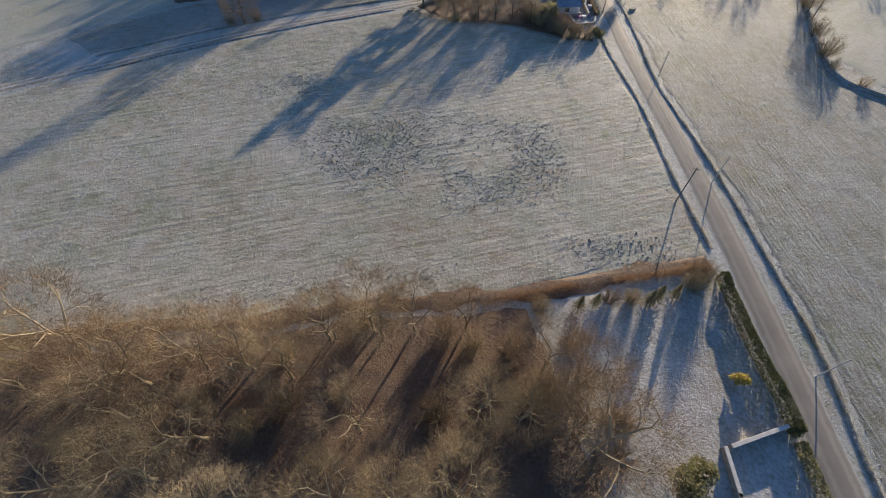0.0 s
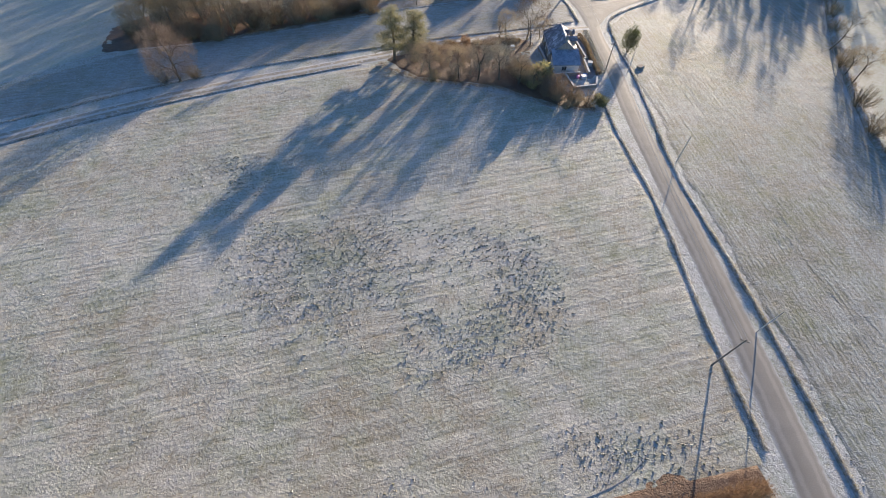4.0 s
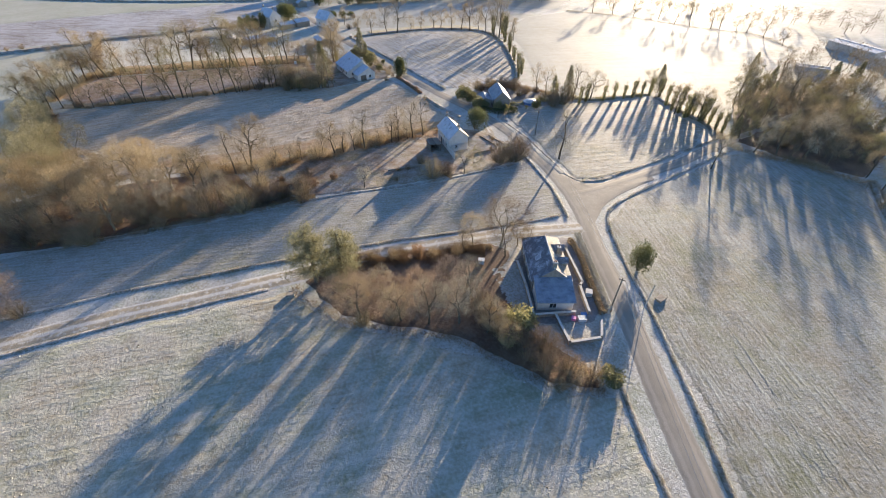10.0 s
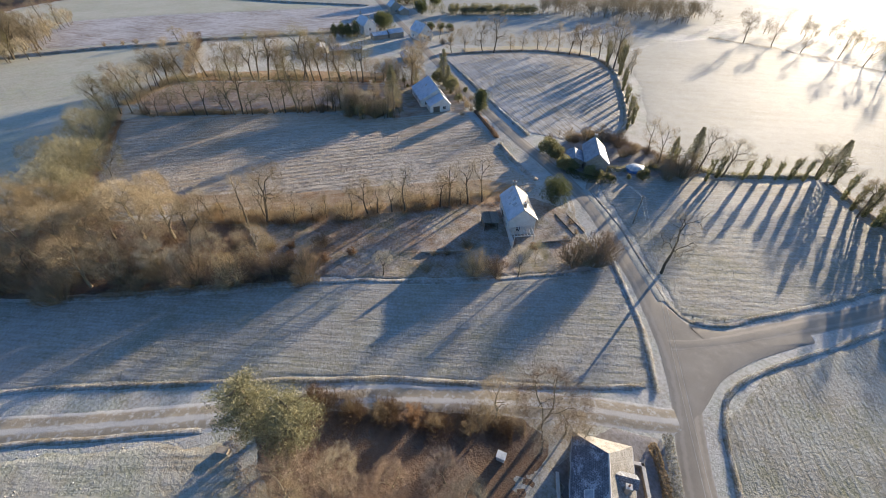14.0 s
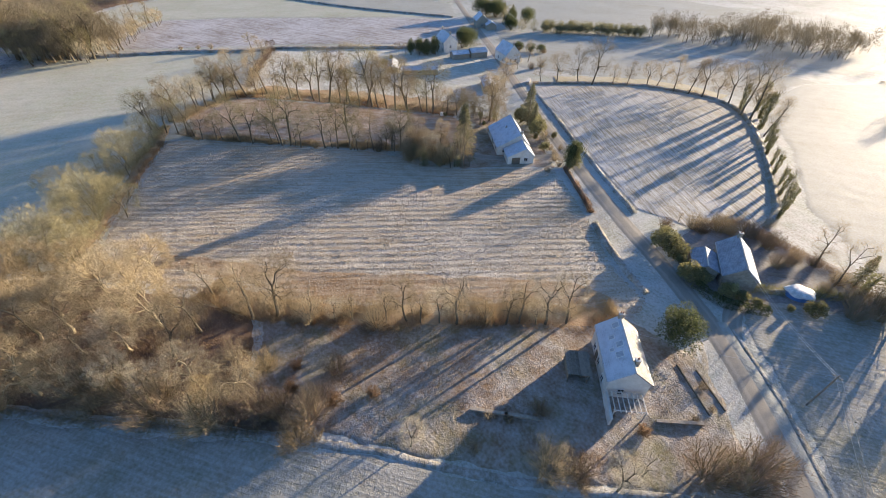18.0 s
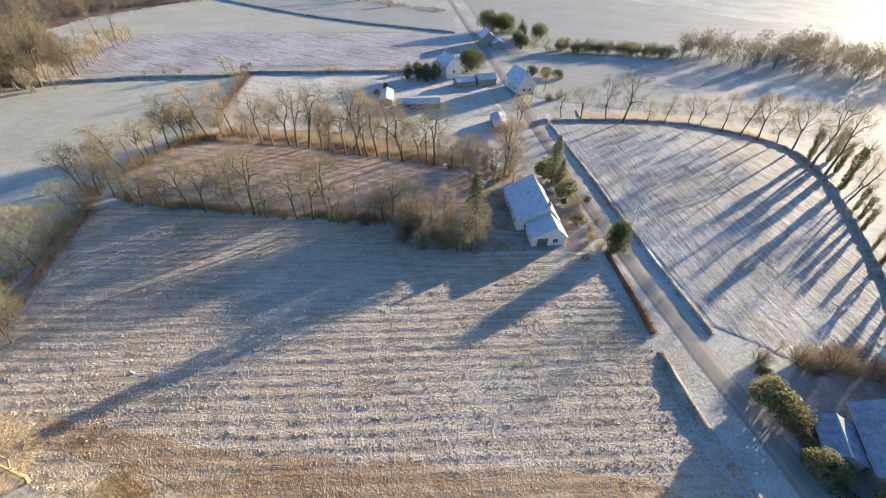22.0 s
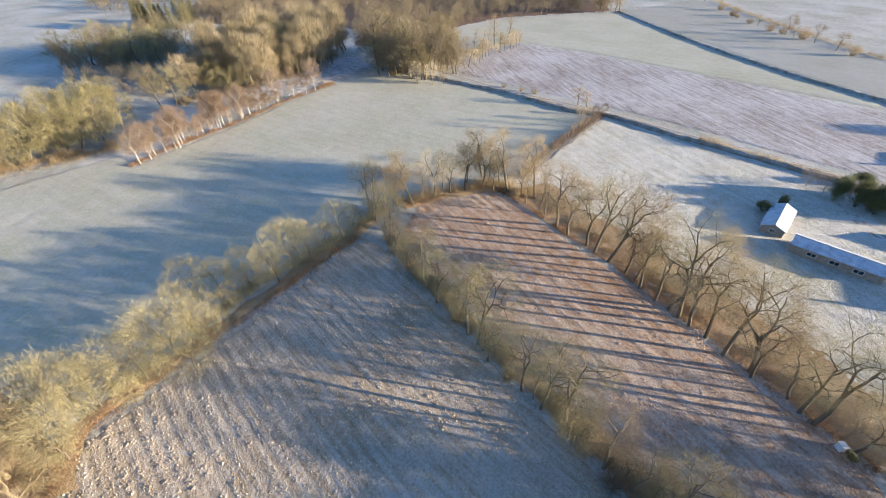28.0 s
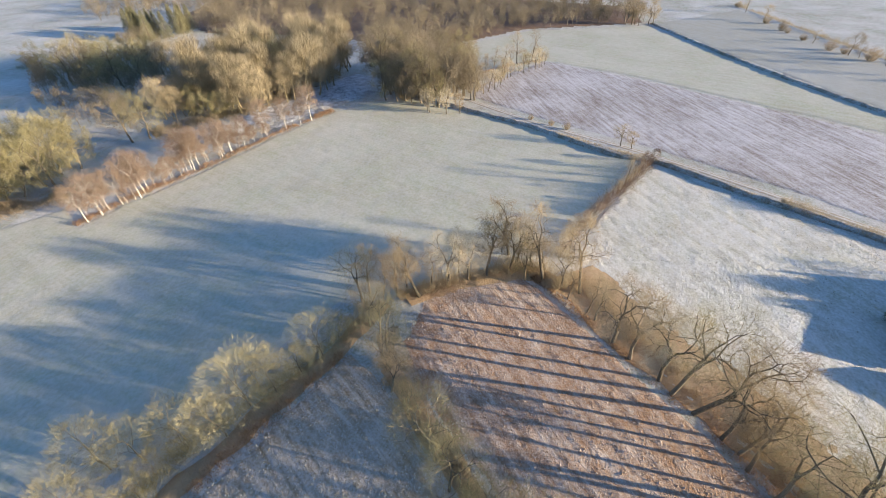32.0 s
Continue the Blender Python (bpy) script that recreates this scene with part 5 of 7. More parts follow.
row(["ivy", "ash"], [(-66, 240, 8), (-61, 241, 9), (-57, 239.5, 9), (-70, 244, 8), (-55, 243, 10), (-52.5, 239, 8)], "lopped trees beside the cottage")
row(["spruce"], [(-59, 247, 11), (-63, 243, 8), (-28, 266, 11)], "spruces behind the cottage")
plant("ash", -47, 195, 1.15, "", 1.0, R)
# row between the tilled field and the narrow field
row(["thin_oak"], [(-227, 141, 14.3), (-219, 148, 12.1), (-213, 152, 9.93), (-210, 154, 9.93), (-205, 159, 9.93), (-201, 163, 11), (-198, 166, 9.93), (-192, 172, 11), (-189, 175, 13.2), (-186, 177.5, 9.93), (-181, 183.5, 12.1), (-179, 186, 12.1), (-176, 189, 13.2), (-174, 191, 11),
    (-171, 195, 13.2), (-169, 198.5, 8.85), (-167, 202, 12.1), (-216, 151, 8.85), (-190.5, 173.5, 11.2), (-174.5, 190.5, 10.1)], "hedge trees north of the tilled field")
row(["near_shrub"], [(-225, 143, 3), (-214.5, 151.5, 3), (-204, 160, 3), (-194, 170, 2.6), (-183.5, 181, 2.8), (-173, 192.5, 2.8)], "bushes under the hedge trees")
row(["thin_oak", "oak", "near_shrub"], [(-161, 203, 8.5), (-156, 206, 8.5), (-164, 207, 8), (-166, 199, 8), (-152, 206.5, 7), (-153, 214, 7), (-158, 203, 6), (-162, 205, 6), (-151, 209, 5), (-149, 207, 5)], "clump of trees beside the bungalow")
row(["ivy_oak"], [(-153.4, 201.5, 6.5), (-155.5, 207, 7), (-150.5, 206, 6), (-159, 202.5, 6.5), (-147.5, 209.5, 6.5), (-176, 234.5, 7), (-166.5, 240, 10)], "ivy-grown trees beside the bungalow")
row(["thin_oak", "oak"], [(-158, 205, 8.5), (-162, 202, 8.5), (-166, 204, 8), (-168, 200, 8), (-171, 197, 8), (-163, 209, 8), (-160, 212, 7), (-161, 221, 6), (-156, 209, 9)], "slim trees beside the bungalow")
row(["near_oak"], [(-170, 229.5, 9), (-174, 233, 9), (-166, 233, 8.5), (-178, 236.5, 9), (-163, 238, 8), (-182, 229.5, 7)], "round trees behind the bungalow")
row(["near_shrub"], [(-160, 208, 5), (-156, 210, 5), (-153, 211, 5), (-164, 203, 4.5), (-159, 200.5, 4.5), (-169, 196, 4)], "bushes of the clump")
row(["spruce"], [(-157.5, 246.5, 14), (-153.4, 246.6, 9)], "spruces beside the bungalow")
row(["spruce"], [(-150.8, 214, 16.5)], "spruces beside the bungalow")
row(["ash", "oak"], [(-146.8, 210.4, 9.5), (-148.2, 208.8, 8.5), (-149.4, 211.5, 9.5), (-145.6, 212, 7.5), (-150.6, 207, 8)], "pale thin trees at the corner of the clump", 0.2)
# row north of the narrow field
row(["thin_oak", "oak"], [(-225, 192, 15.1), (-222, 195.5, 16), (-216.5, 200, 16), (-204, 210.5, 16), (-200, 213, 17), (-198, 215, 17.9), (-195, 217, 17), (-188, 223.5, 14), (-184, 226, 14), (-206, 207.5, 11), (-178, 233, 12), (-167, 238, 13), (-219, 198, 15.3), (-213, 203, 16.5), (-209, 206, 14.2), (-202, 211.5, 16.5), (-192, 220, 15.3), (-228, 189.5, 14.2), (-186, 225, 14.8), (-211, 204.5, 15.3)], "tall oaks north of the narrow field")
row(["ash", "oak"], [(-232, 186, 8), (-191, 220, 12), (-181, 230, 11), (-173, 235.5, 8), (-169, 243, 12), (-171, 238, 6), (-175, 246, 9), (-180, 252, 9), (-186, 258, 8)], "slim trees north of the narrow field")
row(["olive"], [(-179, 228, 3), (-171, 237, 3.5), (-166, 235, 3)], "ivy bushes")
row(["oak"], [(-231, 152, 11.9), (-236, 157, 13.8), (-238, 161, 14.8), (-240, 165, 12.8), (-243, 169, 13.8), (-246, 173, 10.8), (-242, 176, 13.8), (-240, 180, 13.8), (-239, 184, 12.8), (-231, 147.5, 11.9), (-230, 142.5, 11.9), (-222, 145, 10.8), (-249, 168, 11.9)], "trees at the field corner")
row(["thin_oak"], [(-233.5, 149, 9), (-228.5, 146, 9), (-235, 154, 9.5), (-240, 159, 9.5), (-244.5, 165, 9), (-247, 170.5, 9), (-241, 172.5, 9), (-237, 181.5, 9), (-234.5, 185.5, 9), (-224.5, 143.5, 8), (-246, 176, 8)], "brush trees at the field corner")
row(["thin_oak"], [(-217, 150, 6.5), (-207, 157, 6.5), (-203, 161.5, 6), (-194, 170.5, 6.5), (-187.5, 176, 6), (-180, 185, 6.5), (-172.5, 193.5, 6), (-168.5, 199.5, 7), (-164.5, 202.5, 7)], "bushy trees of the hedge between the fields")
row(["willow"], [(-214, 139, 11.6), (-210, 138, 11.6), (-203, 133, 11.6), (-199, 130, 10.6), (-194, 128, 9.54), (-190, 126, 9.54), (-190, 118.5, 10.6), (-195, 126.5, 10.6), (-187, 127, 9.54), (-177, 124, 12.7), (-175, 129, 10.6), (-170, 120, 11.6), (-172, 122.5, 11.6), (-166, 119, 10.6), (-162.5, 117, 13.8), (-163, 112, 12.7), (-182, 124, 8.46), (-206, 135, 9.54), (-218, 141, 10.6), (-206, 132, 9.72), (-197, 132, 9.72), (-192, 123, 9.72), (-184, 121, 9.72), (-180, 128, 9.72), (-168, 124, 9.72), (-165, 115, 10.6), (-158, 121, 9.72), (-155.9, 122.2, 8.73), (-158.8, 120.5, 8.82), (-164.3, 114.4, 8.28), (-169.1, 119.4, 7.65), (-171.8, 121.8, 9.72), (-177.7, 120.9, 8.1), (-182.7, 125, 8.28)], "willows in the west hedge")
row(["ash", "birch", "ash"], [(-302, 207, 5.25), (-296, 203, 6.3), (-291, 200, 5.7), (-286, 197.5, 6.3), (-281, 195, 6.3), (-276, 192, 6.3), (-270, 189, 6.3), (-265, 186, 6.3), (-260, 184, 6.3), (-255, 182, 6.3), (-250, 180, 6.3)], "saplings of the hedge")
# arc of trees behind the drilled field
row(["small_oak"], [(-181, 288, 13.4), (-175, 295, 14.6), (-171, 299, 13.4), (-161, 310, 9.8), (-156, 315, 8.5), (-153, 319, 11), (-146, 319, 14.6), (-141, 321, 14.6), (-136, 322, 12.2), (-130, 323, 12.2), (-125, 322, 13.4), (-186, 284, 7.3), (-166, 305, 8.5)], "trees behind the drilled field")
row(["ivy", "ash"], [(-118, 316, 15), (-113, 313, 15), (-108, 308, 16), (-112, 318, 15), (-105, 304, 14), (-120, 320, 14), (-116, 324, 15), (-106, 313, 15)], "tall ivy-clad clump")
row(["ivy"], [(-101, 295, 8), (-98, 289, 8), (-95, 284, 8), (-92, 279, 8), (-89, 274, 8), (-86, 268, 8), (-83, 262, 10), (-82, 256, 7), (-103, 299, 9), (-84, 265, 9)], "lopped trees along the drilled field")
# birch row and the western woods
BIRCHES = random.Random(12)
row(["birch"], [(-238 - 58 * t + BIRCHES.uniform(-1, 1), 59.5 + (13 * t if t < 0.3 else 3.9 + 16.5 * (t - 0.3)) + BIRCHES.uniform(0, 4), BIRCHES.uniform(9.5, 12.5)) for t in np.linspace(0, 1, 44)], "white birches in a row", 0.0)
row(["birch"], [(-302, 82, 11), (-312, 87, 13), (-308, 84.5, 8)], "white birches in a row")
row(["far_oak"], [(-281, 34, 18.4), (-285, 38, 17.2)], "pair of oaks")
row(["far_willow"], [(-222.5, 23.2, 14.6), (-229.2, 23.4, 13.4), (-231.4, 23.4, 12.9), (-233.7, 23.8, 14.2), (-236.4, 25.2, 15.1), (-239.9, 23.6, 14.9), (-239.7, 29.8, 15.3), (-241.7, 30.9, 13.3), (-244.7, 33.2, 12.7), (-249.4, 22.4, 13.3), (-250.1, 33.6, 12.8), (-255.1, 23.2, 13.4), (-252.1, 35, 13.8), (-252, 23.7, 15.5), (-256.7, 31.2, 15.4), (-258.6, 22.1, 12.8), (-261.9, 29.7, 15.3), (-264.7, 28.1, 13.2), (-218.3, 3.5, 12.2), (-215.9, 7.7, 12.3), (-227.4, 8.8, 10.7), (-228.6, 12.5, 10.1), (-229.1, 15.4, 11.5), (-226, 18, 12), (-233, 26, 14), (-262, 34, 13), (-258, 30, 15), (-246, 26, 15)], "trees of the west wood")
row(["poplar", "poplar", "far_willow"], [(-321.6, 39.4, 14.9), (-324.1, 38.7, 12.9), (-326.7, 34.8, 14.3), (-329.8, 32.4, 15.5), (-326.7, 43.6, 16.5), (-328.6, 40.7, 18), (-331.4, 39.4, 16.9), (-332.2, 39.4, 16.2), (-326.6, 54.5, 18), (-334.8, 41.7, 18.1), (-338.3, 38.5, 15), (-334.8, 48.4, 18.5), (-333, 56, 13.4), (-341.5, 38.9, 15.3), (-337.2, 53, 15.8), (-338.6, 52.5, 16.2), (-345.4, 42.2, 16.9), (-346.7, 44, 18.7), (-341.2, 58.3, 18), (-349.8, 44.3, 16.2), (-344.4, 58.6, 17.9), (-346.2, 57.6, 12.9), (-354.7, 44.5, 13.1), (-351, 56.8, 13.5), (-355.3, 50.2, 18.1), (-355.2, 53.9, 12.9), (-355.6, 61, 18.1), (-359.6, 58.6, 18.7), (-356.2, 67.5, 16.3), (-358.7, 65.7, 15.1), (-361.2, 67.9, 12.8), (-365, 65.9, 18.6), (-367.5, 65.5, 15.5), (-371.2, 60.8, 16.3), (-302.1, 29.6, 10.8), (-301.9, 32.6, 10.1), (-301.9, 34.8, 10.9), (-305.9, 34.6, 7.84), (-307.5, 35.7, 7.93), (-309.8, 37.1, 8), (-309.9, 40, 9.98), (-313, 39, 10.2)], "golden trees of the wet wood")
row(["far_oak", "ash"], [(-371.2, 97.8, 14.6), (-369.6, 100.6, 16.1), (-363.4, 97.1, 12.8), (-358.3, 100.6, 18.3), (-354.3, 100.8, 16.1), (-354.4, 102.1, 13.6), (-349.7, 108.3, 15.8), (-345.9, 110.6, 16.3), (-349.2, 116, 17.9), (-343.6, 117.4, 14.7), (-344.1, 120.5, 17.6), (-341.4, 120.7, 18.3), (-338.5, 123.6, 12.6), (-336.9, 124.9, 12.8), (-339.3, 129.3, 15.8), (-336.2, 130.4, 17.3)], "trees of the north-west clump")
WEST = random.Random(41)


def scatter(kinds, poly, count, lo, hi, group):
    """Trees at chance places inside a plan outline."""
    p = np.array(poly, float)
    spots = []
    while len(spots) < count:
        x, y = WEST.uniform(p[:, 0].min(), p[:, 0].max()), WEST.uniform(p[:, 1].min(), p[:, 1].max())
        if inside(p, np.array(x), np.array(y)):
            spots.append((x, y, WEST.uniform(lo, hi)))
    row(kinds, spots, group, 0.0)


scatter(["poplar"], [(-306, 44), (-312, 62), (-330, 76), (-352, 80), (-386, 72), (-384, 44), (-348, 22), (-318, 24)], 84, 13, 17.5, "golden trees of the wet wood")
scatter(["far_willow"], [(-290, 14), (-300, 34), (-306, 50), (-316, 52), (-318, 24), (-302, 6)], 22, 6.5, 9, "brown willows beside the clearing")
scatter(["far_oak", "far_willow"], [(-310, -40), (-330, 0), (-352, -4), (-370, -42), (-372, -74), (-344, -92), (-326, -60)], 34, 9, 13, "olive trees of the far valley")
scatter(["spruce"], [(-408, -78), (-420, -108), (-446, -100), (-450, -70), (-428, -60)], 18, 14, 19, "tall spruces in the valley")
scatter(["far_oak", "ash", "far_oak"], [(-336, 108), (-340, 136), (-352, 140), (-388, 132), (-396, 112), (-380, 98), (-352, 100)], 58, 9, 14, "trees of the north-west clump")
row(["ash"], [(-391, 146, 12.2), (-396, 150, 12.2), (-401, 153, 12.2), (-405, 156, 12.2), (-409, 159, 10.8), (-413, 163, 10.8), (-386, 142, 12.2), (-384, 136, 12.2)], "slim trees along the plough edge")
row(["oak"], [(-313, 199, 9.5), (-311.5, 202, 6.5)], "trees beside the lane", 0.3)
row(["thin_oak", "oak"], [(-352 - 54 * t, 143 + 26 * t + 2 * math.sin(9 * t), 9 + 2 * math.sin(17 * t)) for t in np.linspace(0, 1, 17)], "trees along the plough edge")
scatter(["far_oak", "oak"], [(-327, 124), (-329, 141), (-348, 145), (-372, 140), (-362, 112), (-342, 110)], 26, 8.5, 12.5, "trees of the north-west clump")
row(["small_oak", "shrub"], [(-611, 319.9, 6.6), (-587.4, 319.6, 10.9), (-551.1, 319.1, 8.5), (-541.4, 318.5, 7.8), (-517.7, 318.8, 7.8), (-510, 320.1, 6.6), (-490.4, 321.4, 7.9), (-483.1, 323.3, 7.9), (-466, 325.1, 7.9), (-459.6, 328.4, 8.2), (-456.5, 330, 9.5), (-450.6, 332.3, 8.3), (-445.4, 334.5, 9.5), (-437.4, 336.6, 8.1), (-419.5, 339.7, 7.9), (-409.6, 342.2, 7.3)], "small trees in the far hedge")
row(["small_oak"], [(-531.9, 222.8, 16.3), (-521.8, 222.1, 16.2), (-521.7, 226.2, 15.3), (-522.5, 228.4, 13), (-518.7, 230.6, 13.2), (-524.2, 237.4, 16.5), (-523.2, 241.3, 16.4)], "far clump above the green meadow")
row(["shrub"], [(-323, 181, 5), (-326, 176, 3), (-330, 168, 3)], "lane bushes")
# wood east of the side road
row(["small_oak", "far_willow", "small_oak", "far_willow", "spruce"], [(0, 250, 10.2), (6, 246, 11), (13, 242, 10.2), (19, 240, 10.2), (-2, 234, 7.65), (4, 227, 7.65), (10, 228, 8.5), (16, 229, 9.35), (-1, 262, 10.2), (1, 276, 9.35), (10, 286, 10.2), (16, 274, 11), (24, 272, 10.2), (8, 262, 11), (20, 256, 10.2), (28, 250, 9.35),
    (24, 232, 9.35), (30, 224, 6.8), (33, 219, 6.8), (34, 236, 8.5), (36, 252, 8.5), (32, 268, 9.35), (14, 300, 9.35), (4, 296, 9.35), (26, 292, 8.5), (36, 284, 8.5), (6, 314, 8.5), (18, 318, 7.65)], "trees of the east wood")
EAST = random.Random(77)
row(["far_willow", "far_willow", "small_oak"], [(EAST.uniform(1, 38), EAST.uniform(229, 292), EAST.uniform(5.5, 8.5)) for k in range(44)], "trees of the east wood", 1.5)
row(["shrub"], [(EAST.uniform(2, 38), EAST.uniform(230, 290), EAST.uniform(3, 5)) for k in range(26)], "bushes of the east wood", 1.5)
row(["small_oak", "shrub"], [(31, 183, 7), (33, 174, 7), (35, 166, 8), (36, 155, 7), (38, 144, 8), (34, 170, 6), (32, 196, 7), (31, 207, 8), (40, 138, 6), (46, 131, 6)], "trees in the east hedge")
row(["small_oak"], [(-83, 403, 10), (-57, 402, 10), (-42, 403, 10), (-32, 394, 9), (-23, 392, 9), (-12, 391, 9), (-7, 394, 9), (1, 392, 9), (6, 389, 9), (-70, 405, 9), (14, 380, 9), (22, 366, 9)], "far trees behind the white field")
# hamlet
row(["laurel"], [(-249.5, 293, 7.5), (-247.5, 290, 6.5), (-251.5, 296, 6)], "dark evergreens by the road")
row(["near_oak", "laurel"], [(-252.5, 260, 4.5), (-250, 263.5, 5), (-247.5, 267, 5), (-245.5, 270, 5.5), (-256, 259, 4), (-259.5, 257.5, 4), (-254.5, 264.5, 4.5), (-251, 269, 5)], "dark trees beside the farmhouse")
row(["laurel"], [(-226, 310, 3.2), (-222, 313.5, 3.4), (-217.5, 317, 3.2)], "clipped evergreens behind the roadside house")
row(["near_shrub", "laurel"], [(-227, 311, 2.88), (-222, 314, 2.88), (-216, 317, 2.88), (-201, 293, 3.6), (-200, 298, 3.6), (-244, 240.5, 2.52), (-246, 245, 2.52), (-251, 268, 2.88), (-254, 272, 3.24), (-258, 268, 2.88), (-262, 272, 2.88), (-248, 271, 2.88)], "garden evergreens")
row(["small_oak"], [(-194, 270, 10), (-190, 266, 9), (-210, 300, 7), (-205, 288, 7)], "roadside trees of the hamlet")
row(["laurel", "spruce"], [(-303, 354, 9), (-299, 358, 8.5), (-295.5, 363, 9), (-306, 351, 8), (-291, 366, 8)], "dark evergreens behind the far farm")
row(["laurel", "far_willow"], [(-300, 351, 6.8), (-296, 356, 7.65), (-303, 360, 7.65), (-308, 368, 6.8), (-262, 338, 5.1), (-257, 342, 5.1), (-251, 346, 5.52), (-268, 340, 5.1), (-285, 356, 6.8), (-276, 352, 6.8), (-270, 358, 6.8)], "evergreens round the far farm")


# ---- banks, hedges, undergrowth, far woods ----
def bank(name, pts, width, high, label, material=None):
    """A grassy earth bank along a line, with an uneven crest."""
    line = glide(pts, 1.2)
    right = sides_of(line)
    prof = ((-0.5, -0.05), (-0.36, 0.55), (-0.14, 0.95), (0.14, 1.0), (0.36, 0.5), (0.5, -0.05))
    vs = []
    for i, (p, r) in enumerate(zip(line, right)):
        taper = min(1, (i + 0.3) / 3, (len(line) - 0.7 - i) / 3)
        for k, (a, h) in enumerate(prof):
            w = width * a * (1 + 0.35 * grain(np.array(p[0] + 9 * k), np.array(p[1]), 1.8))
            q = p + r * (w + 0.25 * grain(np.array(p[0]), np.array(p[1]), 7.0))
            vs.append((q[0], q[1], high * h * max(0.1, taper) * (1 + 0.35 * grain(np.array(p[0]), np.array(p[1] + 5 * k), 1.5))))
    n = len(prof)
    fs = [(i * n + k, (i + 1) * n + k, (i + 1) * n + k + 1, i * n + k + 1) for i in range(len(line) - 1) for k in range(n - 1)]
    return setting(name, mesh_of(name, vs, fs, material or BANK, True), label, "bank")


def hedge(name, label, pts, width, high, material, per_metre=60, blade=0.06, lift=0.0, leafy=0.0, seed=1, category="hedge"):
    """Brush along a line: countless stems and blades in uneven tufts, one object of stuff."""
    r = np.random.default_rng(seed + int(abs(pts[0][0]) * 7 + abs(pts[0][1])))
    line = glide(pts, 1.0)
    right = sides_of(line)
    seg = np.linalg.norm(np.diff(line, axis=0), axis=1)
    n = int(seg.sum() * per_metre)
    at = r.uniform(0, len(line) - 1.001, n)
    i = at.astype(int)
    f = (at - i)[:, None]
    c = line[i] * (1 - f) + line[i + 1] * f
    off = np.clip(r.normal(0, 0.3, n), -0.75, 0.75) * width
    xy = c + right[i] * off[:, None]
    lump = 0.62 + 0.5 * grain(xy[:, 0], xy[:, 1], 2.6) + 0.35 * grain(xy[:, 0], xy[:, 1], 9.0)
    keep = lump > 0.12
    xy, off, lump, i = xy[keep], off[keep], np.clip(lump[keep], 0.2, 1.3), i[keep]
    n = len(xy)
    top = high * lump * (1 - 0.75 * (np.abs(off) / (0.8 * width)) ** 2)
    z0 = lift + np.maximum(0, top) * r.uniform(0, 0.55, n) * (0.4 if leafy == 0 else 1)
    base = np.column_stack([xy, z0])
    out = np.column_stack([right[i] * (off / width)[:, None], np.zeros(n)])
    way = unit(out * 0.8 + r.normal(0, 0.42, (n, 3)) + [0, 0, 1.0])
    ln = np.maximum(0.12, (top - z0 + lift) * r.uniform(0.5, 1.1, n))
    tris = slivers(base, way, ln, r.uniform(0.6, 1.4, n) * blade, r)
    if leafy:
        k = int(n * leafy)
        pick = r.integers(0, n, k)
        c = base[pick] + way[pick] * (ln[pick] * r.uniform(0.3, 1.1, k))[:, None]
        tris = np.concatenate([tris, leaves_at(c, 0.22, r)])
    ob = new(name, soup(name, tris, material))
    return tagged(ob, label, category, kind="stuff")


def clipped_hedge(name, label, pts, width, high, material, per_metre=260, leaf=0.2):
    """A cut hedge: leaves on a box-like body, one object of stuff."""
    r = np.random.default_rng(int(abs(pts[0][0]) * 3 + 5))
    line = glide(pts, 1.0)
    right = sides_of(line)
    n = int(np.linalg.norm(np.diff(line, axis=0), axis=1).sum() * per_metre)
    at = r.uniform(0, len(line) - 1.001, n)
    i = at.astype(int)
    f = (at - i)[:, None]
    c = line[i] * (1 - f) + line[i + 1] * f
    u = r.uniform(-1, 1, n)
    side = r.random(n) < 0.55
    off = np.where(side, np.sign(u), u) * width * 0.5 * r.uniform(0.8, 1.05, n)
    z = np.where(side, r.uniform(0.05, 1, n), r.uniform(0.93, 1.04, n)) * high * (1 + 0.08 * grain(c[:, 0], c[:, 1], 2.0))
    q = np.column_stack([c + right[i] * off[:, None], z])
    return tagged(new(name, soup(name, leaves_at(q, leaf, r), material)), label, "hedge", kind="stuff")


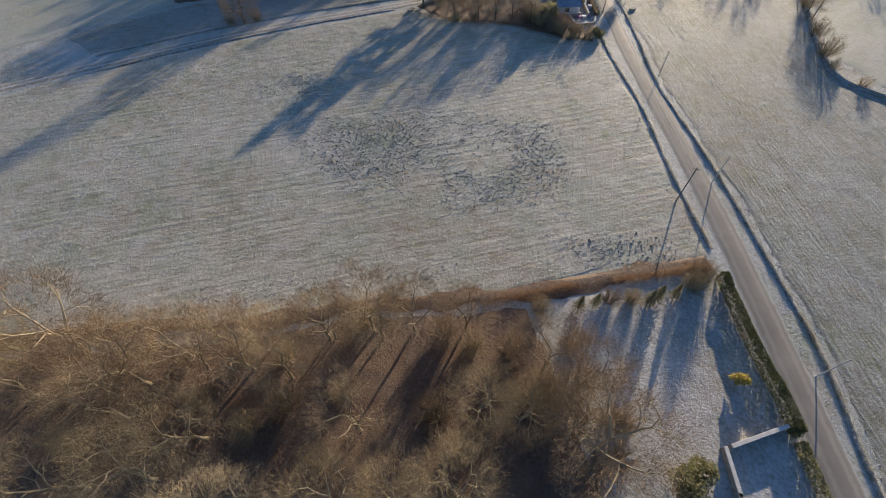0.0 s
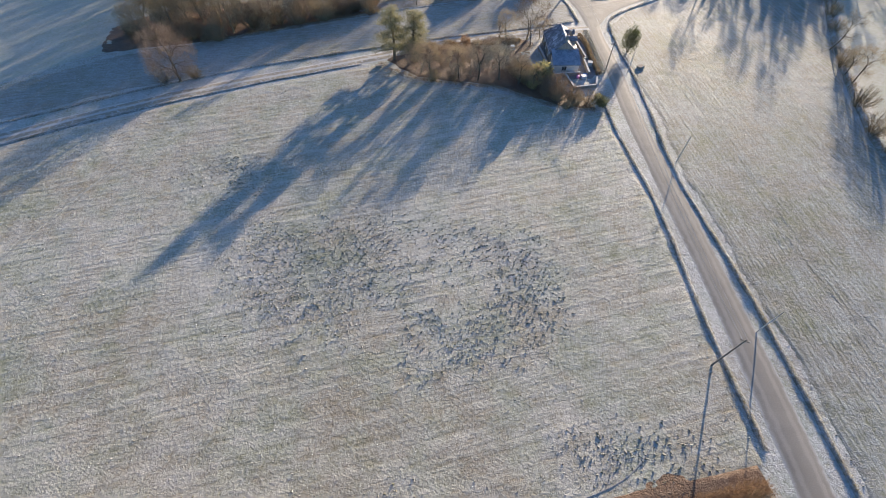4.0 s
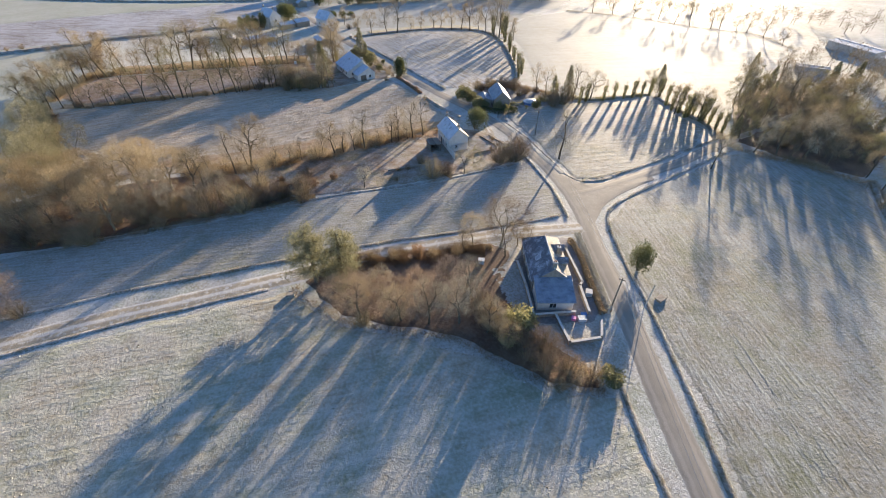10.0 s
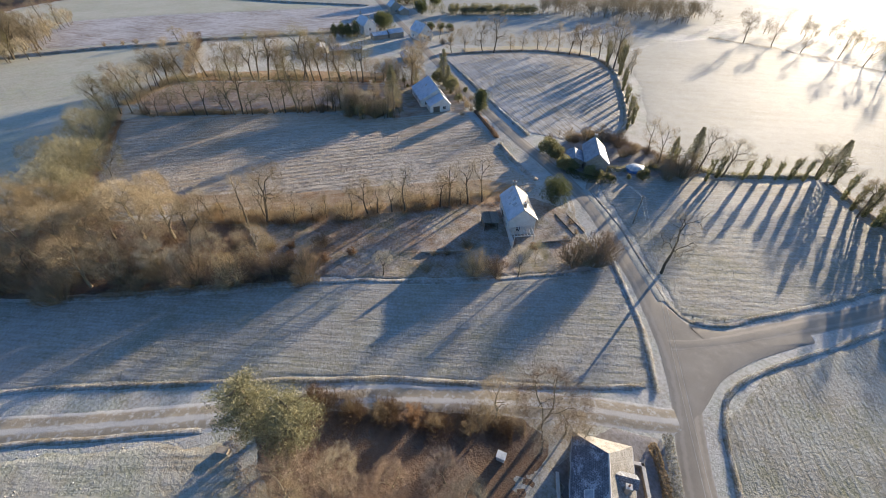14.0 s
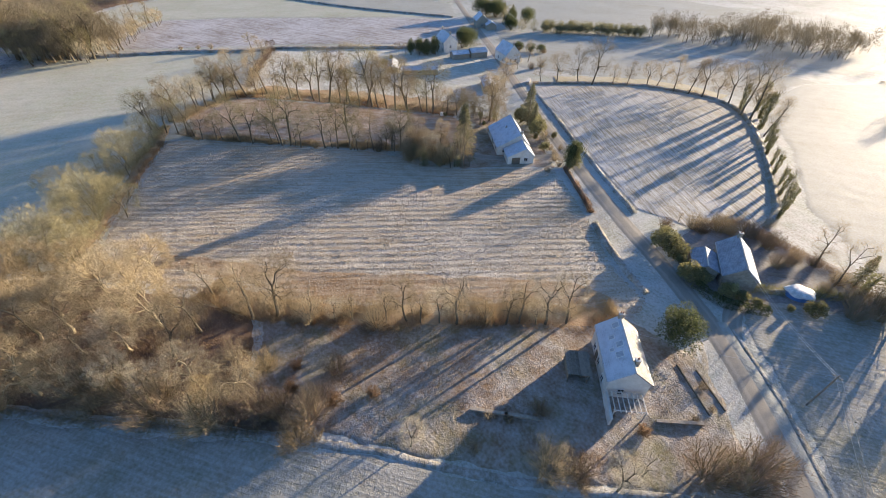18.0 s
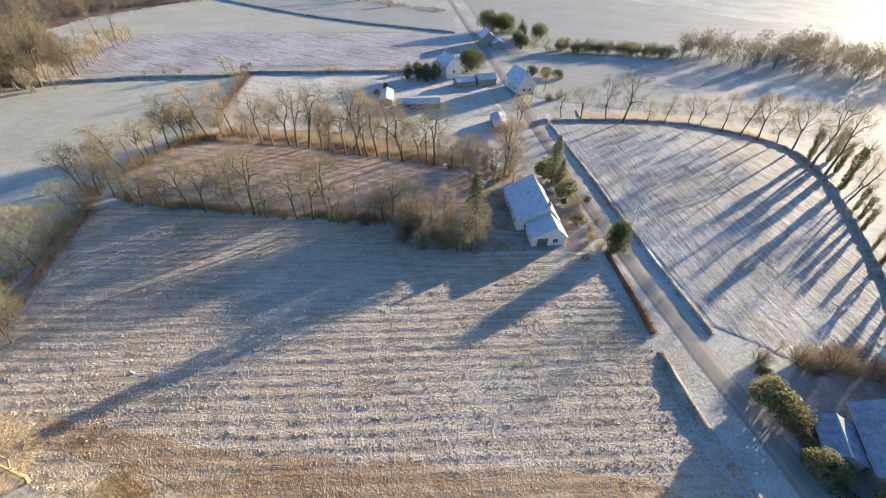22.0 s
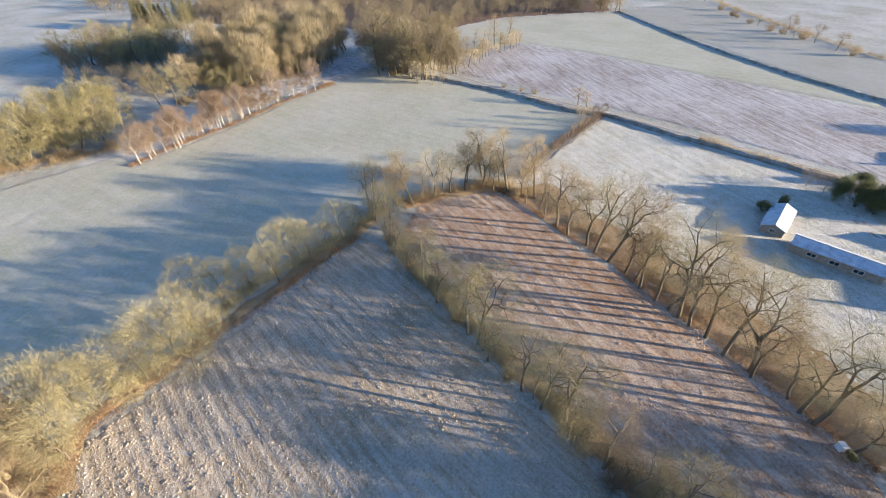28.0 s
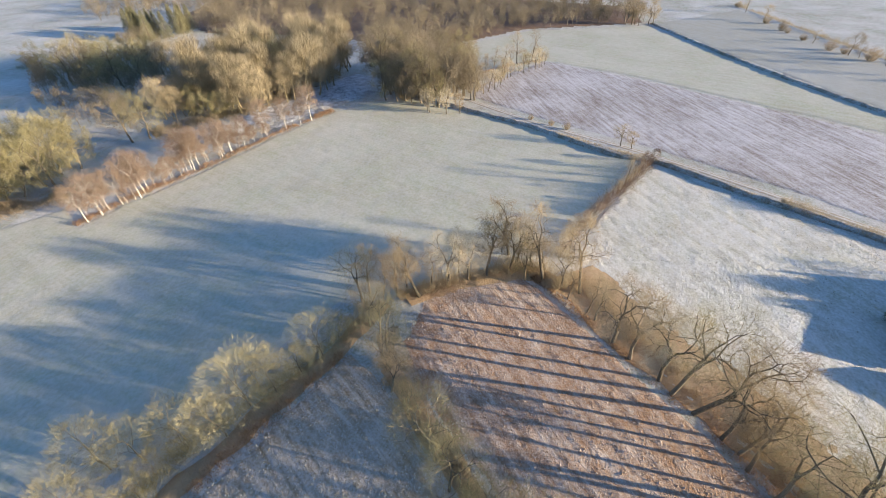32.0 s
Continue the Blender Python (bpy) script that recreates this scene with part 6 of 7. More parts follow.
def far_wood(name, label, poly, gap, high, material, seed, twigs=160, wide=0.16):
    """Distant woodland that nobody could count: stems and lumpy twig crowns in one object of stuff."""
    r = np.random.default_rng(seed)
    poly = np.array(poly, float)
    lo, hi = poly.min(0), poly.max(0)
    n = int((hi[0] - lo[0]) * (hi[1] - lo[1]) / gap ** 2)
    xy = r.uniform(lo, hi, (n, 2))
    xy = xy[inside(poly, xy[:, 0], xy[:, 1])]
    tris = []
    for x, y in xy:
        h = high * r.uniform(0.6, 1.2)
        sp = h * r.uniform(0.28, 0.42)
        lobe = unit(r.normal(size=(6, 3))) * [0.55 * sp, 0.55 * sp, 0.24 * h] + [x, y, h * 0.58]
        d = unit(r.normal(size=(twigs, 3))) * (r.uniform(0.1, 1, (twigs, 1)) ** 0.5)
        q = lobe[r.integers(0, 6, twigs)] + d * [0.55 * sp, 0.55 * sp, h * 0.24]
        w = unit(d * 0.7 + r.normal(0, 0.6, (twigs, 3)) + [0, 0, 0.35])
        tris.append(slivers(q, w, r.uniform(0.07, 0.14, twigs) * h, r.uniform(0.6, 1.4, twigs) * wide, r))
        b = np.array([[x, y, -0.2]] * 2)
        tris.append(slivers(b, unit(np.array([[0.02, 0.03, 1.0], [-0.05, 0.02, 1.0]])), np.array([h * 0.6, h * 0.55]), np.array([0.3, 0.25]), r))
    return tagged(new(name, soup(name, np.concatenate(tris), material)), label, "woodland", kind="stuff")


for i, (pts, w, lab) in enumerate((
        ([(-246, 183), (-233, 193), (-220, 206.5), (-206.5, 218), (-194.5, 227.5), (-182, 237)], 14.0, "orange-brown bracken floor under the oaks"),
        ([(-154, 124), (-162, 119), (-175, 124), (-194, 132), (-216, 141.5), (-228, 146)], 3.6, "brown leaf floor under the willows"),
        ([(-214, 151.5), (-193, 174), (-178, 190.5), (-166, 203), (-153, 207)], 3.6, "brown leaf floor under the tree row"),
        ([(-138, 139.5), (-124.5, 148.5), (-110.5, 165), (-99.5, 181), (-91.5, 191), (-86, 199)], 6.5, "brown bracken floor under the hedge trees"),
        ([(-230, 150), (-237, 159), (-243, 172), (-241, 180)], 5.0, "brown leaf floor at the field corner"))):
    ribbon("verge_%d" % (i + 2), pts, w, 0.15, BRACKEN, lab, "verge", 0.9)


R_BANK = [(50, 16), (44, 31), (37.5, 48), (30.5, 61.5), (22.5, 76), (13.5, 91), (1.5, 110), (-7.5, 129), (-14.8, 144), (-21, 155), (-26, 165), (-28.6, 172), (-28.4, 177), (-25.5, 184), (-17.5, 198), (-5, 220), (0, 228)]
L_BANK = [(20.5, 61), (12, 75.5), (-1, 100), (-9.5, 113), (-15.5, 123), (-18.8, 129)]
bank("bank", R_BANK, 1.0, 0.22, "frosted roadside bank beside a ditch")
bank("bank_2", L_BANK, 1.0, 0.20, "frosted roadside bank of the pasture")
bank("bank_3", [(-37, 167.5), (-40.5, 173), (-46, 180.5), (-54.5, 190), (-58, 193.5)], 1.1, 0.26, "frosted bank between road and field")
bank("bank_4", [(-56, 188), (-65, 177), (-77, 164), (-91, 151), (-103, 138), (-120, 118), (-133, 104.5)], 1.2, 0.20, "low frosted bank below the garden")
bank("bank_5", [(-39, 167.5), (-44, 162.5), (-56, 152), (-69, 141), (-82, 128.5), (-95, 115.5), (-113, 96.5), (-128, 78), (-146, 52)], 1.1, 0.19, "low frosted bank along the track")
bank("bank_6", [(-83, 116.5), (-94, 104.5), (-107, 89.5), (-122, 70.5), (-140, 44)], 1.2, 0.22, "low frosted bank of the pasture")
bank("bank_7", [(-103.5, 230.5), (-116, 237), (-129, 244.5), (-142, 252), (-155, 259.5), (-170, 268), (-185, 276.5)], 1.7, 0.55, "tall earth bank beside the drilled field")
bank("bank_8", [(-107, 219.5), (-101, 215.5), (-93, 211), (-86, 208.5)], 1.6, 0.9, "frosted bank above the road")
bank("bank_9", [(-129, 234), (-120, 228.5), (-110, 222)], 1.3, 0.8, "brown bank above the road", LITTER)
bank("bank_10", [(-73, 214), (-60, 204), (-50, 194.5), (-42, 187), (-37.5, 186)], 1.0, 0.15, "low frosted verge bank")
bank("bank_11", [(-38, 186), (-33.5, 189), (-26, 200), (-18, 212), (-12, 222), (-5, 233)], 1.2, 0.22, "frosted bank of the side road")
bank("bank_12", [(-346, 118), (-334, 144), (-322, 170), (-306, 194), (-303, 208), (-288, 229), (-270, 256.5), (-258, 273)], 1.8, 1.2, "dark hedge bank along the lane")
bank("bank_13", [(-30, 263), (-48, 247), (-58, 243), (-75, 226)], 1.6, 0.7, "hedge bank of the small field")
bank("bank_14", [(-28, 261), (-18, 250), (-9, 241), (-7, 232)], 1.6, 0.7, "hedge bank under lopped trees")
bank("bank_15", [(-186, 279), (-165, 307), (-146, 320), (-127, 323), (-112, 310), (-97, 286), (-84.5, 262), (-82, 250)], 1.8, 0.8, "hedge bank round the drilled field")
bank("bank_16", [(-528, 240), (-442, 267), (-380, 292), (-336, 317), (-312, 332)], 2.2, 1.0, "far dark hedge bank")
bank("bank_17", [(31, 222), (31.5, 195), (34.5, 165), (38.5, 141), (44, 132), (60, 126), (95, 110)], 1.6, 0.7, "hedge bank east of the drilled field")

for i, (pts, w, h, m, d, lab) in enumerate([
        (R_BANK, 0.7, 0.6, TUFT, 59, "frosted grass and stems on the roadside bank"),
        (L_BANK, 0.7, 0.6, TUFT, 59, "frosted grass and stems on the pasture bank"),
        ([(-37, 167.5), (-46, 180.5), (-58, 193.5)], 0.7, 0.7, TUFT, 59, "frosted grass on the bank"),
        ([(-39, 167.5), (-56, 152), (-82, 128.5), (-113, 96.5), (-146, 52)], 0.7, 0.8, TUFT, 41, "frosted grass along the track"),
        ([(-107, 219.5), (-93, 211), (-86, 208.5)], 1.0, 1.3, TUFT, 55, "frosted stems above the road"),
        ([(-103.5, 230.5), (-129, 244.5), (-155, 259.5), (-185, 276.5)], 1.0, 1.0, TUFT, 59, "frosted stems on the tall bank"),
        ([(-38, 186), (-26, 200), (-12, 222), (-5, 233)], 0.8, 0.8, TUFT, 50, "frosted grass of the side road"),
        ([(21, 56.5), (12, 49.5), (0, 40.5), (-11, 31)], 1.8, 2.1, RUSSET, 190, "russet bracken and bramble hedge"),
        ([(-11, 31.5), (-31, 19), (-44, 8), (-60, -1), (-74, -11), (-95, -24)], 3.5, 1.8, TWIG_BROWN, 160, "brown scrub at the wood's edge"),
        ([(-79, 119), (-66, 117), (-54, 120), (-44, 123), (-30, 122), (-20, 125)], 2.2, 1.1, TWIG_BROWN, 70, "tan bramble scrub at the field edge"),
        ([(-76, 129), (-67, 134.8), (-58, 141.5), (-50, 147)], 5.0, 2.4, TWIG_BROWN, 420, "russet bramble beside the track"),
        ([(-74, 131), (-66, 136.5), (-57, 143), (-49, 149)], 3.0, 1.4, SCRUB_TAN, 200, "tan dead grass beside the track"),
        ([(-80, -22), (-60, -12), (-40, -2), (-22, 8), (-8, 18), (2, 26)], 13.0, 0.8, TWIG_BROWN, 200, "brown bramble under the south wood"),
        ([(-96, -22), (-74, -8), (-60, 2), (-44, 11), (-31, 21.5), (-11, 34.5), (0, 43.5), (12, 53)], 7.0, 0.5, TWIG_BROWN, 90, "brown dead grass at the wood's edge"),
        ([(-70, -24), (-45, -12), (-20, 2), (0, 14), (8, 20)], 12.0, 0.8, RUSSET, 220, "russet bramble under the south wood"),
        ([(-133, 105), (-120, 119), (-103, 139), (-97, 146)], 3.0, 1.8, SCRUB_TAN, 80, "tan scrub under the copse"),
        ([(-150, 100), (-140, 112), (-125, 130), (-110, 148)], 12.0, 1.6, RUSSET, 150, "russet bracken under the copse"),
        ([(-152, 108), (-142, 118), (-129, 132), (-118, 142)], 13.0, 1.8, TWIG_BROWN, 150, "brown brush under the copse"),
        ([(-137, 138.5), (-123, 147.5), (-109, 164), (-98, 180), (-90, 190), (-84, 199)], 3.6, 1.9, RUSSET, 120, "russet bracken along the hedge trees"),
        ([(-137, 137), (-123, 146.5), (-109, 163), (-98, 179)], 3.0, 3.4, SCRUB_TAN, 70, "tan hedge stems"),
        ([(-138, 141), (-125, 149), (-111.5, 165.5), (-100.5, 181.5), (-92, 192), (-87, 200)], 6.0, 2.2, TWIG, 260, "tan brush spreading into the tilled field"),
        ([(-152, 125), (-160, 119.5), (-174, 125.5), (-193, 133.5), (-215, 142.5)], 2.6, 1.3, RUSSET, 90, "russet bracken under the willows"),
        ([(-212, 152), (-192, 174), (-178, 190), (-166, 203), (-152, 208)], 2.6, 1.6, SCRUB_TAN, 90, "tan scrub under the tree row"),
        ([(-158, 120), (-164, 116.5), (-175, 122.5), (-190, 126), (-203, 132.5), (-216, 140), (-228, 145)], 3.6, 2.2, TWIG_GOLD, 120, "dense pale brush of the west hedge"),
        ([(-212, 153), (-192, 175), (-178, 190.5), (-166, 203.5)], 3.4, 2.6, TWIG, 150, "tan brush of the hedge between the fields"),
        ([(-230, 148), (-238, 160), (-245, 173), (-240, 181)], 4.0, 5.0, TWIG, 120, "tan brush at the field corner"),
        ([(-242, 174), (-230, 187), (-215, 201), (-201, 213), (-190, 221.5), (-178, 231)], 2.4, 1.2, RUSSET, 110, "russet bracken under the oaks"),
        ([(-244, 182), (-232, 192), (-218, 205), (-204, 216.5), (-192, 226), (-181, 235)], 6.0, 1.8, SCRUB_TAN, 170, "tan bracken north of the oaks"),
        ([(-244, 180), (-232, 190), (-218, 203), (-204, 214.5), (-192, 224)], 4.0, 1.3, RUSSET, 90, "russet bracken north of the oaks"),
        ([(-231, 151), (-238, 161), (-245, 173), (-240, 181)], 2.4, 1.4, RUSSET, 80, "russet bracken at the field corner"),
        ([(-303, 207), (-283, 196), (-265, 186), (-250, 180)], 3.4, 5.0, TWIG_RED, 60, "thin reddish hedge of saplings"),
        ([(-236, 60), (-250, 63.5), (-269, 71), (-296, 79), (-323, 90)], 3.0, 2.0, RUSSET, 90, "russet scrub under the birches"),
        ([(-129, 234), (-120, 228.5), (-110, 222)], 1.5, 1.8, RUSSET, 90, "russet hedge above the road"),
        ([(-346, 118), (-322, 170), (-303, 208), (-288, 229), (-258, 273)], 1.8, 1.7, SCRUB_TAN, 40, "brown hedge along the lane"),
        ([(-285, 236), (-275, 251), (-264, 268)], 3.0, 4.0, TWIG_GREY, 60, "grey bare hedge along the lane"),
        ([(-186, 279), (-165, 307), (-146, 320), (-127, 323), (-112, 310)], 2.6, 2.0, SCRUB_TAN, 70, "tan hedge behind the drilled field"),
        ([(-112, 310), (-97, 286), (-84.5, 262), (-82, 250)], 2.2, 1.8, TWIG_GREY, 60, "grey hedge of the drilled field"),
        ([(-30, 263), (-48, 247), (-58, 243), (-75, 226)], 2.4, 2.4, OLIVE, 80, "olive hedge of the small field"),
        ([(-28, 261), (-18, 250), (-9, 241), (-4, 232)], 2.2, 1.6, SCRUB_TAN, 60, "tan hedge under lopped trees"),
        ([(-92, 236), (-88, 246), (-80, 246), (-70, 246), (-60, 243)], 4.0, 1.7, TWIG_BROWN, 110, "brown brush behind the cottage"),
        ([(31, 222), (31.5, 195), (34.5, 165), (38.5, 141), (44, 132), (60, 126), (95, 110)], 2.0, 2.0, SCRUB_TAN, 50, "brown hedge east of the field"),
        ([(-3, 228), (4, 225), (16, 224), (29, 219), (33, 212)], 4.0, 2.6, SCRUB_TAN, 90, "scrub at the edge of the east wood"),
        ([(-528, 240), (-442, 267), (-380, 292), (-336, 317), (-312, 332)], 1.8, 1.8, SCRUB_TAN, 20, "far brown hedge"),
        ([(-620, 322), (-540, 332), (-476, 340), (-405, 354), (-370, 366)], 3.0, 4.0, TWIG_GREY, 40, "far hedge with small trees"),
        ([(-362, 138), (-385, 140), (-414, 166)], 3.0, 1.5, RUSSET, 50, "russet strip along the plough"),
        ([(-100, 402), (-60, 400), (-20, 390), (10, 386), (26, 362)], 2.4, 2.0, TWIG_GREY, 30, "far hedge behind the white field"),
        ([(-216, 4), (-228, 24), (-240, 38), (-248, 44)], 9.0, 4.5, SCRUB_TAN, 220, "brown thicket of the west wood"),
        ([(-288, 36), (-306, 48), (-328, 60), (-350, 68), (-372, 66)], 11.0, 3.5, TWIG_FAR, 260, "brown willow thicket"),
        ([(-342, 112), (-350, 120), (-366, 116), (-378, 120)], 7.0, 4.0, SCRUB_TAN, 160, "brown thicket of the north-west clump"),
        ([(-300, 70), (-320, 80), (-345, 98), (-365, 105)], 12.0, 1.6, TUFT, 80, "frosted reeds of the wet ground")]):
    hedge("undergrowth" if h < 1.5 else "hedgerow", lab, pts, w, h, m, d, 0.06 if m is TUFT else 0.03 if "south" in lab or "wood's" in lab or "bramble hedge" in lab else 0.06, 0.0 if m is not TUFT else 0.12, seed=i, category="undergrowth" if h < 1.5 else "hedge")
clipped_hedge("clipped_hedge", "clipped dark green hedge beside the road", [(22.6, 55), (27.6, 45), (32.6, 37), (34.5, 33)], 1.3, 2.0, EVERGREEN, 800, 0.15)
clipped_hedge("clipped_hedge", "clipped frosted hedge beside the road", [(35, 32), (38, 26), (43, 16)], 1.0, 1.5, OLIVE, 600, 0.15)
clipped_hedge("clipped_hedge", "low tan hedge beside the house", [(-34.5, 158.8), (-31, 154.5), (-28, 148.5), (-25.5, 144), (-23.5, 140.5)], 0.9, 1.0, SCRUB_TAN, 260)
clipped_hedge("clipped_hedge", "frost-white hedge along the road", [(-33.5, 161.5), (-30.5, 156.5), (-26.5, 149), (-22.5, 141.5)], 1.0, 1.1, TUFT, 260)
clipped_hedge("clipped_hedge", "dark hedge of the cottage drive", [(-82, 218), (-76, 217.5), (-70, 222)], 1.6, 1.6, EVERGREEN, 240)
far_wood("far_woodland", "distant bare woodland on the western slope", [(-440, -60), (-450, 0), (-470, 50), (-600, 60), (-640, -60), (-600, -160), (-480, -120)], 7.5, 13, TWIG_FAR, 3, 150, 0.22)
far_wood("woodland", "dense bare wood at the meadow's edge", [(-214, -6), (-218, 8), (-230, 22), (-250, 32), (-264, 28), (-262, 10), (-240, -20)], 5.0, 9, TWIG_FAR, 8, 420, 0.09)
far_wood("woodland", "dense tan wood on wet ground", [(-302, 30), (-312, 52), (-330, 60), (-352, 68), (-386, 70), (-394, 40), (-350, 12), (-316, 14)], 5.5, 12, TWIG, 9, 420, 0.10)
far_wood("woodland", "brown thicket behind the clearing", [(-284, 4), (-300, 26), (-316, 12), (-352, 8), (-372, -40), (-372, -72), (-344, -92), (-322, -58), (-300, -28)], 6.0, 9, TWIG_FAR, 10, 380, 0.10)
far_wood("far_woodland", "distant brown woodland behind the meadow", [(-398, 70), (-392, 100), (-384, 124), (-437, 112), (-492, 152), (-530, 236), (-600, 240), (-620, 70), (-470, 56)], 6.6, 12, TWIG_FAR, 4, 170, 0.2)
far_wood("shelter_belt", "dark evergreen belt behind the hamlet", [(-246, 348), (-226, 366), (-203, 388), (-208, 395), (-230, 376), (-252, 356)], 1.7, 5.6, NEEDLE, 11, 280, 0.14)
far_wood("far_woodland", "grey misty wood beyond the belt", [(-203, 388), (-150, 410), (-120, 420), (-118, 460), (-170, 470), (-212, 402)], 4.6, 11, TWIG_FAR, 12, 220, 0.16)
far_wood("far_woodland", "far grey woods on the western slope", [(-450, -170), (-520, -250), (-640, -240), (-640, -160), (-500, -130)], 8.5, 13, TWIG_FAR, 13, 120, 0.25)
far_wood("far_woodland", "grey woodland east of the white field", [(44, 232), (42, 262), (34, 310), (20, 330), (40, 345), (80, 330), (90, 250)], 8.0, 12, TWIG_FAR, 5, 260, 0.12)
far_wood("woodland", "dense grey wood east of the side road", [(1, 232), (10, 228), (30, 224), (38, 246), (37, 290), (12, 300), (0, 272)], 4.2, 8.5, TWIG_FAR, 15, 300, 0.08)
far_wood("far_woodland", "misty tree line in the sun", [(-110, 436), (60, 410), (80, 430), (-100, 462)], 10.0, 10, TWIG_FAR, 8, 200, 0.14)


# ---- buildings ----
def slab(name, pts, thick, material, parent, label=""):
    """A sloping roof face of real thickness from its corner points, with slate courses along its eave."""
    p = [Vector(q) for q in pts]
    n = (p[1] - p[0]).cross(p[2] - p[0]).normalized()
    if n.z < 0:
        p.reverse()
        n = -n
    vs = p + [q - n * thick for q in p]
    k = len(p)
    fs = [tuple(range(k)), tuple(reversed(range(k, 2 * k)))] + [(i, i + k, (i + 1) % k + k, (i + 1) % k) for i in range(k)]
    me = mesh_of(name, vs, fs, material)
    along = Vector((n.y, -n.x, 0)).normalized() if n.xy.length > 1e-4 else Vector((1, 0, 0))
    up = n.cross(along)
    lay = me.uv_layers.new(name="UVMap")
    for lp in me.loops:
        q = me.vertices[lp.vertex_index].co
        lay.data[lp.index].uv = (q.dot(along), q.dot(up))
    return under(name, me, parent, label)


def window(parent, x, y, z, w, h, face, shutter=False):
    """A framed pane on a wall. face: the outward way, 'x', '-x', 'y' or '-y'. It stands in a reveal of the frame."""
    turn = {"-y": 0, "x": 90, "y": 180, "-x": -90}[face]
    m = pose(x, y, z, 0, 0, turn)
    f = box("window", (-w / 2 - 0.08, -0.07, -h / 2 - 0.08), (-w / 2, 0.05, h / 2 + 0.08), FRAME, parent, "white framed window", 0.01, m)
    for lo, hi in (((w / 2, -0.07, -h / 2 - 0.08), (w / 2 + 0.08, 0.05, h / 2 + 0.08)), ((-w / 2, -0.07, h / 2), (w / 2, 0.05, h / 2 + 0.08)), ((-0.03, -0.06, -h / 2), (0.03, 0.04, h / 2))):
        box("frame_bar", lo, hi, FRAME, f, "", 0.01, m)
    box("window_sill", (-w / 2 - 0.14, -0.14, -h / 2 - 0.10), (w / 2 + 0.14, 0.05, -h / 2), CAP, f, "", 0.01, m)
    box("pane", (-w / 2, -0.015, -h / 2), (w / 2, 0.01, h / 2), GLASS, f, "dark glass pane", 0, m)
    return f


def chimney(parent, x, y, z, w=0.7, d=0.55, h=1.3, material=None, pots=2):
    c = box("chimney", (x - d / 2, y - w / 2, z - 0.8), (x + d / 2, y + w / 2, z + h), material or WALL_STONE, parent, "brick chimney stack", 0.03)
    box("chimney_cap", (x - d / 2 - 0.08, y - w / 2 - 0.08, z + h), (x + d / 2 + 0.08, y + w / 2 + 0.08, z + h + 0.12), CAP, c, "", 0.02)
    for k in range(pots):
        yy = y + (k - (pots - 1) / 2) * 0.34
        rod("chimney_pot", (x, yy, z + h + 0.12), (x, yy, z + h + 0.5), 0.12, 0.1, BRICK, c)
    return c


def house(name, label, x, y, turn, length, width, eave, ridge, wall=None, roofs=(None, None), hip=(0.0, 0.0), stacks=(), panes=(), doors=(), lights=(), over=0.3, category="house", shift=0.0, open_side=False):
    """A gabled building; local x runs along the ridge. hip: by how much the roof is hipped at -x and +x. roofs: materials at +y and -y."""
    top = new(name)
    top.matrix_basis = pose(x, y, 0, 0, 0, turn)
    tagged(top, label, category)
    wall = wall or WALL_WHITE
    L, W, t = length / 2, width / 2, 0.35
    low = lambda e: e if e else 0
    if not open_side:
        box("wall", (-L, W - t, -0.2), (L, W, eave), wall, top, "long side wall", 0.02)
        box("wall", (-L, -W, -0.2), (L, -W + t, eave), wall, top, "long side wall", 0.02)
    else:
        box("wall", (-L, W - t, -0.2), (L, W, eave), wall, top, "back wall", 0.02)
        for k in range(5):
            xx = -L + 0.2 + k * (2 * L - 0.4) / 4
            box("post", (xx - 0.1, -W, -0.2), (xx + 0.1, -W + 0.2, eave), WOOD, top, "timber post", 0.02)
    pitch = (ridge - eave) / W
    for sgn, hp in ((-1, hip[0]), (1, hip[1])):
        bm = bmesh.new()
        peak = ridge - 0.12 if hp == 0 else eave
        shape = [(-W + t, -0.2), (W - t, -0.2), (W - t, eave - 0.02)] + ([(shift, peak)] if hp == 0 else []) + [(-W + t, eave - 0.02)]
        a = [bm.verts.new((sgn * L, q[0], q[1])) for q in shape]
        b = [bm.verts.new((sgn * (L - t), q[0], q[1])) for q in shape]
        bm.faces.new(a); bm.faces.new(b[::-1])
        for i in range(len(a)):
            bm.faces.new((a[i], b[i], b[(i + 1) % len(a)], a[(i + 1) % len(a)]))
        bmesh.ops.recalc_face_normals(bm, faces=bm.faces)
        part("gable_wall", bm, wall, top, "end wall")
    o = over
    drop = o * pitch
    x0, x1 = -L - o * 0.6, L + o * 0.6
    r0, r1 = x0 + hip[0], x1 - hip[1]
    for sgn, mat in ((1, roofs[0]), (-1, roofs[1])):
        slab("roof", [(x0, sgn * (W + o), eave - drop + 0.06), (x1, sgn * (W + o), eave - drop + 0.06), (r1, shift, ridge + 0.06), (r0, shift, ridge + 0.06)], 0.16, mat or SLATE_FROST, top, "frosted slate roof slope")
        rod("gutter", (x0 + 0.1, sgn * (W + o + 0.05), eave - drop - 0.06), (x1 - 0.1, sgn * (W + o + 0.05), eave - drop - 0.06), 0.07, 0.07, STEEL, top, "metal gutter", 6)
    for sgn, hp, xe, rr in ((-1, hip[0], x0, r0), (1, hip[1], x1, r1)):
        if hp:
            slab("hip_roof", [(xe, W + o, eave - drop + 0.07), (xe, -W - o, eave - drop + 0.07), (rr, shift, ridge + 0.07)], 0.16, (roofs[1] if sgn > 0 else roofs[0]) or SLATE_FROST, top, "hipped roof end")
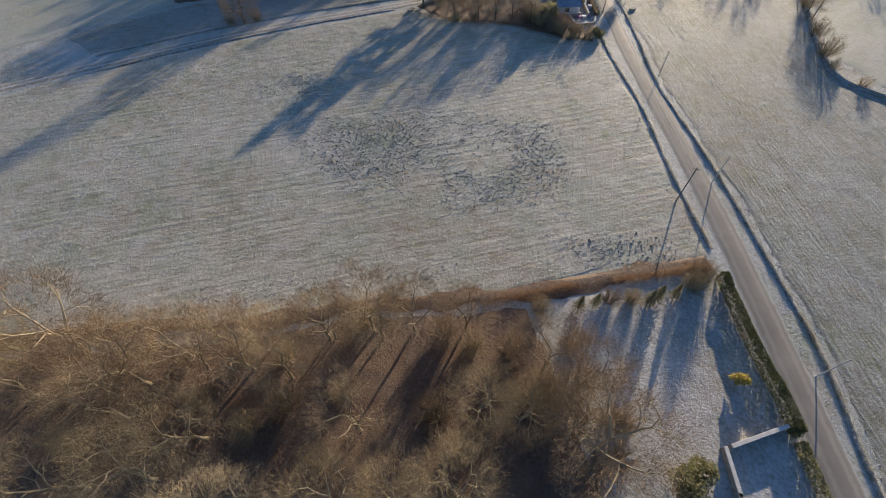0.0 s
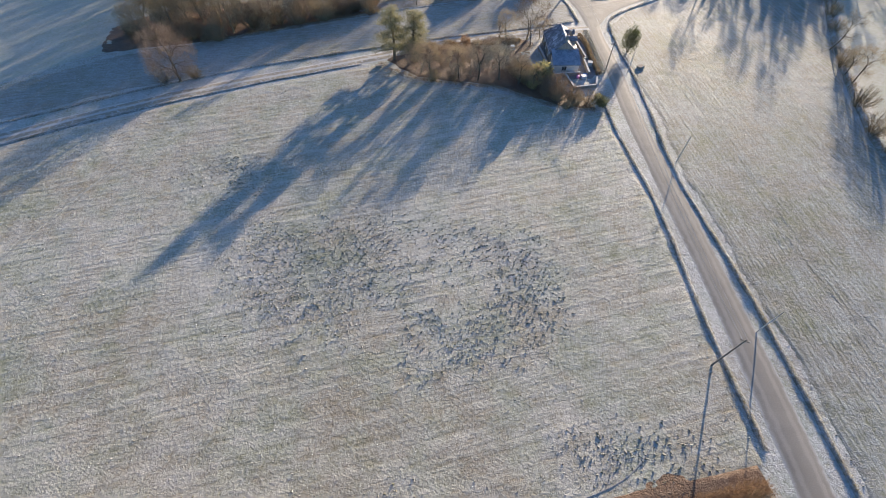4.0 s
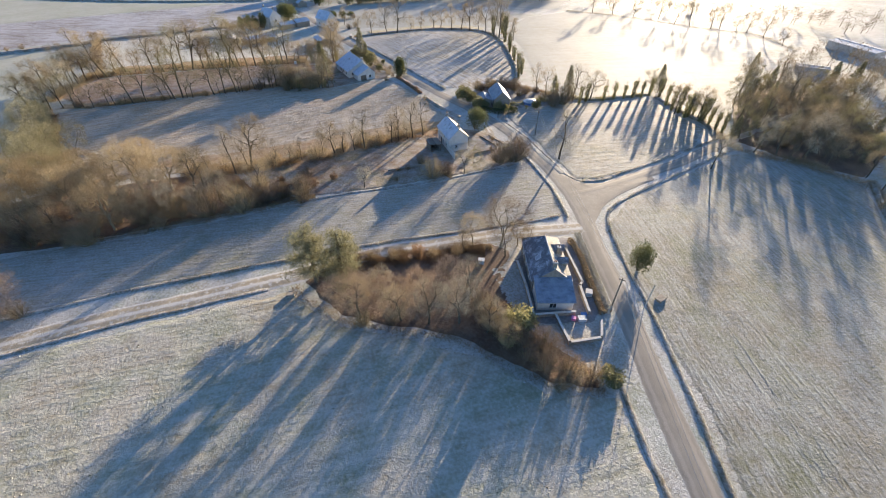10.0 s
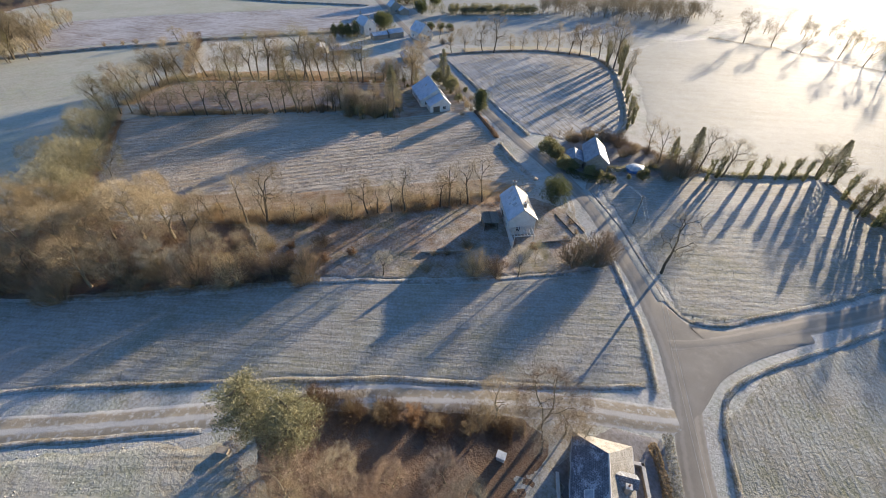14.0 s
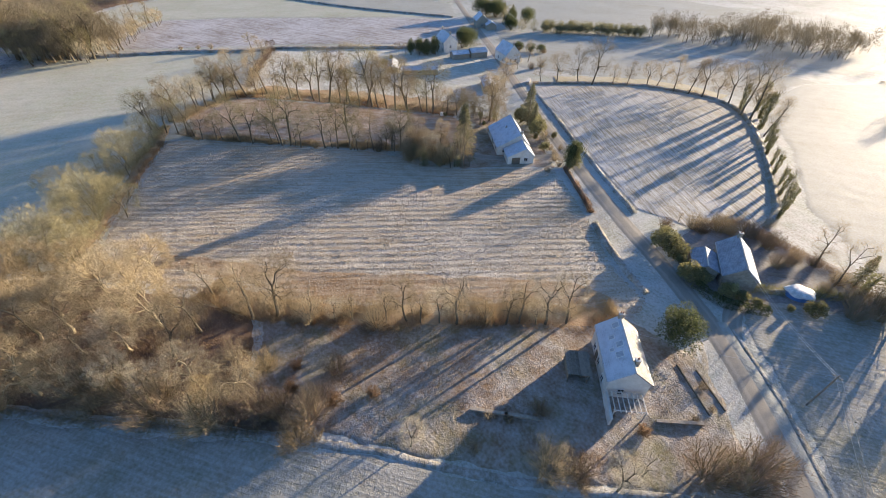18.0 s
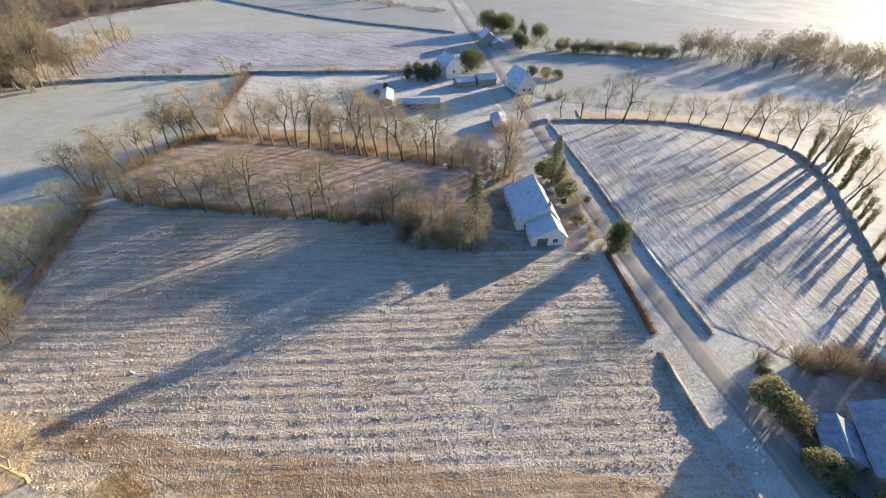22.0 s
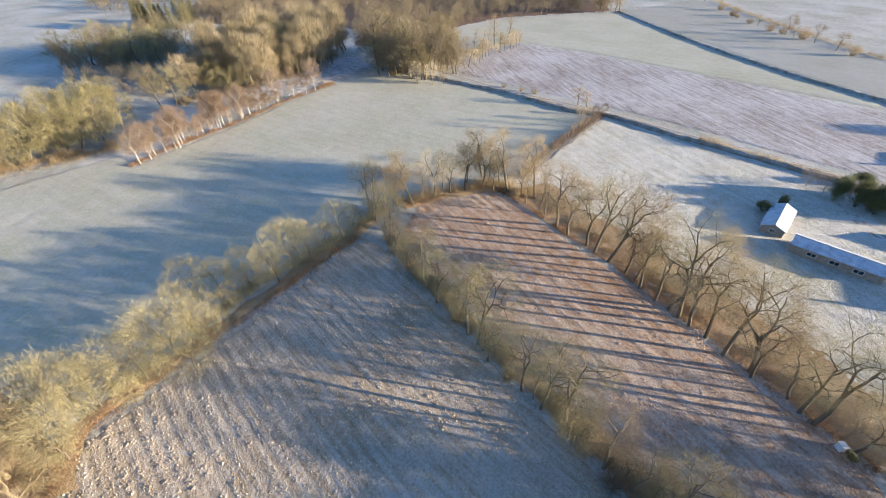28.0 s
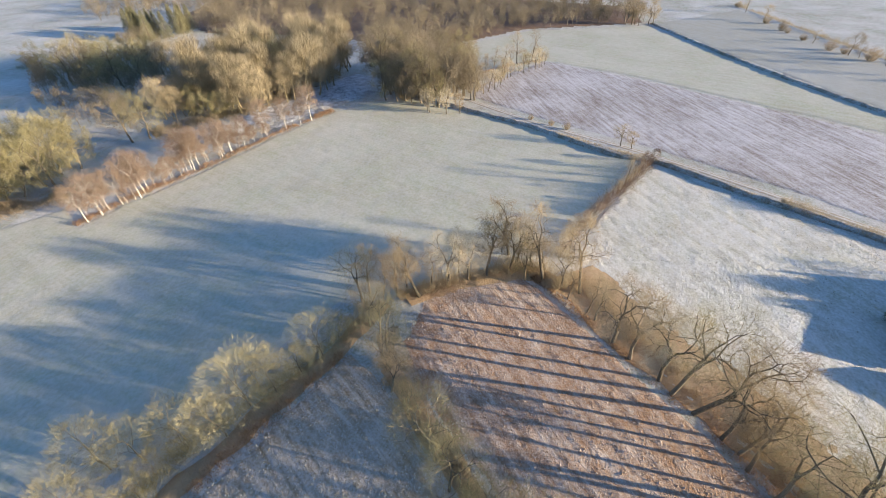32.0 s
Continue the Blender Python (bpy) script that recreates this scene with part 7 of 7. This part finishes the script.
    rod("ridge_cap", (r0, shift, ridge + 0.08), (r1, shift, ridge + 0.08), 0.13, 0.13, CAP, top, "ridge tiles", 6)
    for xx, yy, h, n in stacks:
        chimney(top, xx, yy, ridge - abs(yy - shift) * pitch, h=h, pots=n)
    for fx, fy, z, w, h, face in panes:
        window(top, fx, fy, z, w, h, face)
    for fx, fy, w, h, face in doors:
        m = pose(fx, fy, 0, 0, 0, {"-y": 0, "x": 90, "y": 180, "-x": -90}[face])
        d = box("door", (-w / 2, -0.06, 0), (w / 2, 0.04, h), WOOD, top, "plank door", 0.02, m)
        rod("handle", m @ Vector((w / 2 - 0.12, -0.12, 1.0)), m @ Vector((w / 2 - 0.12, -0.05, 1.0)), 0.03, 0.03, STEEL, d)
    for xx, s, w, h in lights:   # roof windows; s: distance down the slope from the ridge, its sign gives the side
        sgn = 1 if s > 0 else -1
        sl = math.hypot(W, ridge - eave)
        c, dz = W / sl, (ridge - eave) / sl
        yy, zz = shift + sgn * abs(s) * c, ridge + 0.06 - abs(s) * dz
        m = Matrix.Translation((xx, yy, zz)) @ pose(0, 0, 0, -sgn * math.degrees(math.atan2(dz, c)))
        fr = box("roof_window", (-w / 2 - 0.08, -h / 2 - 0.08, 0), (w / 2 + 0.08, h / 2 + 0.08, 0.07), FRAME, top, "roof window", 0.01, m)
        box("pane", (-w / 2, -h / 2, 0.05), (w / 2, h / 2, 0.085), RIMED, fr, "frosted glass pane", 0, m)
    return top


def wall_line(name, label, pts, high, thick=0.35, material=None, cap=None):
    """A low wall: one body and a cap a stretch, all one thing."""
    top = new(name)
    top.matrix_basis = pose(pts[0][0], pts[0][1], 0)
    tagged(top, label, "wall")
    for a, b in zip(pts, pts[1:]):
        a, b = Vector((*a, 0)) - Vector((*pts[0], 0)), Vector((*b, 0)) - Vector((*pts[0], 0))
        d = (b - a).length
        m = Matrix.Translation(a) @ pose(0, 0, 0, 0, 0, math.degrees(math.atan2(b.y - a.y, b.x - a.x)))
        box("wall_body", (-thick / 2, -thick / 2, -0.2), (d + thick / 2, thick / 2, high), material or WALL_STONE, top, "", 0.03, m)
        box("wall_cap", (-thick / 2 - 0.06, -thick / 2 - 0.06, high + 0.003), (d + thick / 2 + 0.06, thick / 2 + 0.06, high + 0.10), cap or CAP, top, "coping", 0.03, m)
    return top


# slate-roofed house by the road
# the -y slope and hip get slates coloured as if sunlit
A = house("house", "long stone house with a hipped slate roof and dormers", -36.9, 147.4, 118, 12.8, 7.2, 3.2, 6.2, WALL_STONE, (SLATE, SLATE_MOSS_LIT), (0, 3.4), [(-6.0, 0.0, 1.2, 2)],
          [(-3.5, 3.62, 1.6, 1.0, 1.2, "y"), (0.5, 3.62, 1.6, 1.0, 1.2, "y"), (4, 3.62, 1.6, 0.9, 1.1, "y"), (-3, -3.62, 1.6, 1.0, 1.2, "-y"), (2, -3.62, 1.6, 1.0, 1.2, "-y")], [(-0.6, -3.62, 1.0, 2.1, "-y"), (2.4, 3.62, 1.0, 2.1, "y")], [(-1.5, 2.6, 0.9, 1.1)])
for xx in (-2.6, 1.2):   # dormers on the road side
    d = box("dormer", (xx - 0.75, -3.3, 3.2), (xx + 0.75, -1.2, 4.9), WALL_STONE, A, "stone dormer with a slate cap", 0.03)
    slab("dormer_roof", [(xx - 0.95, -3.6, 4.8), (xx, -3.6, 5.7), (xx, -0.9, 5.7), (xx - 0.95, -0.9, 4.8)], 0.1, SLATE, d)
    slab("dormer_roof", [(xx + 0.95, -3.6, 4.8), (xx, -3.6, 5.7), (xx, -0.9, 5.7), (xx + 0.95, -0.9, 4.8)], 0.1, SLATE, d)
    window(d, xx, -3.31, 4.1, 0.8, 1.0, "-y")
chimney(A, 0.0, -2.2, 4.4, 0.6, 0.5, 1.6, pots=1)
EXT = new("lean_to")
EXT.matrix_basis = pose(-32.8, 139.6, 0, 0, 0, 118)
tagged(EXT, "lean-to annex with a blue-grey frosted slate roof", "annex")
for lo, hi in (((-2.4, 3.0, -0.2), (2.6, 3.3, 2.6)), ((-2.4, -3.3, -0.2), (2.6, -3.0, 2.6)), ((-2.4, -3.0, -0.2), (-2.1, 3.0, 2.4))):
    box("wall", lo, hi, WALL_WHITE, EXT, "white rendered wall", 0.02)
slab("roof", [(-2.8, 3.6, 2.5), (2.75, 3.6, 4.1), (2.75, -3.6, 4.1), (-2.8, -3.6, 2.5)], 0.16, SLATE_BLUE, EXT, "blue-grey frosted roof")
window(EXT, -2.41, 0.5, 1.4, 1.2, 1.1, "-x")
wall_line("terrace_wall", "low stone terrace wall with pale coping", [(-42.2, 146.2), (-38.4, 140.6), (-34.6, 134.0), (-28.2, 138.2)], 0.9)
wall_line("terrace_wall", "low stone terrace wall with pale coping", [(-25.9, 139.6), (-29.0, 145.4), (-28.8, 146.6), (-34.4, 155.0), (-35.8, 154.2)], 0.9)
wall_line("terrace_wall", "low white-capped wall round the patio", [(-31.0, 136.0), (-27.2, 131.2), (-22.6, 134.8), (-23.4, 138.6)], 0.7)

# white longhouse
house("house", "white rendered longhouse with a frosted slate roof", -79.4, 189.3, 137.7, 10.4, 6.0, 4.4, 7.0, WALL_WHITE, (SLATE_FROST, SLATE_MOSS_LIT), (0.0, 0.0), [(-3.4, -0.6, 1.0, 1), (5.0, 0.0, 0.9, 2)],
      [(-3, 3.02, 1.6, 0.9, 1.2, "y"), (0, 3.02, 1.6, 0.9, 1.2, "y"), (3, 3.02, 1.6, 0.9, 1.2, "y"), (-1.5, 3.02, 3.6, 0.8, 0.9, "y"), (-3, -3.02, 1.6, 0.9, 1.2, "-y"), (2, -3.02, 1.6, 0.9, 1.2, "-y"), (-5.22, 0.8, 1.7, 0.9, 1.2, "-x")],
      [(1.5, 3.02, 1.0, 2.1, "y"), (-0.5, -3.02, 1.0, 2.1, "-y")], [(3.8, 1.1, 0.9, 1.0), (1.8, 2.2, 0.6, 0.8), (0.2, 1.2, 0.9, 1.0), (-1.6, 1.6, 0.9, 1.1), (-0.4, 2.6, 0.5, 0.6)])
PERG = new("pergola")
PERG.matrix_basis = pose(-74.6, 184.6, 0, 0, 0, 137.7)
tagged(PERG, "pale timber pergola with open slats", "pergola")
for xx in (-2.0, 1.0):
    for yy in (-2.2, 2.2):
        box("post", (xx - 0.08, yy - 0.08, -0.1), (xx + 0.08, yy + 0.08, 2.5), CAP, PERG, "pale post", 0.01)
for k in range(7):
    yy = -2.2 + k * 4.4 / 6
    box("slat", (-2.4, yy - 0.06, 2.5), (1.0, yy + 0.06, 2.66), CAP, PERG, "", 0.01)
box("beam", (-2.1, -2.4, 2.36), (-1.95, 2.4, 2.5), CAP, PERG, "", 0.01)
box("beam", (0.85, -2.4, 2.36), (1.0, 2.4, 2.5), CAP, PERG, "", 0.01)
wall_line("garden_wall", "white rendered garden wall beside the pergola", [(-77.2, 183.4), (-74.2, 180.5)], 1.9, 0.3, WALL_WHITE)
SHED = new("garden_shed")
SHED.matrix_basis = pose(-82.9, 183.5, 0, 0, 0, 137.7)
tagged(SHED, "open-fronted grey timber shed with a plank roof", "shed")
for xx in (-2.0, 2.0):
    for yy in (-1.5, 1.5):
        box("post", (xx - 0.09, yy - 0.09, -0.1), (xx + 0.09, yy + 0.09, 2.4), WOOD, SHED, "", 0.01)
box("back_wall", (-2.0, 1.42, 0.1), (2.0, 1.5, 2.3), WOOD, SHED, "", 0.01)
box("side_wall", (1.93, -1.5, 0.1), (2.0, 1.42, 2.3), WOOD, SHED, "", 0.01)
for k in range(9):
    yy = -1.9 + k * 3.8 / 9
    box("plank", (-2.3, yy, 2.40 + 0.03 * k), (2.3, yy + 0.40, 2.46 + 0.03 * k), WOOD, SHED, "", 0.01)
box("workbench", (-1.6, -1.2, 0.75), (1.6, -0.6, 0.85), WOOD, SHED, "", 0.01)
wall_line("garden_wall", "low stone garden bed wall", [(-87.6, 165.8), (-84, 169.4), (-80.6, 172.8)], 0.5, 0.4, None, WALL_STONE)
wall_line("garden_wall", "low stone garden wall behind the bushes", [(-70.2, 186.6), (-66.2, 191.4)], 0.5, 0.4, None, WALL_STONE)
for a, b in (((-73.8, 198.0), (-66.2, 193.8)), ((-71.4, 199.6), (-65.2, 196.4))):
    rod("log", (*a, 0.17), (*b, 0.15), 0.17, 0.14, BARK, None, "felled trunk lying in the garden", 9)["category"] = "log"

# bungalow with frosted roof
house("bungalow", "white bungalow with a broad frosted slate roof", -150.4, 231.4, 149, 15, 9.6, 2.8, 6.3, WALL_WHITE, (SLATE_FROST, SLATE_FROST), (0, 0), [(-6.9, -2.2, 0.9, 2), (0.8, 0.6, 0.7, 1)],
      [(-5, 4.82, 1.5, 1.2, 1.2, "y"), (-1.5, 4.82, 1.5, 1.2, 1.2, "y"), (2.5, 4.82, 1.5, 1.2, 1.2, "y"), (5.5, 4.82, 1.5, 1.0, 1.2, "y"), (-7.52, 2.6, 1.5, 1.2, 1.2, "-x")], [(0.6, 4.82, 1.0, 2.1, "y")],
      [(-1.0, 1.4, 0.8, 1.0), (-3.2, 2.2, 0.8, 0.9), (1.0, 2.6, 0.7, 0.8), (-5, 3.6, 0.7, 0.8)], shift=-2.0)
house("garage_wing", "white garage wing with a frosted slate roof", -140.6, 226.6, 149, 5.4, 7.6, 2.5, 4.9, WALL_WHITE, (SLATE_FROST, SLATE_FROST), (0, 0), [], [(-2.72, -1.5, 1.4, 1.0, 1.0, "-x")], [(-2.72, 1.4, 2.4, 2.1, "-x")], category="garage", shift=-1.4)

# cottage
house("cottage", "small stone cottage with a blue-grey slate roof", -79.6, 228.3, 123, 10.8, 5.8, 3.0, 5.6, WALL_STONE, (SLATE_BLUE, SLATE_FROST), (0, 0), [(5.0, 0, 0.9, 1)],
      [(-2.5, 2.92, 1.5, 0.9, 1.1, "y"), (2.5, -2.92, 1.5, 0.9, 1.1, "-y"), (-2.5, -2.92, 1.5, 0.9, 1.1, "-y")], [(0.5, -2.92, 1.0, 2.1, "-y")], [(1.0, -1.2, 0.8, 0.9)])
house("outbuilding", "low stone outbuilding with a frosted roof", -83.9, 224.4, 123, 6.2, 4.4, 2.3, 3.2, WALL_STONE, (SLATE_BLUE, SLATE_BLUE), (0, 0), [], [], [(0, 2.22, 0.9, 2.0, "y")], category="outbuilding")
DOME = new("covered_pool")
DOME.matrix_basis = pose(-68.6, 232, 0, 0, 0, 40)
tagged(DOME, "round covered pool under a pale sagging tarpaulin", "pool")
bm = bmesh.new()
bmesh.ops.create_uvsphere(bm, u_segments=20, v_segments=12, radius=1)
bmesh.ops.delete(bm, geom=[v for v in bm.verts if v.co.z < -0.05], context="VERTS")
for v in bm.verts:
    k = 1 + 0.10 * math.sin(5 * math.atan2(v.co.y, v.co.x)) * v.co.xy.length
    v.co = Vector((v.co.x * 2.6 * k, v.co.y * 2.1 * k, 0.9 + v.co.z * 0.8))
part("tarpaulin", bm, SHEET, DOME, "pale tarpaulin cover")
bm = bmesh.new()
bmesh.ops.create_cone(bm, cap_ends=True, segments=24, radius1=1, radius2=1, depth=1)
bm.transform(Matrix.Translation((0, 0, 0.45)) @ Matrix.Diagonal((2.5, 2.0, 0.95, 1)))
part("pool_wall", bm, BLUE, DOME, "dark blue side wall")
for k in range(2):
    box("timber_plank", (-1.8, -0.16, 0), (1.8, 0.16, 0.12), WOOD, None, "pale plank lying in the yard", 0.02, pose(-73.6 + 0.3 * k, 235.2 - 0.6 * k, 0.12 * k * 0 + 0.03, 0, 0, 38))["category"] = "plank"

# hamlet
house("farmhouse", "tall white farmhouse with a frosted slate roof", -250, 280.5, 164, 12.5, 7, 5.2, 8.6, WALL_WHITE, (SLATE_FROST, SLATE_FROST), (0, 0), [(-5.8, 0, 1.0, 2), (5.8, 0, 1.0, 2)],
      [(-4, 3.52, 1.6, 0.9, 1.3, "y"), (0, 3.52, 1.6, 0.9, 1.3, "y"), (4, 3.52, 1.6, 0.9, 1.3, "y"), (-4, 3.52, 4.1, 0.9, 1.2, "y"), (4, 3.52, 4.1, 0.9, 1.2, "y"), (-6.27, 0, 3.0, 0.9, 1.2, "-x")], [(2, 3.52, 1.0, 2.1, "y")])
house("barn", "narrow low stone barn with a frosted sheet roof", -238.5, 241.5, 148, 12, 4.6, 1.9, 2.9, WALL_STONE, (TIN, TIN), category="barn", panes=[(-6.02, 0, 1.2, 0.9, 0.8, "-x")])
house("long_shed", "long low shed with a frosted sheet roof", -225, 247.5, 57, 16, 4.8, 2.4, 3.3, WALL_STONE, (TIN, TIN), category="shed", panes=[(-4, -2.42, 1.3, 1.6, 0.8, "-y"), (0, -2.42, 1.3, 1.6, 0.8, "-y"), (4, -2.42, 1.3, 1.6, 0.8, "-y")])
house("farm_shed", "stone farm shed with a frosted slate roof", -234, 277, 70, 8.3, 5.6, 2.6, 3.6, WALL_STONE, (SLATE_FROST, TIN), category="shed", doors=[(0, 2.82, 2.0, 2.2, "y")])
house("farm_shed", "stone farm shed with a frosted slate roof", -230.6, 285.6, 70, 8.3, 5.6, 2.9, 4.2, WALL_STONE, (SLATE_FROST, TIN), category="shed", doors=[(0, 2.82, 2.0, 2.2, "y")])
house("house", "white roadside house with a steep frosted roof", -217, 293, 163, 12, 7.4, 4.4, 8.2, WALL_WHITE, (SLATE_FROST, SLATE_FROST), (0, 0), [(-5.4, 0, 1.0, 2)], [(-6.02, 1.2, 1.7, 1.0, 1.2, "-x"), (-6.02, -1.4, 1.7, 1.0, 1.2, "-x"), (-3, 3.72, 1.7, 0.9, 1.2, "y"), (2, 3.72, 1.7, 0.9, 1.2, "y")])
house("carport", "open carport with a frosted sheet roof", -193.4, 260.4, 147, 11, 4.8, 2.4, 3.2, WOOD, (TIN, TIN), category="carport", open_side=True)
house("farmhouse", "far stone farmhouse with a frosted roof", -281, 330, 150, 11, 7, 4.4, 7.6, WALL_STONE, (SLATE_FROST, SLATE_FROST), (0, 0), [(-5, 0, 0.9, 2)], [(-5.52, 0, 1.7, 1.0, 1.2, "-x")])
house("farm_shed", "far shed with a frosted roof", -272.5, 330.5, 150, 8, 6, 2.8, 4.4, WALL_STONE, (SLATE_FROST, SLATE_FROST), category="shed")
house("house", "far white house among evergreens", -276, 350.5, 140, 9, 6, 3.2, 5.8, WALL_WHITE, (SLATE_FROST, SLATE_FROST))
house("farm_barn", "large far barn with a pale sheet roof", 52, 368, 130, 24, 9, 3.5, 4.1, STEEL, (TIN, TIN), category="barn")
house("farm_barn", "far low barn with a pale sheet roof", 29, 325, 178, 12, 5, 2.3, 2.5, STEEL, (TIN, TIN), category="barn")
house("farm_barn", "far barn with a pale sheet roof", 66, 342, 130, 20, 10, 4.2, 5.0, STEEL, (TIN, TIN), category="barn")
wall_line("roadside_wall", "low stone wall at the field corner", [(-188.6, 279.5), (-186.4, 276.4)], 1.3, 1.2)

# south garden
wall_line("garden_wall", "low white-capped wall across the garden", [(33.2, 33.2), (27.2, 27.2)], 1.2, 0.4, WALL_STONE)
wall_line("garden_wall", "dark stone wall of the lower garden", [(26.4, 26.4), (28.6, 21.6), (30, 16)], 1.2, 0.4, WALL_STONE)

# ---- poles, lines, small things ----
def pole(x, y, high, arm=True, wires=True, turn=0.0, label="weathered wooden line pole with insulators"):
    top = new("utility_pole")
    top.matrix_basis = pose(x, y, 0, 0, 0, turn)
    tagged(top, label, "pole", "line poles along the road")
    rod("shaft", (0, 0, -0.4), (0, 0, high), 0.15 if arm else 0.10, 0.10 if arm else 0.07, WOOD if arm else CAP, top)
    if arm:
        a = box("crossarm", (-0.6, -0.06, high - 0.5), (0.6, 0.06, high - 0.36), WOOD, top, "", 0.01)
        for xx in (-0.5, 0.5):
            rod("insulator", (xx, 0, high - 0.36), (xx, 0, high - 0.18), 0.05, 0.04, CAP, a)
    return top


pole(12.8, 70, 9.0)
for x, y in ((18.3, 79), (0.6, 114.5), (-17, 145.5), (37.2, 43.5)):
    pole(x, y, 6.5, False, label="slim pale telephone pole beside the road")
pole(-131.7, 247.3, 8.0, False)
pole(-58.4, 207.4, 8.0, True)
pole(-22.4, 143.5, 7.5, True)


def wire(a, b, sag=0.8):
    pts = [Vector(a).lerp(Vector(b), t / 8) - Vector((0, 0, sag * 4 * (t / 8) * (1 - t / 8))) for t in range(9)]
    tris = []
    tube([tuple(q) for q in pts], [0.02] * 9, 3, tris)
    return tagged(new("overhead_wire", soup("overhead_wire", np.array(tris), STEEL)), "thin sagging overhead wire between poles", "wire", "overhead wires")


for dx in (-0.4, 0.4):
    wire((-58.4 + dx, 207.4, 7.7), (-77 + dx, 226, 4.2))
    wire((-58.4 + dx, 207.4, 7.7), (-22.4 + dx, 143.5, 7.2), 1.2)
    wire((-22.4 + dx, 143.5, 7.2), (12.8 + dx, 70, 8.7), 1.6)
wire((-58.4, 207.4, 7.7), (-82, 192, 5.6))


def crate(name, label, category, x, y, lo, hi, material, turn=0.0, lid=None):
    top = new(name)
    top.matrix_basis = pose(x, y, 0, 0, 0, turn)
    tagged(top, label, category)
    box("body", lo, hi, material, top, "", 0.04)
    box("lid", (lo[0] - 0.05, lo[1] - 0.05, hi[2] + 0.003), (hi[0] + 0.05, hi[1] + 0.05, hi[2] + 0.09), lid or material, top, "", 0.02)
    return top


crate("storage_box", "white storage box standing under the trees", "box", -49, 143, (-0.6, -0.5, 0), (0.6, 0.5, 1.0), SHEET, 20)
crate("garden_chest", "pale garden chest by the house gate", "chest", -26.6, 137.6, (-0.7, -0.5, 0), (0.7, 0.5, 0.6), SHEET, 30)
crate("toy_box", "pink plastic play box on the yard", "toy", -28.0, 138.2 - 1.2, (-0.35, -0.35, 0), (0.35, 0.35, 0.5), PINK, 10)
crate("toy_box", "blue plastic play box on the yard", "toy", -26.6, 138.9, (-0.5, -0.3, 0), (0.5, 0.3, 0.4), BLUE, 25)
crate("water_tank", "pale plastic water tank behind the hedge", "tank", -27.0, 144.4, (-0.6, -0.6, 0), (0.6, 0.6, 1.0), CAP, 15)
crate("beehive", "white hive under the oaks", "hive", -180.6, 227.5, (-0.5, -0.4, 0), (0.5, 0.4, 1.2), FRAME, 15)
crate("water_trough", "stone trough by the field gate", "trough", -77.8, 117.2, (-0.8, -0.4, 0), (0.8, 0.4, 0.6), WALL_STONE, 35)
crate("feed_trough", "frosted trough beside the round bush", "trough", -14.5, 149.5, (-0.9, -0.6, 0), (0.9, 0.6, 0.5), WALL_STONE, 60)
